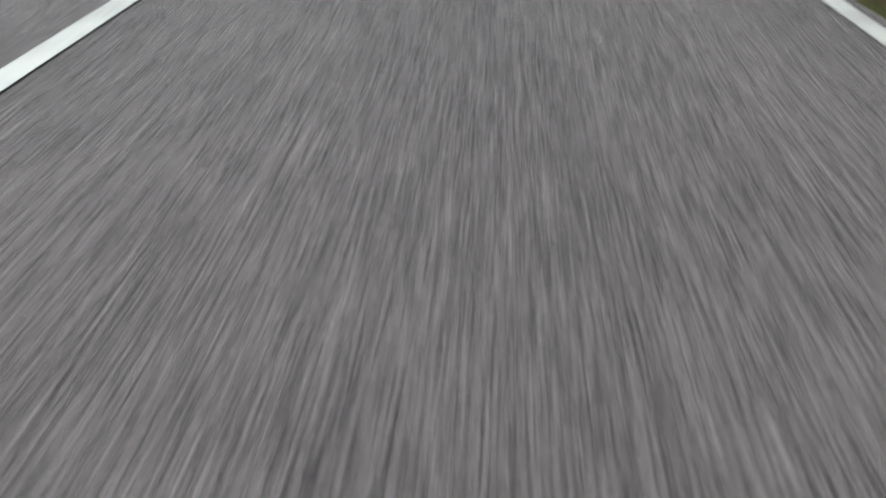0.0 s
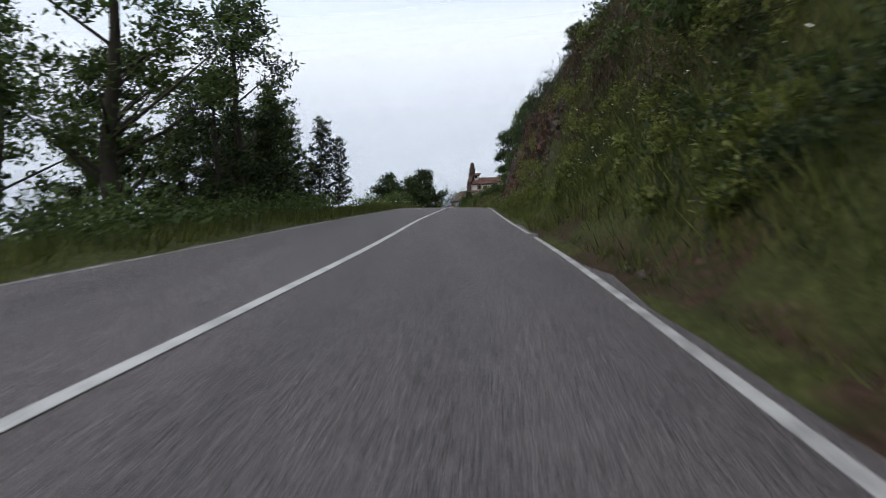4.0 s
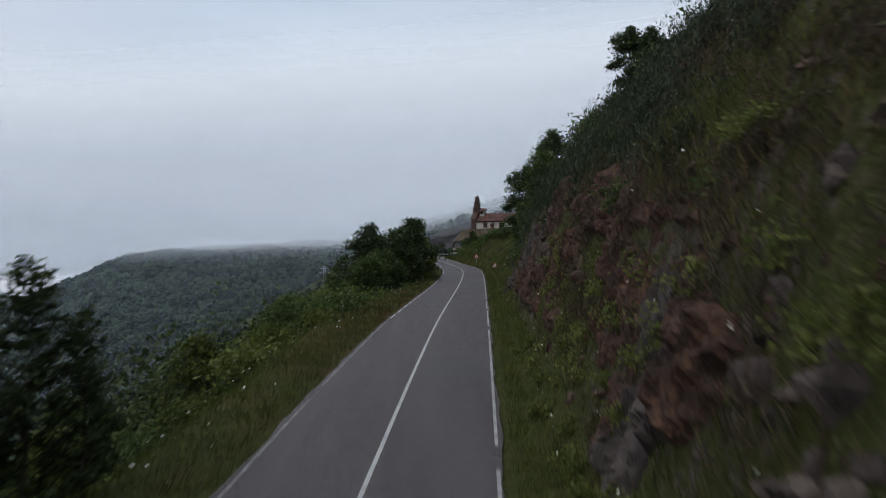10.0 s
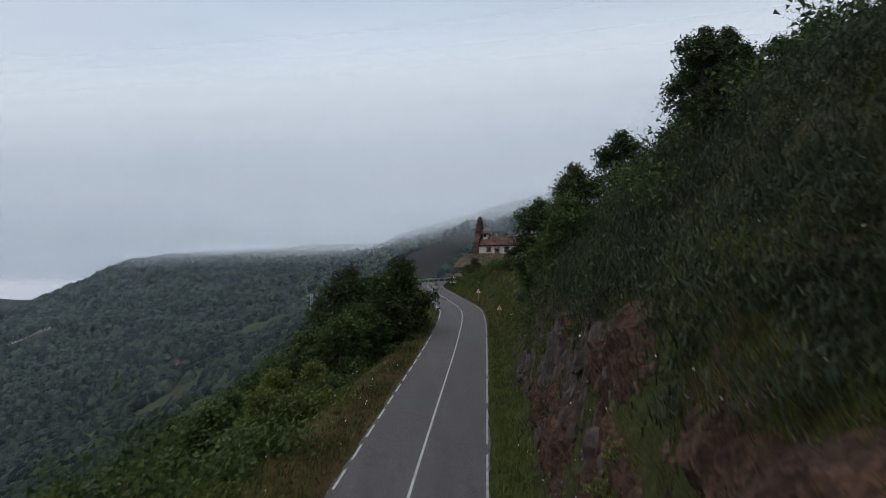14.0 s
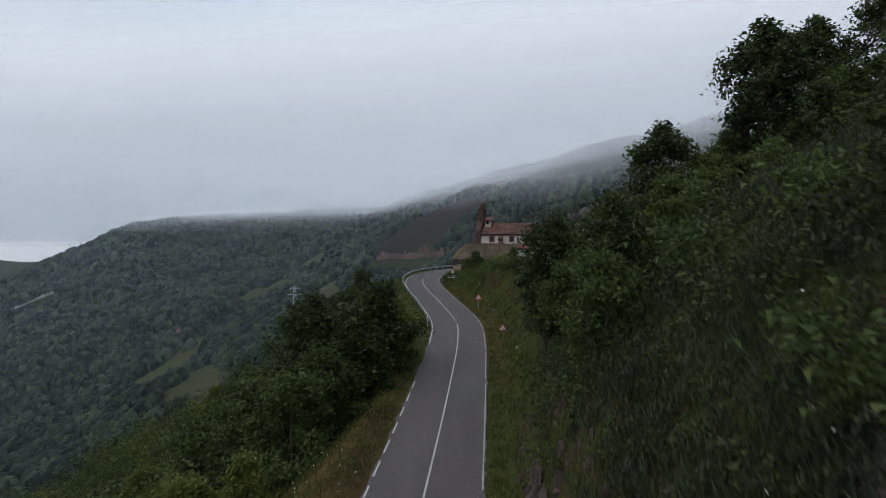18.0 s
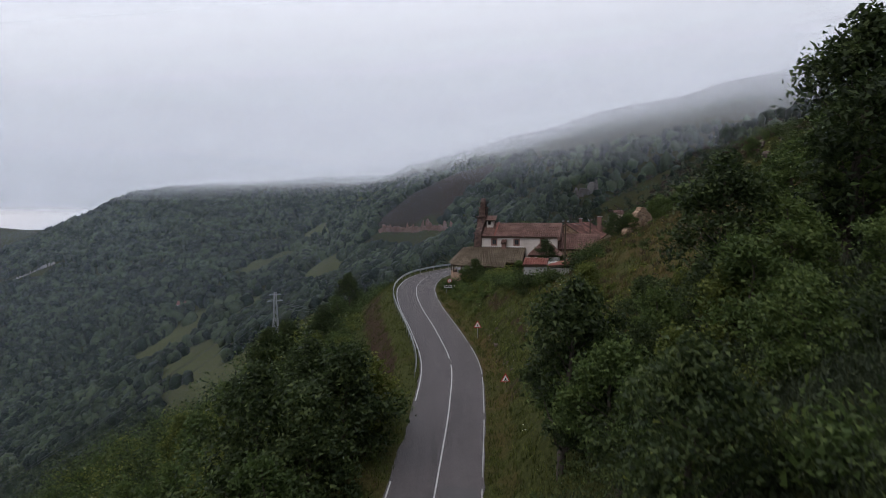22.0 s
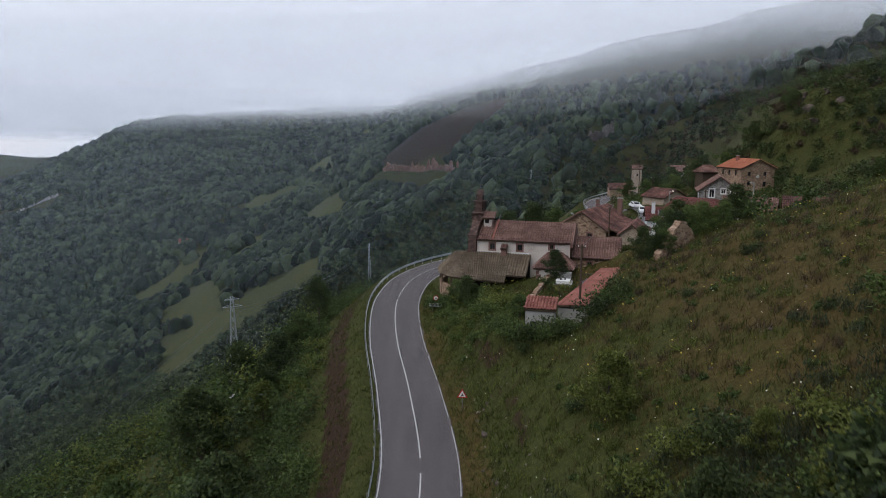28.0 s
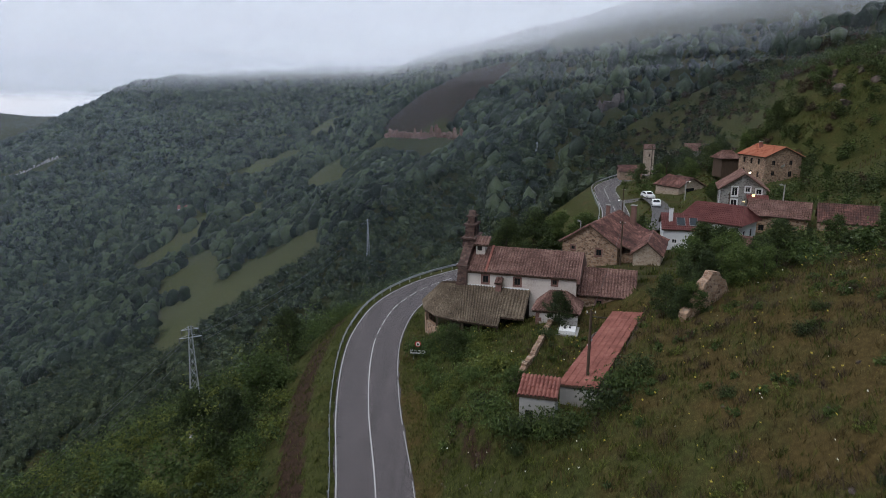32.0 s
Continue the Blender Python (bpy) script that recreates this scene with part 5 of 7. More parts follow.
# ---- village materials ----
def masonry(name, stone, mortar, scale=3.2, bump_dist=0.05, flat=1.0):
    """Rubble stones with their own tints, set in recessed mortar."""
    m = bpy.data.materials.new(name)
    m.use_nodes = True
    n, l = m.node_tree.nodes, m.node_tree.links
    b = n["Principled BSDF"]
    b.inputs["Roughness"].default_value = 0.92
    b.inputs["Specular IOR Level"].default_value = 0.15
    co = n.new("ShaderNodeTexCoord")
    mp = n.new("ShaderNodeMapping")
    mp.inputs["Scale"].default_value = (1, 1, 1.6)
    l.new(co.outputs["Object"], mp.inputs[0])
    v1, v2 = n.new("ShaderNodeTexVoronoi"), n.new("ShaderNodeTexVoronoi")
    v2.feature = "DISTANCE_TO_EDGE"
    for v in (v1, v2):
        v.inputs["Scale"].default_value = scale
        l.new(mp.outputs[0], v.inputs["Vector"])
    sp = n.new("ShaderNodeSeparateColor")
    l.new(v1.outputs["Color"], sp.inputs[0])
    ns = n.new("ShaderNodeTexNoise")
    ns.inputs["Scale"].default_value, ns.inputs["Detail"].default_value = 1.1, 6
    l.new(co.outputs["Object"], ns.inputs[0])
    mf = n.new("ShaderNodeMix")
    mf.inputs[0].default_value = 0.45
    l.new(sp.outputs[0], mf.inputs[2])
    l.new(ns.outputs[0], mf.inputs[3])
    rp = n.new("ShaderNodeValToRGB")
    e = rp.color_ramp.elements
    while len(e) < len(stone):
        e.new(0.5)
    for i, c in enumerate(stone):
        e[i].position, e[i].color = 0.2 + 0.6 * i / (len(stone) - 1), (*c, 1)
    l.new(mf.outputs[0], rp.inputs[0])
    ed = n.new("ShaderNodeMapRange")
    ed.inputs[1].default_value, ed.inputs[2].default_value = 0.02, 0.09
    l.new(v2.outputs[0], ed.inputs[0])
    mx = n.new("ShaderNodeMix")
    mx.data_type = "RGBA"
    mx.inputs[6].default_value = (*mortar, 1)
    l.new(ed.outputs[0], mx.inputs[0])
    l.new(rp.outputs[0], mx.inputs[7])
    l.new(mx.outputs[2], b.inputs["Base Color"])
    bp = n.new("ShaderNodeBump")
    bp.inputs["Strength"].default_value, bp.inputs["Distance"].default_value = 0.7, bump_dist
    l.new(ed.outputs[0], bp.inputs["Height"])
    l.new(bp.outputs[0], b.inputs["Normal"])
    MATS[name] = m


masonry("rubble_stone", [(0.12, 0.075, 0.050), (0.26, 0.165, 0.110), (0.42, 0.29, 0.20)], (0.30, 0.235, 0.18), 2.6)
masonry("grey_stone", [(0.10, 0.095, 0.09), (0.19, 0.18, 0.17), (0.30, 0.29, 0.27)], (0.30, 0.29, 0.27))
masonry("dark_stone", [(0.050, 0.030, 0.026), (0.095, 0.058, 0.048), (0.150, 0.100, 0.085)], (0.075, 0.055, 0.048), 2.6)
masonry("pale_stone", [(0.26, 0.19, 0.14), (0.37, 0.29, 0.22), (0.46, 0.38, 0.30)], (0.42, 0.36, 0.29))
material("plaster", [(0.33, 0.27, 0.235), (0.52, 0.465, 0.42), (0.60, 0.56, 0.52)], 0.5, 7, 0.9, bump=0.3, bump_dist=0.02, spread=0.2)
material("white_wall", [(0.55, 0.56, 0.57), (0.72, 0.73, 0.74)], 0.8, 12, 0.8, bump=0.15, bump_dist=0.01)
material("old_tile", [(0.034, 0.019, 0.017), (0.140, 0.076, 0.062), (0.310, 0.195, 0.160)], 0.6, 6, 0.9, bump=0.6, bump_dist=0.04, spread=0.19, grain=0.62)
material("mossy_tile", [(0.036, 0.027, 0.021), (0.120, 0.092, 0.064), (0.240, 0.195, 0.140)], 0.6, 6, 0.9, bump=0.6, bump_dist=0.04, spread=0.19, grain=0.62)
material("red_tile", [(0.135, 0.050, 0.040), (0.225, 0.085, 0.066), (0.310, 0.140, 0.110)], 0.8, 6, 0.85, bump=0.4, bump_dist=0.02, spread=0.22)
material("maroon_tile", [(0.085, 0.026, 0.024), (0.130, 0.044, 0.040), (0.190, 0.075, 0.068)], 0.8, 6, 0.8, bump=0.4, bump_dist=0.02, spread=0.22)
material("orange_tile", [(0.230, 0.070, 0.040), (0.320, 0.110, 0.062), (0.400, 0.170, 0.100)], 0.8, 6, 0.85, bump=0.4, bump_dist=0.02, spread=0.22)
material("patchy_tile", [(0.040, 0.024, 0.021), (0.105, 0.052, 0.044), (0.270, 0.135, 0.110)], 0.45, 3, 0.9, bump=0.5, bump_dist=0.03, spread=0.16, grain=0.5)
material("timber", [(0.045, 0.030, 0.020), (0.095, 0.066, 0.045)], 4, 30, 0.85, bump=0.5, bump_dist=0.01, stretch=(1, 1, 0.15))
material("red_sandstone", [(0.140, 0.075, 0.062), (0.220, 0.130, 0.108)], 2, 14, 0.9, bump=0.4, bump_dist=0.01)
material("galvanised", [(0.30, 0.31, 0.32), (0.42, 0.43, 0.44)], 3, 30, 0.45, 0.8, bump=0.1, bump_dist=0.002)
material("concrete", [(0.24, 0.235, 0.22), (0.36, 0.35, 0.33)], 1.5, 20, 0.9, bump=0.3, bump_dist=0.01)
material("glass", [(0.012, 0.014, 0.016), (0.020, 0.023, 0.026)], 2, 10, 0.08, bump=0)
# near-black that paints the shade inside openings and under the porch
material("recess_shade", [(0.012, 0.010, 0.009), (0.022, 0.019, 0.017)], 2, 10, 0.95, bump=0)
material("white_paint", [(0.62, 0.62, 0.61), (0.74, 0.74, 0.73)], 4, 30, 0.45, bump=0)
material("car_white", [(0.66, 0.67, 0.68), (0.72, 0.73, 0.74)], 2, 20, 0.2, bump=0)
material("rubber", [(0.018, 0.018, 0.018), (0.03, 0.03, 0.03)], 8, 40, 0.85, bump=0)
material("sign_red", [(0.33, 0.018, 0.02), (0.42, 0.03, 0.03)], 4, 30, 0.45, bump=0)
material("black_paint", [(0.012, 0.012, 0.012), (0.025, 0.025, 0.025)], 4, 30, 0.5, bump=0)
material("dark_metal", [(0.05, 0.05, 0.052), (0.09, 0.09, 0.092)], 4, 30, 0.5, 0.6, bump=0.1, bump_dist=0.002)


def lamp_glow(name, colour, strength):
    m = bpy.data.materials.new(name)
    m.use_nodes = True
    b = m.node_tree.nodes["Principled BSDF"]
    b.inputs["Base Color"].default_value = (0.8, 0.75, 0.6, 1)
    b.inputs["Emission Color"].default_value = (*colour, 1)
    b.inputs["Emission Strength"].default_value = strength
    MATS[name] = m


lamp_glow("lamp_warm", (1.0, 0.60, 0.20), 3.5)
lamp_glow("lamp_white", (1.0, 0.90, 0.70), 3.0)


# ---- building pieces ----
class Shape:
    """Quads and triangles gathered for one part."""

    def __init__(self):
        self.v, self.f = [], []

    def poly(self, *pts):
        n = len(self.v)
        self.v += [tuple(p) for p in pts]
        self.f.append(tuple(range(n, n + len(pts))))
        return self

    def box(self, x0, x1, y0, y1, z0, z1):
        c = [(x, y, z) for z in (z0, z1) for y in (y0, y1) for x in (x0, x1)]
        for q in ((0, 2, 3, 1), (4, 5, 7, 6), (0, 1, 5, 4), (2, 6, 7, 3), (0, 4, 6, 2), (1, 3, 7, 5)):
            self.poly(*[c[k] for k in q])
        return self

    def prism(self, outline, a, b):
        """An outline of points, pushed from offset a to offset b (vectors)."""
        p = [Vector(q) + Vector(a) for q in outline]
        q = [Vector(o) + Vector(b) for o in outline]
        self.poly(*p)
        self.poly(*q[::-1])
        for k in range(len(p)):
            j = (k + 1) % len(p)
            self.poly(p[j], p[k], q[k], q[j])
        return self

    def rod(self, a, b, r0, r1=None, sides=8):
        v, f = tube([a, (Vector(a) + Vector(b)) / 2, b], [r0, (r0 + (r1 or r0)) / 2, r1 or r0], sides)
        n = len(self.v)
        self.v += [tuple(p) for p in v]
        self.f += [tuple(n + int(k) for k in q) for q in f]
        self.f.append(tuple(n + k for k in range(sides))[::-1])
        self.f.append(tuple(n + 2 * sides + k for k in range(sides)))
        return self

    def made(self, name, mat, parent=None, label="", smooth=False):
        me = bpy.data.meshes.new(name)
        me.from_pydata(self.v, [], self.f)
        me.materials.append(MATS[mat])
        bm = bmesh.new()
        bm.from_mesh(me)
        bmesh.ops.recalc_face_normals(bm, faces=bm.faces)
        bm.to_mesh(me)
        bm.free()
        if smooth:
            me.polygons.foreach_set("use_smooth", [True] * len(me.polygons))
        ob = new(name, me)
        if parent:
            ob.parent = parent
        return tagged(ob, label)


def tiled(a, b, c, d, tile=0.30, row=0.45, rise=0.14):
    """Barrel tiles from eave a-b up to ridge d-c: ribs across, overlapping courses upward."""
    a, b, c, d = (np.array(p, float) for p in (a, b, c, d))
    width, up = max(np.linalg.norm(b - a), np.linalg.norm(c - d)), np.linalg.norm((d + c) / 2 - (a + b) / 2)
    cols, rows = max(2, int(width / tile)), max(2, int(up / row))
    nrm = np.cross(b - a, (d + c) / 2 - (a + b) / 2)
    nrm = nrm / np.linalg.norm(nrm)
    if nrm[2] < 0:
        nrm = -nrm
    us = np.arange(cols * 4 + 1) / (cols * 4)
    prof = np.tile([0.0, 0.75, 1.0, 0.75], cols + 1)[: cols * 4 + 1] * rise
    vs = np.repeat(np.arange(rows + 1), 2)[1:-1] / rows
    step = np.tile([0.045, 0.0], rows)
    rng = np.random.default_rng(int(abs(a[0] * 31 + a[2] * 7) * 10) + cols)
    e, r = a + us[:, None] * (b - a), d + us[:, None] * (c - d)
    jit = np.repeat(rng.normal(0, 0.012, (rows, cols + 1)), 4, 1)[:, : cols * 4 + 1]
    p = e[None] * (1 - vs[:, None, None]) + r[None] * vs[:, None, None] + nrm * (prof[None] + step[:, None] + np.repeat(jit, 2, 0))[..., None]
    return p.reshape(-1, 3), grid_faces(len(us), len(vs))


def roof_part(parent, panels, tile_mat, thick=0.14, name="roof", tile=0.30):
    """A roof slab with its tile courses as a child."""
    sh, tl = Shape(), []
    for a, b, c, d in panels:
        pts = [Vector(p) for p in (a, b, c, d)]
        nrm = (pts[1] - pts[0]).cross((pts[3] + pts[2]) / 2 - pts[0]).normalized()
        if nrm.z < 0:
            nrm = -nrm
        if (pts[2] - pts[3]).length < 0.02:
            pts = pts[:3]
        sh.prism(pts, (0, 0, 0), -nrm * thick)
        tl.append(tiled(a, b, c, d, tile))
    slab = sh.made(name, "timber", parent)
    v, f = joined(tl)
    t = new("tiling", mesh_from("tiling", v + [0, 0, 0.012], f, [MATS[tile_mat]], False))
    t.parent = slab
    return slab


def wall_shape(length, z0, z1, t, holes, gable=None):
    """A wall in its own x-z plane from y=0 to y=t, with through openings (x0, x1, z0, z1); gable: (apex x, apex z)."""
    sh = Shape()
    xs = sorted({0.0, length, *[h[0] for h in holes], *[h[1] for h in holes]})
    zs = sorted({z0, z1, *[h[2] for h in holes], *[h[3] for h in holes]})
    for i in range(len(xs) - 1):
        for k in range(len(zs) - 1):
            cx, cz = (xs[i] + xs[i + 1]) / 2, (zs[k] + zs[k + 1]) / 2
            if any(h[0] < cx < h[1] and h[2] < cz < h[3] for h in holes):
                continue
            for y in (0, t):
                sh.poly((xs[i], y, zs[k]), (xs[i + 1], y, zs[k]), (xs[i + 1], y, zs[k + 1]), (xs[i], y, zs[k + 1]))
    for x0, x1, h0, h1 in holes:
        sh.poly((x0, 0, h0), (x0, t, h0), (x0, t, h1), (x0, 0, h1)).poly((x1, 0, h0), (x1, t, h0), (x1, t, h1), (x1, 0, h1))
        sh.poly((x0, 0, h0), (x1, 0, h0), (x1, t, h0), (x0, t, h0)).poly((x0, 0, h1), (x1, 0, h1), (x1, t, h1), (x0, t, h1))
    for x in (0, length):
        sh.poly((x, 0, z0), (x, t, z0), (x, t, z1), (x, 0, z1))
    if gable:
        ax, az = gable
        for y in (0, t):
            sh.poly((0, y, z1), (length, y, z1), (ax, y, az))
        sh.poly((0, 0, z1), (0, t, z1), (ax, t, az), (ax, 0, az)).poly((length, 0, z1), (length, t, z1), (ax, t, az), (ax, 0, az))
    else:
        sh.poly((0, 0, z1), (length, 0, z1), (length, t, z1), (0, t, z1))
    return sh


def side_matrix(side, L, D):
    return {"front": Matrix(), "right": Matrix.Translation((L, 0, 0)) @ Matrix.Rotation(radians(90), 4, "Z"),
            "back": Matrix.Translation((L, D, 0)) @ Matrix.Rotation(radians(180), 4, "Z"),
            "left": Matrix.Translation((0, D, 0)) @ Matrix.Rotation(radians(-90), 4, "Z")}[side]


def window_part(parent, m, x, z, w, h, frame_mat="timber", surround=None, door=False, sill=True):
    """A window or door set back in its opening, at x, z (middle) of a wall with matrix m."""
    name = "door" if door else "window"
    win = Shape().box(x - w / 2, x - w / 2 + 0.06, 0.10, 0.17, z - h / 2, z + h / 2).box(x + w / 2 - 0.06, x + w / 2, 0.10, 0.17, z - h / 2, z + h / 2)
    win.box(x - w / 2 + 0.06, x + w / 2 - 0.06, 0.10, 0.17, z + h / 2 - 0.06, z + h / 2).box(x - w / 2 + 0.06, x + w / 2 - 0.06, 0.10, 0.17, z - h / 2, z - h / 2 + 0.06)
    if not door:
        win.box(x - 0.025, x + 0.025, 0.11, 0.16, z - h / 2 + 0.06, z + h / 2 - 0.06)
    ob = win.made(name, frame_mat, parent)
    ob.matrix_basis = m
    if door:
        Shape().box(x - w / 2 + 0.06, x + w / 2 - 0.06, 0.12, 0.15, z - h / 2 + 0.06, z + h / 2 - 0.06).made("door_leaf", "timber", ob)
    else:
        for a, b in ((x - w / 2 + 0.06, x - 0.025), (x + 0.025, x + w / 2 - 0.06)):
            Shape().box(a, b, 0.13, 0.142, z - h / 2 + 0.06, z + h / 2 - 0.06).made("pane", "glass", ob)
    if surround:
        q, s = 0.17, Shape()
        s.box(x - w / 2 - q, x - w / 2, -0.025, 0.09, z - h / 2, z + h / 2).box(x + w / 2, x + w / 2 + q, -0.025, 0.09, z - h / 2, z + h / 2)
        s.box(x - w / 2 - q, x + w / 2 + q, -0.03, 0.09, z + h / 2, z + h / 2 + q).box(x - w / 2 - q, x + w / 2 + q, -0.05, 0.09, z - h / 2 - q, z - h / 2)
        s.made("surround", surround, ob)
    return ob


def building(name, label, x, y, rot, L, D, z0, eave, ridge, axis="x", wall="rubble_stone", roof="old_tile", openings=(), over=0.35, category="house",
             hip=0.0, frame_mat="timber", surround=None, walls=None, tile=0.30):
    """A house with its near left corner at x, y: four walls, tiled roof, windows and doors (side, x, z, w, h[, door])."""
    top = tagged(new(name), label, category)
    top.matrix_basis = Matrix.Translation((x, y, 0)) @ Matrix.Rotation(radians(rot), 4, "Z")
    t = 0.45
    wall_top = min(eave, ridge) - 0.2 if axis == "mono" else eave
    for side in ("front", "right", "back", "left"):
        length = L if side in ("front", "back") else D
        holes = [(o[1] - o[3] / 2, o[1] + o[3] / 2, o[2] - o[4] / 2, o[2] + o[4] / 2) for o in openings if o[0] == side]
        is_gable = (axis == "y" and side in ("front", "back")) or (axis == "x" and side in ("left", "right"))
        g = (length / 2, ridge - 0.10) if is_gable and axis != "mono" and not hip else None
        mat = (walls or {}).get(side, wall)
        sh = wall_shape(length, z0, wall_top, t, holes, g)
        inner = 0.0 if side in ("front", "back") else t + 0.003
        if inner:
            sh.v = [(min(max(p[0], inner), length - inner) if p[2] <= eave else p[0], p[1], p[2]) for p in sh.v]
        ob = sh.made("wall", mat, top)
        ob.matrix_basis = side_matrix(side, L, D)
        for o in openings:
            if o[0] == side:
                window_part(top, side_matrix(side, L, D), o[1], o[2], o[3], o[4], frame_mat, surround, len(o) > 5)
    Shape().box(0.5, L - 0.5, 0.5, D - 0.5, z0 + 0.1, z0 + 0.2).made("floor_slab", "concrete", top)
    o = over
    if axis == "x":
        dz = (ridge - eave) / (D / 2) * o
        h = hip
        panels = [((-o, -o, eave - dz), (L + o, -o, eave - dz), (L + o - h, D / 2, ridge), (-o + h, D / 2, ridge)),
                  ((L + o, D + o, eave - dz), (-o, D + o, eave - dz), (-o + h, D / 2, ridge), (L + o - h, D / 2, ridge))]
        if h:
            panels += [((-o, D + o, eave - dz), (-o, -o, eave - dz), (-o + h, D / 2, ridge), (-o + h, D / 2, ridge)),
                       ((L + o, -o, eave - dz), (L + o, D + o, eave - dz), (L + o - h, D / 2, ridge), (L + o - h, D / 2, ridge))]
    elif axis == "y":
        dz = (ridge - eave) / (L / 2) * o
        panels = [((-o, D + o, eave - dz), (-o, -o, eave - dz), (L / 2, -o, ridge), (L / 2, D + o, ridge)),
                  ((L + o, -o, eave - dz), (L + o, D + o, eave - dz), (L / 2, D + o, ridge), (L / 2, -o, ridge))]
    else:
        panels = [((-o, -o, eave), (L + o, -o, eave), (L + o, D + o, ridge), (-o, D + o, ridge))]
    rf = roof_part(top, panels, roof, tile=tile)
    if axis != "mono":
        a, b = ((-o + hip, D / 2, ridge + 0.03), (L + o - hip, D / 2, ridge + 0.03)) if axis == "x" else ((L / 2, -o, ridge + 0.03), (L / 2, D + o, ridge + 0.03))
        Shape().rod(a, b, 0.11, 0.11, 6).made("ridge_tiles", roof, rf)
    return top


def chimney(house, x, y, z0, z1, w=0.55, mat="white_wall"):
    c = Shape().box(x - w / 2, x + w / 2, y - w / 2, y + w / 2, z0, z1).made("chimney", mat, house)
    Shape().box(x - w / 2 - 0.08, x + w / 2 + 0.08, y - w / 2 - 0.08, y + w / 2 + 0.08, z1, z1 + 0.08).made("chimney_cap", "concrete", c)
    return c


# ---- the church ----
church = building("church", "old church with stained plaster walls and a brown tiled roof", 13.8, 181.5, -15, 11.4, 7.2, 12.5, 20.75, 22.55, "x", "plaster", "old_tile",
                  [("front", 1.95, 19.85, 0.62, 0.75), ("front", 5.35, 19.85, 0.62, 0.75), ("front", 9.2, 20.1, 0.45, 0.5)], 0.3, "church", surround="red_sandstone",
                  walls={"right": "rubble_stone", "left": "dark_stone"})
# the left wall and the bell gable take darker stone than the rest
gable_out = [(0, -0.35, 12.5), (0, 7.5, 12.5), (0, 7.5, 21.2), (0, 5.6, 22.7), (0, 5.3, 23.6), (0, 4.9, 23.7), (0, 4.85, 25.0), (0, 4.5, 25.1), (0, 4.3, 25.9), (0, 3.75, 26.5),
             (0, 3.2, 25.9), (0, 3.0, 25.1), (0, 2.65, 25.0), (0, 2.6, 23.7), (0, 2.2, 23.6), (0, 1.9, 22.7), (0, -0.35, 21.2)]
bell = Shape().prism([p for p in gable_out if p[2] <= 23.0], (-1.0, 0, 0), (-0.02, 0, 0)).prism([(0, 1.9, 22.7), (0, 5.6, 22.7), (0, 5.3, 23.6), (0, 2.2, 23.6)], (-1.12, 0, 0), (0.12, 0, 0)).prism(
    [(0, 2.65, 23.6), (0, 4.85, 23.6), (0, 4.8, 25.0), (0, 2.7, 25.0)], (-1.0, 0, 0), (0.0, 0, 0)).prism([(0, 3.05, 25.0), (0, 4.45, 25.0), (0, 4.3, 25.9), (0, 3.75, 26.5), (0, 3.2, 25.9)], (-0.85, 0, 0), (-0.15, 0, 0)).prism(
    [(-1.0, 0, 12.5), (-1.9, 0, 12.5), (-1.0, 0, 20.6)], (0, -0.3, 0), (0, 0.7, 0)).made("bell_gable", "dark_stone", church, "dark stone bell gable")
# dark blocks, not holes: the openings' shade is put in as colour
for yy, zz, hh in ((3.1, 24.35, 0.85), (4.4, 24.35, 0.85), (3.75, 25.5, 0.55)):
    Shape().box(-0.97, -0.0, yy - 0.22, yy + 0.22, zz - hh / 2, zz + hh / 2).made("bell_opening", "recess_shade", bell)
Shape().box(-1.28, 0.28, 1.9, 5.6, 23.55, 23.72).box(-1.18, 0.18, 2.5, 5.0, 24.95, 25.1).box(-1.18, 0.12, -0.45, 7.6, 21.1, 21.25).box(-1.0, 0.0, 2.95, 4.55, 25.85, 25.95).made("cornice", "dark_stone", bell)
Shape().rod((-0.48, 3.75, 26.4), (-0.48, 3.75, 27.0), 0.03).box(-0.5, -0.46, 3.55, 3.95, 26.72, 26.78).made("cross", "dark_metal", bell)
turret = Shape().box(0.35, 1.35, 2.2, 3.3, 21.0, 23.0).made("stair_turret", "plaster", church, "small white plastered turret")
roof_part(church, [((0.1, 1.9, 23.0), (1.75, 1.9, 23.0), (1.75, 3.5, 23.7), (0.1, 3.5, 23.7))], "old_tile", 0.1, "turret_roof")
# a dark plate paints the shade of the turret's opening
Shape().box(0.5, 1.0, 2.16, 2.19, 22.4, 22.95).made("turret_opening", "recess_shade", turret)
Shape().prism([(1.9, -0.3, 20.78), (2.15, -0.3, 20.78), (2.15, 3.5, 22.72), (1.9, 3.5, 22.72)], (0, 0, 0), (0, 0, 0.09)).made("flashing", "red_tile", church)
Shape().prism([(11.4, -0.3, 20.7), (11.4, 3.6, 22.7), (11.4, 7.5, 20.7), (11.4, 7.5, 20.2), (11.4, -0.3, 20.2)], (0.02, 0, 0), (0.35, 0, 0)).made("gable_coping", "red_sandstone", church)

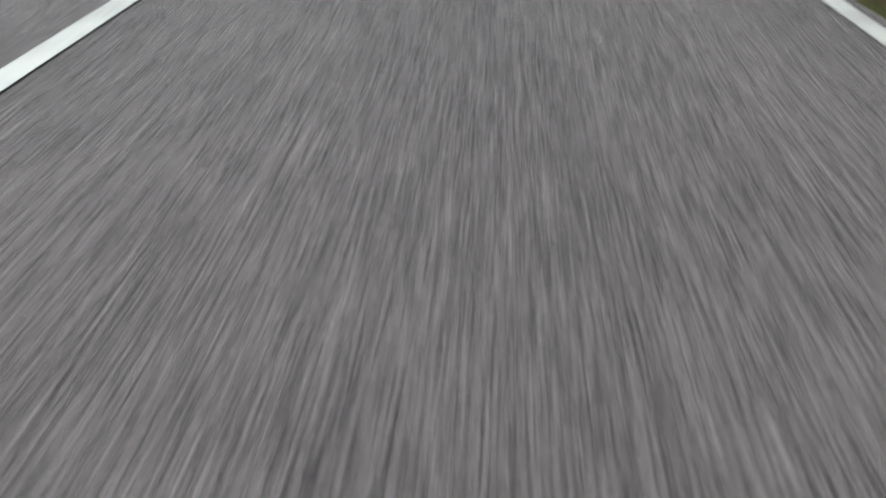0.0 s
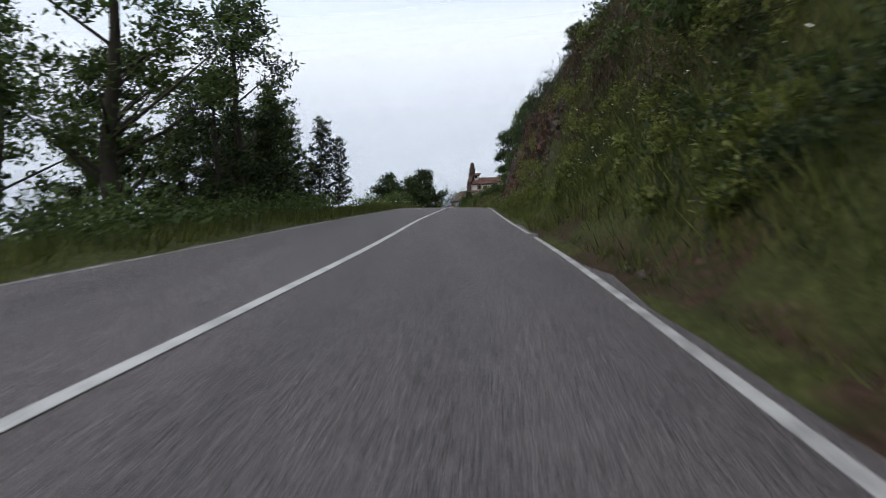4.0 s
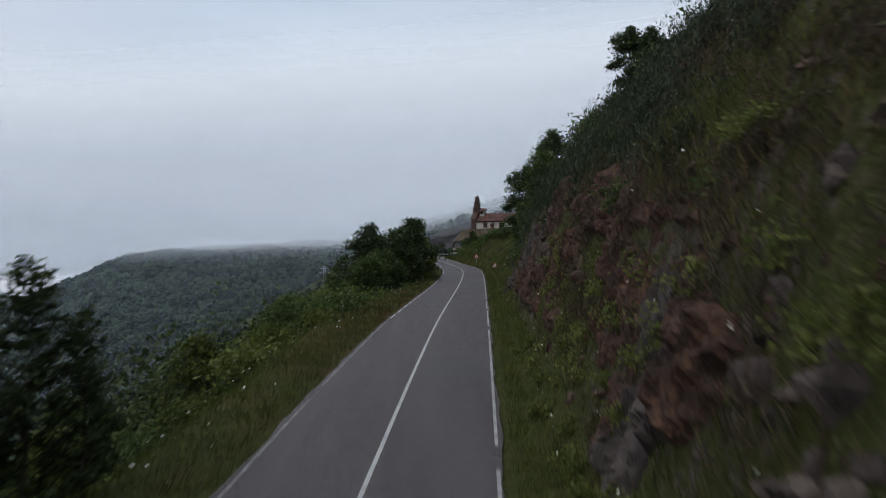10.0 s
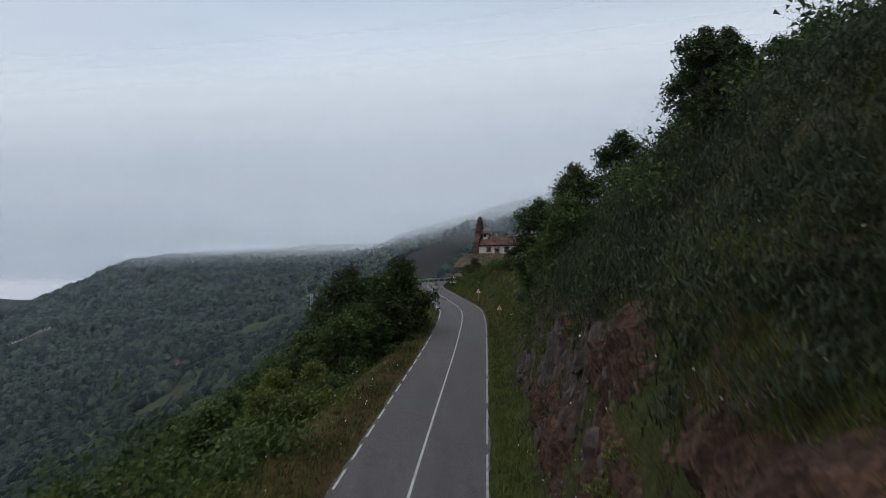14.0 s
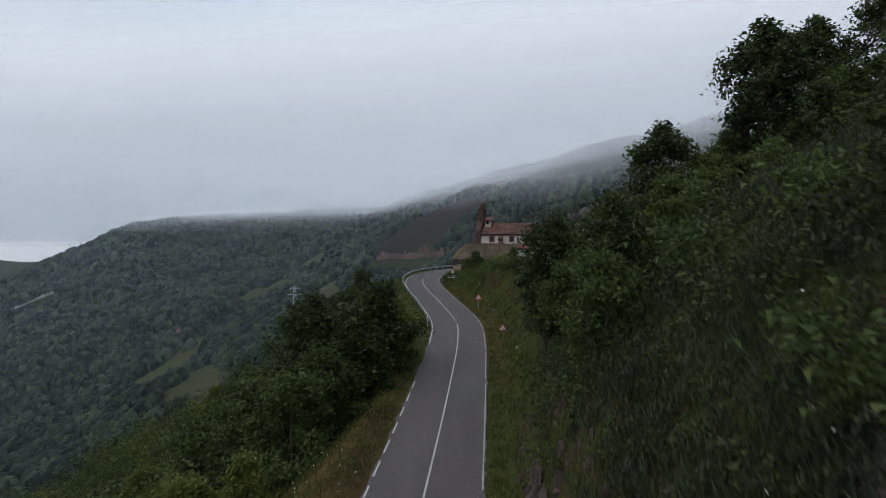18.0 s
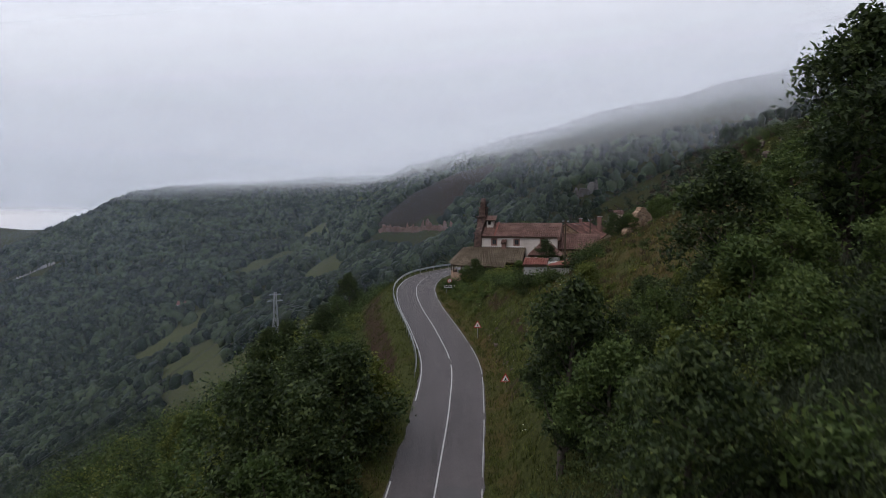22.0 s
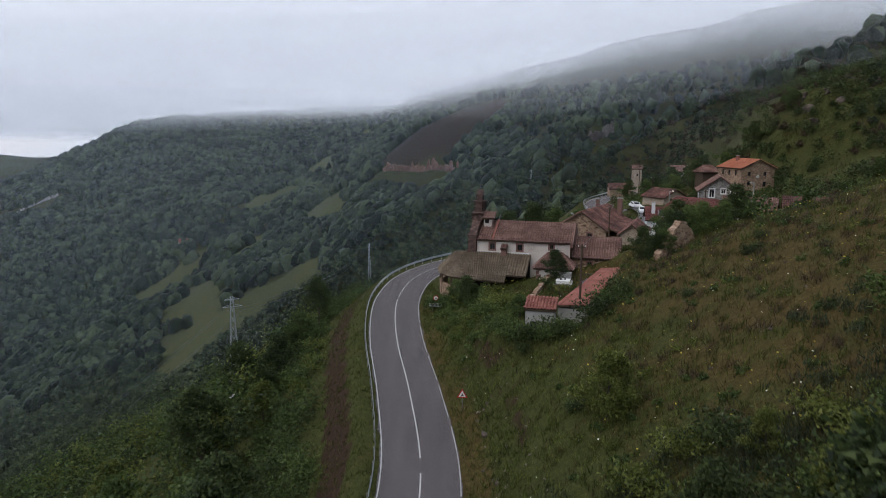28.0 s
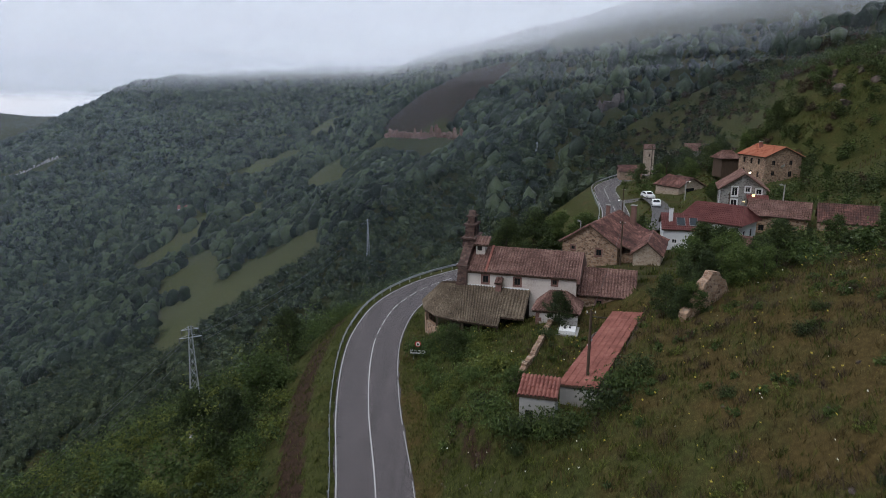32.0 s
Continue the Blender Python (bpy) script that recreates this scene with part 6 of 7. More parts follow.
# its porch and lean-to barn
porch = tagged(new("church_porch"), "open lean-to porch with a sagging mossy tile roof", "porch")
porch.matrix_basis = church.matrix_basis
top_y = -0.12
roof_part(porch, [((0.5, -4.5, 16.45), (4.4, -4.9, 16.4), (4.4, top_y, 19.05), (-0.4, top_y, 19.1)),
                  ((4.4, -3.7, 17.0), (6.75, -3.7, 17.0), (6.75, top_y, 19.0), (4.4, top_y, 19.02)),
                  ((-2.5, -3.5, 16.4), (0.5, -4.5, 16.45), (-0.4, top_y, 19.1), (-1.7, 0.1, 19.0)),
                  ((-4.3, -1.6, 16.4), (-2.5, -3.5, 16.4), (-1.7, 0.1, 19.0), (-2.5, 0.3, 18.9)),
                  ((-5.3, 1.0, 16.5), (-4.3, -1.6, 16.4), (-2.5, 0.3, 18.9), (-3.0, 0.8, 18.8)),
                  ((-4.9, 3.4, 16.7), (-5.3, 1.0, 16.5), (-3.0, 0.8, 18.8), (-3.1, 1.6, 18.7)),
                  ((-1.2, 3.4, 18.0), (-4.9, 3.4, 16.7), (-3.1, 1.6, 18.7), (-1.2, 1.6, 18.9))], "mossy_tile", 0.12)
for px_, py_, zt in ((0.6, -4.2, 16.5), (2.4, -4.4, 16.5), (4.3, -4.6, 16.5), (-2.4, -3.2, 16.5), (-4.0, -1.5, 16.5), (-4.95, 0.9, 16.6)):
    Shape().box(px_ - 0.09, px_ + 0.09, py_ - 0.09, py_ + 0.09, 13.4, zt).made("post", "timber", porch)
arc = [(-5.0, 3.2), (-5.1, 1.0), (-4.15, -1.5), (-2.45, -3.3), (0.2, -4.25)]
for (ax_, ay_), (bx_, by_) in zip(arc[:-1], arc[1:]):
    d = Vector((bx_ - ax_, by_ - ay_, 0))
    nn = Vector((-d.y, d.x, 0)).normalized() * 0.4
    Shape().prism([(ax_, ay_, 12.4), (bx_, by_, 12.4), (bx_, by_, 15.2), (ax_, ay_, 15.3)], (0, 0, 0), nn).made("low_wall", "rubble_stone", porch)
Shape().box(0.2, 6.7, -4.6, -4.25, 13.2, 15.0).made("low_wall", "rubble_stone", porch)
Shape().box(-0.6, 6.6, -0.16, -0.02, 19.06, 19.2).made("flashing", "white_wall", porch)
# added near-black block: the shade under the porch roof, as colour
Shape().box(-0.5, 6.7, -0.5, -0.06, 13, 18.7).made("back_wall", "recess_shade", porch)
ch = Shape().box(3.2, 3.8, -0.75, -0.1, 18.6, 19.75).made("roof_dormer", "red_sandstone", porch)
roof_part(porch, [((3.1, -0.95, 19.7), (3.9, -0.95, 19.7), (3.9, -0.05, 20.15), (3.1, -0.05, 20.15))], "old_tile", 0.08, "dormer_roof")

annex = building("vestry", "small plastered vestry with red stone corners and a hipped tile roof", 20.55, 176.1, -15, 3.9, 3.6, 13, 18.35, 19.7, "x", "plaster", "old_tile",
                 [("front", 2.0, 16.6, 0.6, 0.8)], 0.35, "annex", hip=1.6, surround="red_sandstone")
for k in range(8):
    w_ = 0.55 if k % 2 else 0.34
    Shape().box(-0.03, w_, -0.03, w_, 14.9 + 0.42 * k, 15.29 + 0.42 * k).made("quoin", "red_sandstone", annex)
sacristy = building("sacristy", "stone sacristy with a low brown tiled roof", 25.0, 179.3, -15, 5.6, 6.0, 14, 19.0, 20.95, "x", "rubble_stone", "old_tile",
                    [("front", 2.3, 17.9, 0.55, 0.95), ("front", 4.3, 16.6, 0.8, 0.5)], 0.3, "annex", surround="red_sandstone")

# ---- sheds beside the churchyard ----
long_shed = building("long_shed", "long low shed with a worn red sheet-tile roof", 22.9, 157.3, 66, 18.6, 2.7, 14.5, 18.45, 18.15, "mono", "concrete", "red_tile", [], 0.12, "shed", tile=0.32)
small_shed = building("small_shed", "little grey rendered shed with a red tile roof", 17.25, 155.9, -14, 2.5, 1.9, 14.5, 18.45, 19.1, "mono", "concrete", "red_tile", [("front", 0.7, 17.0, 0.6, 0.7)], 0.15, "shed", tile=0.26)

# ---- houses ----
stone_house = building("stone_barn", "big stone barn with a patchy red and brown roof", 27.0, 203.2, -29, 7.6, 13.0, 12.5, 19.5, 22.0, "y", "rubble_stone", "patchy_tile",
                       [("front", 5.1, 18.3, 0.75, 0.85), ("front", 1.5, 18.6, 0.5, 0.5)], 0.4, "barn", surround="red_sandstone")
Shape().box(7.65, 11.0, 1.2, 12.6, 12.5, 18.4).made("side_wing", "rubble_stone", stone_house)
roof_part(stone_house, [((11.4, 0.6, 18.3), (11.4, 13.2, 18.3), (7.5, 13.2, 19.7), (7.5, 0.6, 19.7))], "patchy_tile", 0.12, "wing_roof")
chimney(stone_house, 6.4, 11.5, 20, 23.2, 0.7, "red_sandstone")
chimney(stone_house, 2.4, 12.2, 20, 22.8, 0.5, "red_sandstone")
cottage = building("stone_cottage", "pale stone cottage end with a brown tile roof", 35.2, 197.4, -20, 3.4, 8.0, 12.5, 19.2, 20.6, "y", "pale_stone", "patchy_tile", [], 0.3, "house")
solar_house = building("white_house", "white house with solar panels on a maroon roof", 43.2, 211.8, -12, 5.4, 6.5, 13.5, 19.6, 21.3, "x", "white_wall", "maroon_tile",
                       [("front", 1.6, 17.7, 0.7, 0.6), ("front", 3.8, 17.7, 0.7, 0.6)], 0.35, surround=None, frame_mat="white_paint")
chimney(solar_house, 1.0, 1.6, 20, 22.3)
for k, sx in enumerate((1.9, 3.7)):
    sp_ = Shape().prism([(sx, 0.5, 20.05), (sx + 1.1, 0.5, 20.05), (sx + 1.1, 2.1, 20.85), (sx, 2.1, 20.85)], (0, 0, 0.02), (0, -0.03, 0.1)).made("solar_panel", "glass", solar_house)
    Shape().prism([(sx - 0.05, 0.45, 20.03), (sx + 1.15, 0.45, 20.03), (sx + 1.15, 2.15, 20.87), (sx - 0.05, 2.15, 20.87)], (0, 0, 0.0), (0, -0.02, 0.07)).made("panel_frame", "galvanised", sp_)
white_house = building("white_house", "large white house with a hipped maroon tile roof", 46.6, 214.6, -42, 8.6, 7.0, 14, 20.9, 22.9, "x", "white_wall", "maroon_tile",
                       [("front", 1.4, 18.7, 0.8, 1.4), ("front", 3.6, 18.7, 0.8, 1.4), ("front", 6.4, 18.7, 0.8, 1.4), ("right", 2.2, 18.9, 0.9, 1.2), ("right", 5.0, 18.9, 0.9, 1.2)], 0.55, hip=1.2, frame_mat="timber")
low_roof = building("outhouse", "low outhouse with a brown hipped tile roof", 50.5, 206.0, -30, 4.6, 3.8, 14, 18.4, 19.5, "x", "rubble_stone", "old_tile", [], 0.3, "shed", hip=1.4)
grey_house = building("stone_house", "grey stone house with white-framed windows", 59.3, 233.6, -17, 7.4, 8.0, 15.5, 22.9, 25.5, "y", "grey_stone", "old_tile",
                      [("front", 2.3, 22.3, 0.9, 1.6), ("front", 4.4, 22.7, 0.8, 0.9), ("front", 6.2, 22.4, 0.9, 0.9), ("front", 2.3, 20.3, 1.0, 1.1), ("front", 5.6, 20.0, 0.9, 1.8, 1),
                       ("left", 5.2, 21.0, 0.7, 1.9), ("left", 6.6, 21.0, 0.7, 1.9)], 0.5, frame_mat="white_paint", surround="white_wall")
roof_part(grey_house, [((4.2, -2.0, 21.1), (7.8, -2.0, 21.1), (7.8, -0.05, 21.8), (4.2, -0.05, 21.8))], "maroon_tile", 0.1, "porch_roof")
for k in (4.4, 7.6):
    Shape().box(k - 0.08, k + 0.08, -1.85, -1.69, 17.0, 21.15).made("porch_post", "timber", grey_house)
red_house = building("stone_house", "square stone house with a bright orange tile roof", 79.2, 262.5, 12, 9.0, 9.4, 16.5, 25.9, 27.9, "y", "rubble_stone", "orange_tile",
                     [("front", 2.2, 24.5, 0.8, 1.0), ("front", 6.4, 24.5, 0.8, 1.0), ("front", 2.2, 22.2, 0.8, 1.0), ("front", 6.4, 22.0, 0.9, 1.2),
                      ("left", 2.0, 24.6, 0.8, 1.3), ("left", 4.6, 24.6, 0.8, 1.3), ("left", 7.2, 24.6, 0.8, 1.3), ("left", 2.0, 21.8, 0.9, 1.9), ("left", 4.6, 21.8, 0.8, 1.3), ("left", 7.2, 21.8, 0.8, 1.3)], 0.45)
chimney(red_house, 3.2, 6.5, 26.5, 28.6, 0.6, "red_tile")
Shape().rod((4.2, -0.42, 23.8), (4.2, -0.35, 23.85), 0.42, 0.40, 12).made("satellite_dish", "white_paint", red_house)
granary = building("granary", "dark timber granary on stone legs with a tile roof", 75.6, 277.5, 8, 4.2, 4.2, 19.5, 24.4, 25.8, "x", "timber", "old_tile", [], 0.6, "granary", hip=1.6)
hut_one = building("stone_hut", "small reddish stone hut beside the road", 59.6, 312.8, -4, 6.4, 5.0, 11.5, 17.0, 18.5, "x", "rubble_stone", "patchy_tile",
                   [("front", 4.6, 15.0, 1.0, 1.5, 1), ("front", 4.8, 16.6, 0.5, 0.5)], 0.4, "hut")
hut_two = building("stone_barn", "stone hay barn with an open side and rusty red roof", 60.2, 277.2, -62, 7.4, 8.0, 12.5, 18.0, 19.9, "x", "pale_stone", "patchy_tile",
                   [("right", 3.5, 16.6, 3.0, 1.8)], 0.5, "barn")
tower = building("dovecote", "narrow pale stone tower house with a small roof", 69.6, 325.0, -8, 2.9, 3.0, 12, 22.7, 23.8, "x", "pale_stone", "old_tile", [("front", 1.5, 20.6, 0.5, 0.8)], 0.3, "tower")
side_house = building("stone_house", "stone house end with a brown tile roof", 57.6, 217.2, -28, 8.2, 7.2, 14, 21.0, 22.8, "x", "rubble_stone", "old_tile", [("front", 2.0, 19.0, 0.8, 0.9), ("front", 5.4, 19.0, 0.8, 0.9)], 0.45)
top_barn = building("field_barn", "field barn with an uneven red tile roof", 64.3, 208.8, -24, 7.0, 5.5, 15, 21.6, 23.6, "x", "rubble_stone", "patchy_tile", [], 0.4, "barn")
end_barn = building("field_barn", "long field barn with a brown tile roof", 71.5, 203.0, -15, 9.0, 5.5, 16, 22.4, 24.2, "x", "pale_stone", "maroon_tile", [("front", 3.0, 20.2, 1.2, 1.6, 1)], 0.4, "barn")
far_barn = building("far_barn", "far barn with a dark roof among trees", 86.5, 338.0, -10, 9.0, 6.0, 17, 21.4, 23.2, "x", "grey_stone", "old_tile", [], 0.5, "barn")
hut_z = float(height(-257, 760)[0])
valley_hut = building("valley_hut", "lone pink hut down in the valley meadow", -261.0, 756.0, 10, 9.0, 7.0, hut_z - 4, hut_z + 5.0, hut_z + 8.0, "x", "plaster", "red_tile", [("front", 4.5, hut_z + 2.4, 1.4, 1.6)], 0.4, "hut")

# the ruined wall above the churchyard
ruin_out = [(0, 0, -2.5), (6.6, 0, -2.5), (6.4, 0, 0.9), (5.6, 0, 1.7), (5.1, 0, 2.6), (4.6, 0, 2.8), (4.1, 0, 3.4), (3.3, 0, 3.5), (2.9, 0, 3.0), (2.3, 0, 2.7), (2.0, 0, 1.7), (1.1, 0, 1.1), (0.3, 0, 0.5)]
ruin = Shape().prism(ruin_out, (0, 0, 0), (0, 0.75, 0)).made("ruined_wall", "rubble_stone")
tagged(ruin, "ruined pale stone gable wall half covered in ivy", "ruin")
ruin.matrix_basis = Matrix.Translation((30.6, 163.0, 21.6)) @ Matrix.Rotation(radians(36), 4, "Z")

# ---- along the road ----
def at_road(u, s, lift=0.0):
    c = [float(np.interp(u, ARC, LINE[:, k])) for k in range(3)]
    r = [float(np.interp(u, ARC, RIGHT[:, k])) for k in range(2)]
    return Vector((c[0] + r[0] * s, c[1] + r[1] * s, c[2] + lift)), math.atan2(-r[0], r[1])


def guard_rail(label, u0, u1, s):
    """A steel guard rail: posts, and a beam with two ribs, in lengths."""
    top = tagged(new("guard_rail"), label, "guard rail")
    us = np.arange(u0, u1, 2.0)
    for u in us:
        p, a = at_road(u, s)
        post = Shape().box(-0.05, 0.05, -0.03, 0.03, -1.2, 0.72).made("post", "galvanised", top)
        post.matrix_basis = Matrix.Translation(p) @ Matrix.Rotation(a, 4, "Z")
    prof = [(0.0, 0.42), (0.05, 0.46), (0.05, 0.53), (0.0, 0.57), (0.05, 0.61), (0.05, 0.68), (0.0, 0.72)]
    side = 1 if s < 0 else -1
    for a0 in np.arange(u0, u1 - 2, 4.0):
        ring = []
        for u in np.linspace(a0, min(a0 + 4.0, u1), 5):
            p, a = at_road(u, s)
            q, _ = at_road(u, s + side)
            d = q - p
            d.z = 0
            ring.append([tuple(p + d * (0.06 + e) + Vector((0, 0, z))) for e, z in prof])
        v = np.array(ring).reshape(-1, 3)
        v2 = v + np.tile(np.array([0, 0, 0.004]), (len(v), 1))
        f = grid_faces(len(prof), 5)
        me = mesh_from("beam", v, f, [MATS["galvanised"]], False)
        b = new("beam", me)
        b.parent = top
    return top


guard_rail("galvanised steel guard rail round the outer bend", 139, 262, -3.35)
guard_rail("far stretch of galvanised steel guard rail", 262, 345, -3.5)


def sign_triangle(name, label, x, y, top_z, base_z, face, s=0.9):
    """A red-rimmed warning triangle on a post."""
    t = tagged(new(name), label, "road sign", group="warning signs")
    t.matrix_basis = Matrix.Translation((x, y, 0)) @ Matrix.Rotation(radians(face), 4, "Z")
    Shape().rod((0, 0.03, base_z), (0, 0.03, top_z), 0.035).made("post", "galvanised", t)
    h = s * 0.866

    def tri(k, y0, y1, nm, mat, par):
        cz = top_z - h * 0.62
        pts = [(-s / 2 * k, 0, cz - h / 3 * k), (s / 2 * k, 0, cz - h / 3 * k), (0, 0, cz + 2 * h / 3 * k)]
        return Shape().prism(pts, (0, y0, 0), (0, y1, 0)).made(nm, mat, par)

    rim = tri(1.0, -0.012, 0.0, "red_rim", "sign_red", t)
    tri(0.68, -0.02, -0.013, "white_field", "white_paint", rim)
    cz = top_z - h * 0.62
    Shape().box(-0.12, 0.12, -0.026, -0.021, cz - 0.12, cz - 0.05).box(-0.04, 0.04, -0.026, -0.021, cz - 0.05, cz + 0.12).made("symbol", "black_paint", rim)
    return t


gz = float(height(11.6, 151.2)[0])
sign_triangle("warning_sign", "triangular red and white warning sign on a post", 11.75, 151.2, 12.85, gz - 0.4, -4)
gz = float(height(13.3, 135.2)[0])
sign_triangle("warning_sign", "triangular red and white warning sign by the bank", 13.35, 135.1, 11.05, gz - 0.4, -4)

town = tagged(new("village_sign"), "round red-rimmed sign above a white name board", "road sign")
town.matrix_basis = Matrix.Translation((8.9, 175.6, 0)) @ Matrix.Rotation(radians(-6), 4, "Z")
gz = float(height(8.9, 175.6)[0])
for k in (-0.45, 0.45):
    Shape().rod((k, 0.03, gz - 0.4), (k, 0.03, 13.9), 0.03).made("post", "galvanised", town)
Shape().rod((0, 0.03, 13.5), (0, 0.03, 14.7), 0.03).made("post", "galvanised", town)
disc = Shape().rod((0, 0.0, 14.55), (0, -0.02, 14.55), 0.32, 0.32, 20).made("red_disc", "sign_red", town)
Shape().rod((0, -0.021, 14.55), (0, -0.028, 14.55), 0.22, 0.22, 20).made("white_field", "white_paint", disc)
Shape().box(-0.10, 0.10, -0.034, -0.029, 14.48, 14.62).made("figures", "black_paint", disc)
board = Shape().box(-0.8, 0.8, -0.03, 0.0, 13.55, 13.92).made("name_board", "white_paint", town)
for a, b in ((-0.62, -0.2), (-0.12, 0.25), (0.33, 0.6)):
    Shape().box(a, b, -0.036, -0.031, 13.66, 13.80).made("lettering_bar", "black_paint", board)


# ---- poles, lamps and wires ----
def lamp_post(label, x, y, base, top, lit=None, arm=0.9, turn=0.0, mat="concrete"):
    t = tagged(new("street_lamp"), label, "street lamp", group="street lamps")
    t.matrix_basis = Matrix.Translation((x, y, 0)) @ Matrix.Rotation(radians(turn), 4, "Z")
    Shape().rod((0, 0, base - 0.6), (0, 0, top), 0.15, 0.09, 10).made("pole", mat, t)
    Shape().rod((0, 0, top - 0.25), (arm, 0, top), 0.035, 0.03, 6).made("arm", "galvanised", t)
    hd = Shape().box(arm - 0.1, arm + 0.4, -0.1, 0.1, top - 0.05, top + 0.08).made("lamp_head", "galvanised", t)
    Shape().box(arm - 0.02, arm + 0.34, -0.09, 0.09, top - 0.13, top - 0.052).made("lens", lit or "white_paint", hd)
    return t


lamp_post("concrete street lamp beside the church", 31.0, 212.5, 14, 20.4, None, 0.3, 120)
lamp_post("street lamp lit warm white above the houses", 63.3, 218.4, 17, 25.4, None, 0.35, 160)
lamp_post("lit street lamp on the road's far bend", 44.6, 243.0, 14, 19.0, "lamp_white", 0.8, 170)
lamp_post("lit street lamp near the hay barn", 62.4, 262.0, 15, 20.4, "lamp_white", 0.7, 20)
lamp_post("lit lamp in front of the grey stone house", 59.8, 226.0, 17, 21.6, "lamp_warm", 0.5, 10)


def wall_lamp(x, y, z, mat):
    t = tagged(new("wall_lamp"), "small lit lamp fixed to a house wall", "wall lamp", group="wall lamps")
    t.matrix_basis = Matrix.Translation((x, y, z))
    Shape().box(-0.06, 0.06, -0.06, 0.25, -0.06, 0.06).made("bracket", "dark_metal", t)
    Shape().box(-0.2, 0.2, -0.26, -0.07, -0.18, 0.16).made("lantern", mat, t)


wall_lamp(78.0, 271.5, 24.3, "lamp_warm")
wall_lamp(77.6, 266.0, 22.0, "lamp_white")
wall_lamp(63.9, 230.9, 21.9, "lamp_warm")
wall_lamp(54.6, 224.5, 21.2, "lamp_white")


def wood_pole(x, y, base, top, label, lean=0.0):
    t = tagged(new("utility_pole"), label, "utility pole", group="utility poles")
    t.matrix_basis = Matrix.Translation((x, y, 0)) @ Matrix.Rotation(radians(lean), 4, "Y")
    Shape().rod((0, 0, base - 0.8), (0, 0, top), 0.13, 0.09, 8).made("pole", "timber", t)
    Shape().box(-0.35, 0.35, -0.05, 0.05, top - 0.35, top - 0.25).made("crossarm", "timber", t)
    for k in (-0.3, 0.3):
        Shape().rod((k, 0, top - 0.25), (k, 0, top - 0.1), 0.035, 0.03, 6).made("insulator", "white_paint", t)
    return t


wood_pole(22.6, 159.4, 17.0, 23.6, "weathered wooden pole beside the long shed")
wood_pole(33.9, 198.6, 15.5, 23.0, "wooden pole against the stone barn")
wood_pole(21.9, 76.4, float(height(21.9, 76.4)[0]), 28.8, "wooden pole on the hill above the road")
wood_pole(46.5, 252.0, 14.0, 20.0, "wooden pole by the side lane")
wood_pole(64.5, 284.0, 15.5, 22.5, "wooden pole behind the hay barn")
wood_pole(70.0, 318.0, 15.5, 24.0, "wooden pole beside the tower house")
wood_pole(55.4, 219.5, 17.0, 24.0, "wooden pole between the houses")


def pylon(x, y, base, top, label, w=1.5):
    """A lattice steel mast with three cross arms."""
    t = tagged(new("lattice_pylon"), label, "pylon", group="pylons")
    t.matrix_basis = Matrix.Translation((x, y, base)) @ Matrix.Rotation(0.5, 4, "Z")
    h = top - base

    def c(k, zf):
        a = (w * (1 - zf) + 0.32 * zf) / 2
        return Vector((a * (1 if k in (0, 3) else -1), a * (1 if k in (0, 1) else -1), zf * h))

    for k in range(4):
        Shape().rod(c(k, -0.03), c(k, 1.0), 0.05, 0.035, 4).made("leg", "galvanised", t)
    n = 11
    for k in range(4):
        s = Shape()
        for i in range(n):
            a, b = i / n, (i + 1) / n
            s.rod(c(k, a), c((k + 1) % 4, b), 0.022, 0.022, 3)
            s.rod(c((k + 1) % 4, a), c(k, b), 0.022, 0.022, 3)
        s.made("bracing", "galvanised", t)
    for zf, half in ((0.90, 1.3), (0.97, 1.0)):
        arm = Shape().rod((-half, 0, zf * h), (half, 0, zf * h), 0.05, 0.05, 4).rod((-half, 0, zf * h), (0, 0, zf * h + 0.4), 0.025, 0.025, 3).rod((half, 0, zf * h), (0, 0, zf * h + 0.4), 0.025, 0.025, 3).made("cross_arm", "galvanised", t)
        for e in (-half, half):
            Shape().rod((e, 0, zf * h), (e, 0, zf * h - 0.5), 0.05, 0.05, 6).made("insulator", "dark_metal", arm)
    Shape().box(-1.0, 1.0, -1.0, 1.0, -1.5, 0.05).made("footing", "concrete", t)


gz = float(height(-19.6, 189.0)[0])
pylon(-19.6, 189.0, min(gz, -3.2), 11.3, "grey lattice power pylon standing below the road")
pylon(-31.5, 432.0, float(height(-31.5, 432.0)[0]), -20.0, "far lattice power pylon in the wood")
pylon(50.0, 448.0, float(height(50, 448.0)[0]) - 1, 16.0, "far lattice power pylon behind the village")


def wire(a, b, sag, r=0.02):
    pts = [Vector(a).lerp(Vector(b), k / 16) - Vector((0, 0, sag * 4 * (k / 16) * (1 - k / 16))) for k in range(17)]
    v, f = tube([tuple(p) for p in pts], [r] * 17, 3)
    tagged(new("power_line", mesh_from("power_line", v, f, [MATS["dark_metal"]])), "thin dark power line sagging over the slope", "power line", group="power lines")


for dx, dz in ((-1.2, 9.2), (0.0, 9.9), (1.2, 9.2)):
    wire((-19.6 + dx, 189.0 + 0.5 * dx, dz), (-46 + dx, 60, -8 + dz * 0.3), 3.0)
    wire((-19.6 + dx, 189.0 + 0.5 * dx, dz), (-31.5 + dx, 432, -21), 4.0)
wire((22.6, 159.4, 23.4), (33.9, 198.6, 22.8), 0.6, 0.012)
wire((21.9, 76.4, 28.6), (17, 40, 26), 0.8, 0.012)


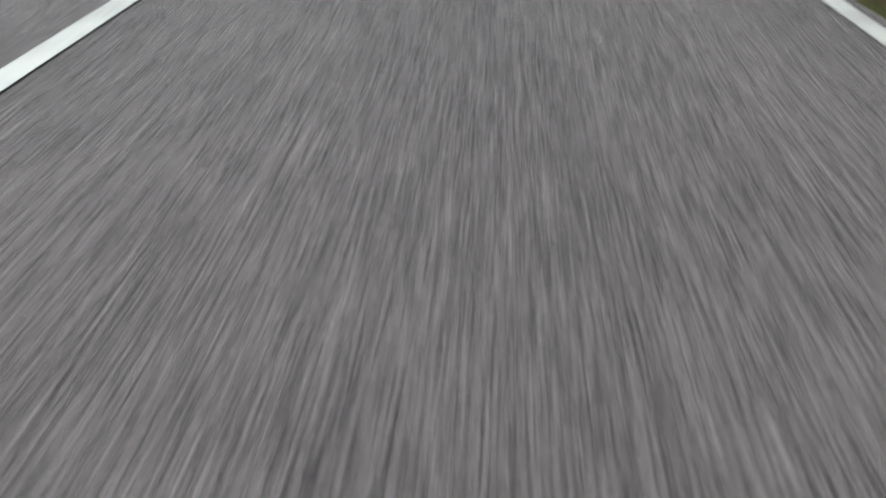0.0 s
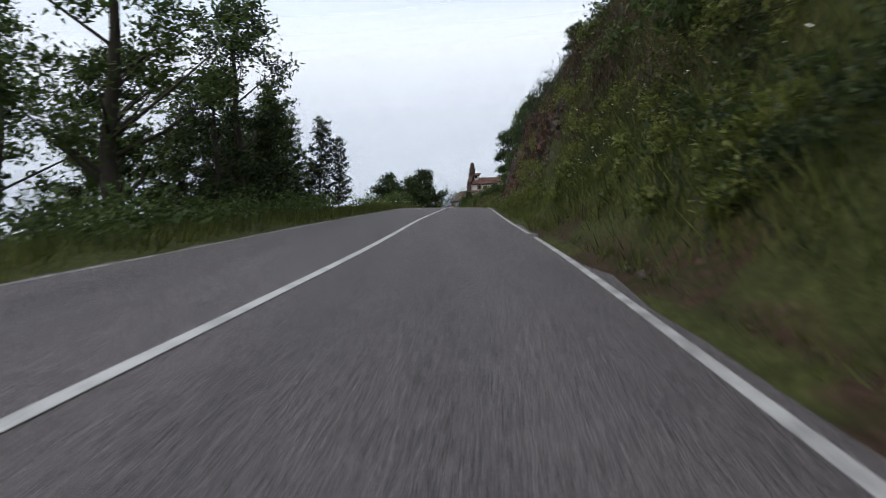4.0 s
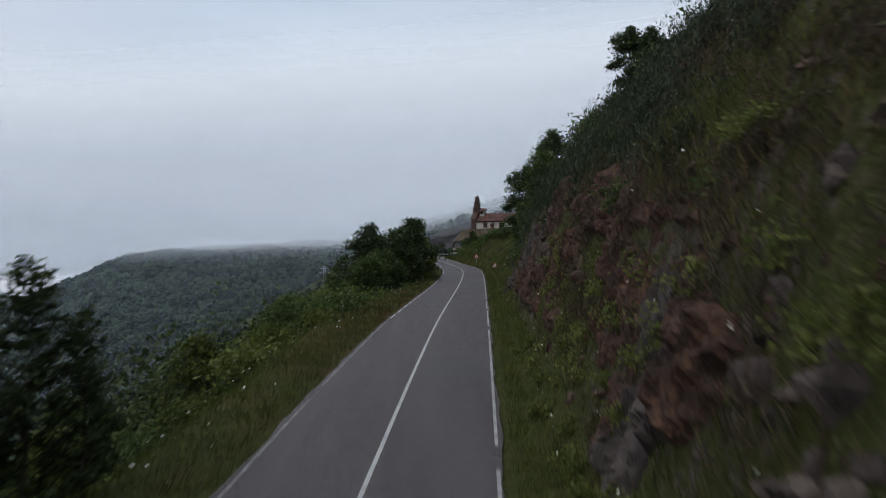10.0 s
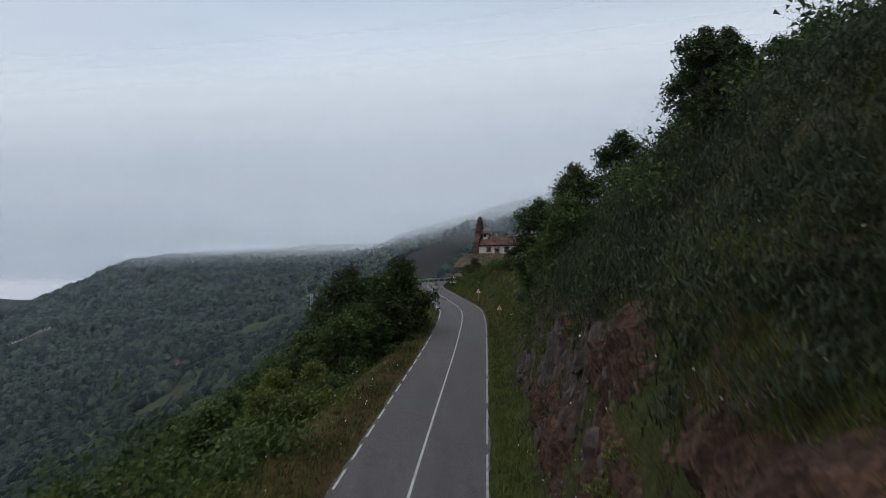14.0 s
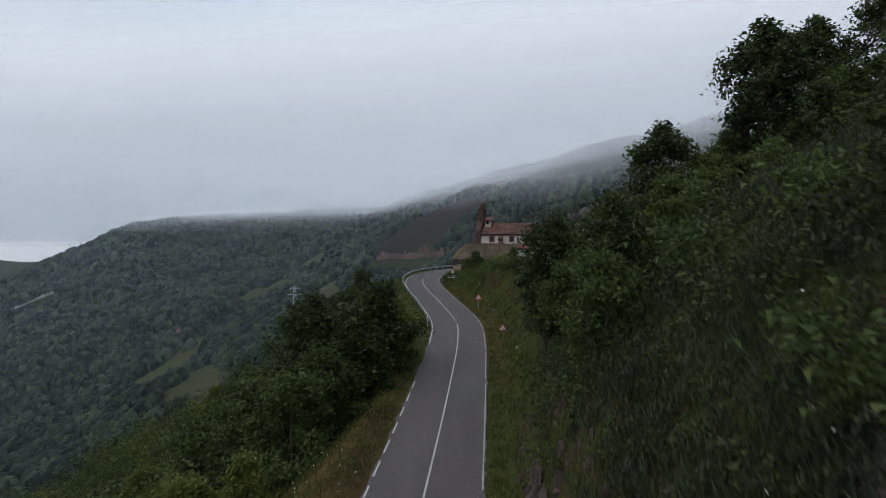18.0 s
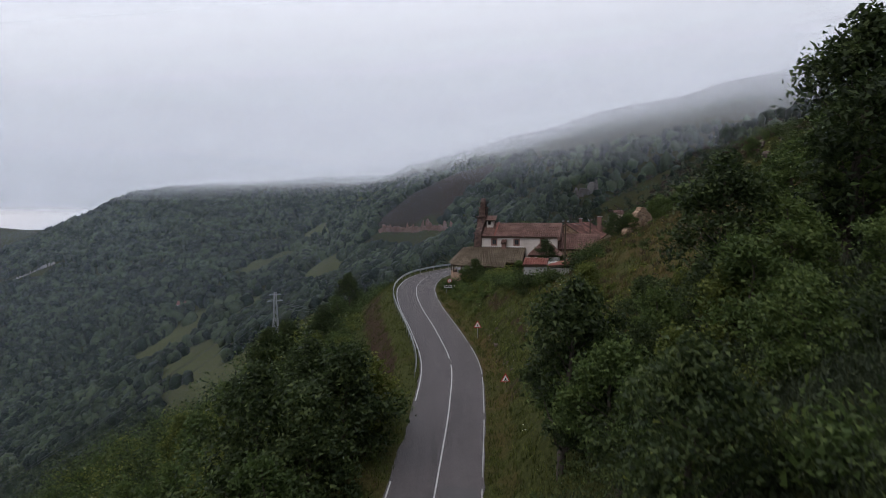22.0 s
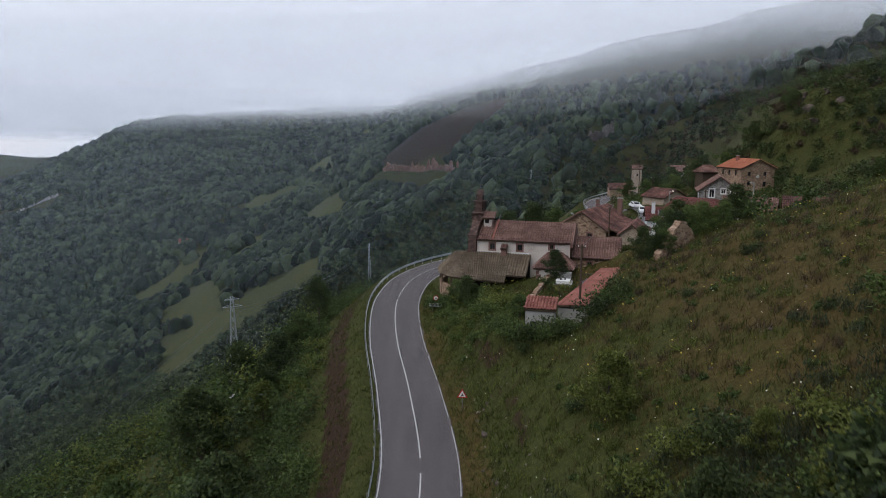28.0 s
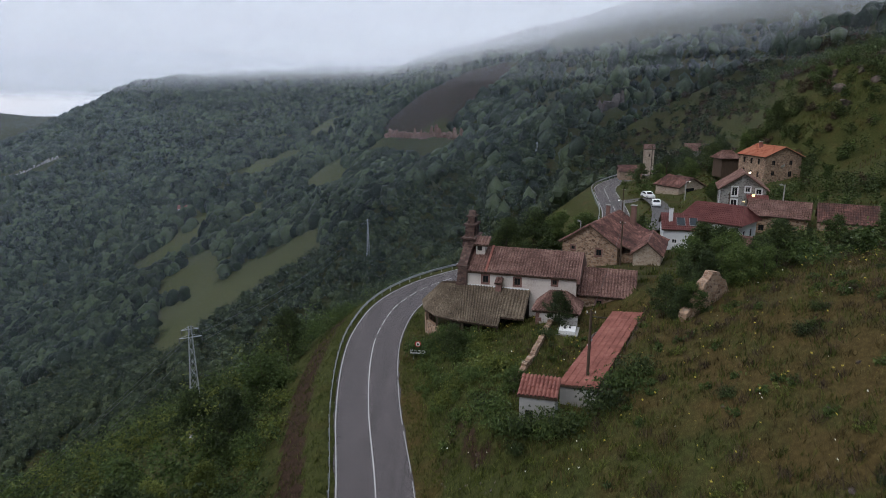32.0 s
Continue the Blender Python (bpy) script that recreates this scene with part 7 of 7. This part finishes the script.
# ---- cars ----
def car(label, x, y, z, turn):
    t = tagged(new("car"), label, "car", group="parked cars")
    t.matrix_basis = Matrix.Translation((x, y, z)) @ Matrix.Rotation(radians(turn), 4, "Z")
    side = [(-2.05, 0.30), (-2.1, 0.62), (-1.95, 0.88), (-1.0, 0.98), (-0.45, 1.42), (0.9, 1.48), (1.75, 1.05), (2.05, 0.95), (2.1, 0.35)]
    Shape().prism([(a, 0, b) for a, b in side], (0, -0.84, 0), (0, 0.84, 0)).made("body", "car_white", t)
    for yy in (-0.85, 0.845):
        Shape().prism([(-0.85, 0, 1.0), (-0.42, 0, 1.34), (0.85, 0, 1.4), (1.45, 0, 1.06)], (0, yy, 0), (0, yy + 0.006, 0)).made("side_window", "glass", t)
    Shape().prism([(-1.0, -0.7, 0.99), (-1.0, 0.7, 0.99), (-0.47, 0.62, 1.40), (-0.47, -0.62, 1.40)], (0, 0, 0), (-0.02, 0, 0.015)).made("windscreen", "glass", t)
    Shape().prism([(1.72, -0.68, 1.08), (1.72, 0.68, 1.08), (0.95, 0.6, 1.46), (0.95, -0.6, 1.46)], (0, 0, 0), (0.012, 0, 0.02)).made("rear_window", "glass", t)
    for xx in (-1.3, 1.3):
        for yy in (-0.86, 0.70):
            w = Shape().rod((xx, yy, 0.31), (xx, yy + 0.17, 0.31), 0.31, 0.31, 14).made("wheel", "rubber", t)
            Shape().rod((xx, yy - 0.006, 0.31), (xx, yy + 0.176, 0.31), 0.19, 0.19, 12).made("rim", "galvanised", w)
    for yy in (-0.62, 0.62):
        Shape().box(2.06, 2.11, yy - 0.14, yy + 0.14, 0.68, 0.86).made("tail_light", "sign_red", t)
        Shape().box(-2.11, -2.02, yy - 0.16, yy + 0.16, 0.62, 0.76).made("headlight", "white_paint", t)
    return t


LANE = smooth_line(np.array([(46.5, 268, 14.03), (52, 272, 14.2), (56.5, 271, 14.4), (56.5, 262, 14.6), (54.0, 250, 15.0), (50.5, 238, 15.6), (47, 228, 16.0)], float))
lt = np.gradient(LANE[:, :2], axis=0)
lt /= np.linalg.norm(lt, axis=1)[:, None]
lr = np.stack([lt[:, 1], -lt[:, 0]], 1)
cols = np.linspace(-1.9, 1.9, 3)
lv = np.stack([LANE[:, None, 0] + lr[:, None, 0] * cols, LANE[:, None, 1] + lr[:, None, 1] * cols, LANE[:, None, 2] + 0 * cols], -1)
gh = height(lv[..., 0].ravel(), lv[..., 1].ravel()).reshape(lv.shape[:2])
lv[..., 2] = np.maximum(gh.max(1), LANE[:, 2])[:, None] + 0.08
tagged(new("side_lane", mesh_from("side_lane", lv.reshape(-1, 3), grid_faces(3, len(LANE)), [MATS["asphalt_patch"]], True)), "short asphalt lane up to the houses", "lane", kind="structure")
for x, y, turn in ((56.6, 270.4, 100), (54.9, 257.6, 80)):
    i = int(((LANE[:, :2] - [x, y]) ** 2).sum(1).argmin())
    car("small white car parked on the village lane", x, y, float(lv[i, 1, 2]) + 0.01, turn)

# ---- churchyard ----
tz = float(height(23.2, 172.6)[0])
tomb = tagged(new("tomb"), "white marble tomb on a grey stone plinth", "tomb")
tomb.matrix_basis = Matrix.Translation((23.2, 172.8, max(tz, 15.6))) @ Matrix.Rotation(radians(-14), 4, "Z")
Shape().box(-1.0, 1.0, -1.3, 1.3, -0.6, 0.12).made("plinth", "concrete", tomb)
Shape().box(-0.75, 0.75, -1.05, 0.55, 0.12, 0.42).made("slab", "white_paint", tomb)
Shape().prism([(-0.8, 0.6, 0.12), (0.8, 0.6, 0.12), (0.8, 1.25, 0.95), (-0.8, 1.25, 0.95)], (0, 0, 0), (0, 0.14, 0.02)).made("headstone", "grey_stone", tomb)
Shape().rod((-0.25, -0.3, 0.42), (-0.25, -0.3, 0.6), 0.12, 0.08).rod((0.2, -0.1, 0.42), (0.2, -0.1, 0.58), 0.1, 0.08).made("vase", "dark_metal", tomb)


def dry_wall(label, pts, h, mat="rubble_stone", thick=0.45):
    """A field wall of loose stones, in uneven lengths."""
    t = tagged(new("stone_wall"), label, "stone wall")
    rng = np.random.default_rng(len(pts) + 7)
    for (x0, y0), (x1, y1) in zip(pts[:-1], pts[1:]):
        n = max(1, int(math.hypot(x1 - x0, y1 - y0) / 0.55))
        for k in range(n):
            a, b = np.array([x0, y0]) + np.array([x1 - x0, y1 - y0]) * k / n, np.array([x0, y0]) + np.array([x1 - x0, y1 - y0]) * (k + 1) / n
            z = float(height(*((a + b) / 2))[0])
            d = Vector((*(b - a), 0))
            nn = Vector((-d.y, d.x, 0)).normalized() * thick
            e = h * rng.uniform(0.75, 1.2)
            Shape().prism([(a[0], a[1], z - 0.5), (b[0], b[1], z - 0.5), (b[0], b[1], z + e), (a[0], a[1], z + e * rng.uniform(0.85, 1.1))], (0, 0, 0), nn).made("stones", mat, t)
    return t


dry_wall("tumbledown dry stone wall beside the churchyard", [(17.6, 161.5), (19.4, 166), (20.8, 170.5), (22.0, 174.5)], 0.5)

gate = tagged(new("metal_gate"), "dark railed gate beside the long shed", "gate")
gate.matrix_basis = Matrix.Translation((26.2, 176.6, 16.2)) @ Matrix.Rotation(radians(-14), 4, "Z")
for k in range(9):
    Shape().rod((0.28 * k, 0, -0.2), (0.28 * k, 0, 1.25), 0.02, 0.02, 5).made("bar", "dark_metal", gate)
for z in (0.1, 1.15):
    Shape().rod((0, 0, z), (2.24, 0, z), 0.028, 0.028, 5).made("rail", "dark_metal", gate)

# fence posts below the road and on the hill field
for name, label, spots, h in (("fence_post", "dark wooden fence post below the road", [(-4.6, 139.5), (-4.9, 141.6), (-4.4, 137.4), (-5.1, 146)], 1.6),
                              ("fence_post", "rusty brown fence post along the hill field", [(96 + 1.6 * k, 256 + 1.1 * k) for k in range(14)], 1.1)):
    for x, y in spots:
        z = float(height(x, y)[0])
        f = Shape().rod((0, 0, -0.5), (0, 0, h), 0.09, 0.07, 7).made(name, "timber")
        tagged(f, label, "fence post", group="fence posts")
        f.location = (x, y, z)

# loose planks and sheet propped on the long shed
for k, (x, y, a) in enumerate(((24.6, 166.6, 66), (22.2, 161.3, 70), (25.2, 168.4, 60))):
    z = float(height(x, y)[0])
    s = Shape().prism([(-0.8, 0, 0.0), (0.8, 0, 0.0), (0.8, 0.5, 1.5), (-0.8, 0.5, 1.5)], (0, 0, 0), (0, 0.04, -0.02)).made("metal_sheet", "galvanised")
    tagged(s, "bluish corrugated sheet leaning on the shed", "metal sheet")
    s.matrix_basis = Matrix.Translation((x, y, max(z, 16.4))) @ Matrix.Rotation(radians(a), 4, "Z")

# far road cuts in pale and red rock across the valley
def far_cut(label, pts, h, mat, seed):
    rng = np.random.default_rng(seed)
    out = []
    for (x0, y0), (x1, y1) in zip(pts[:-1], pts[1:]):
        n = int(math.hypot(x1 - x0, y1 - y0) / 3.5)
        for k in range(n):
            x, y = x0 + (x1 - x0) * k / n, y0 + (y1 - y0) * k / n
            v, f = boulder(rng, 1.0)
            hh = h * rng.uniform(0.5, 1.1)
            z = float(height(x, y)[0])
            out.append((v * [3.2, 2.2, hh] + [x, y, z + 0.25 * hh], f))
    v, f = joined(out)
    tagged(new("rock_cut", mesh_from("rock_cut", v, f, [MATS[mat]])), label, "rock face", kind="stuff")


far_cut("red rock face where the far road is cut in", [(-50, 685), (-34, 664), (-8, 640), (17, 608)], 8.0, "far_red_rock", 201)
far_cut("pale rock face of a road across the valley", [(-715, 1175), (-690, 1175), (-655, 1190), (-632, 1196)], 6.0, "far_pale_rock", 202)
far_cut("pale grey cliff beside the far road", [(78, 458), (88, 466), (98, 474)], 7.0, "rock", 203)
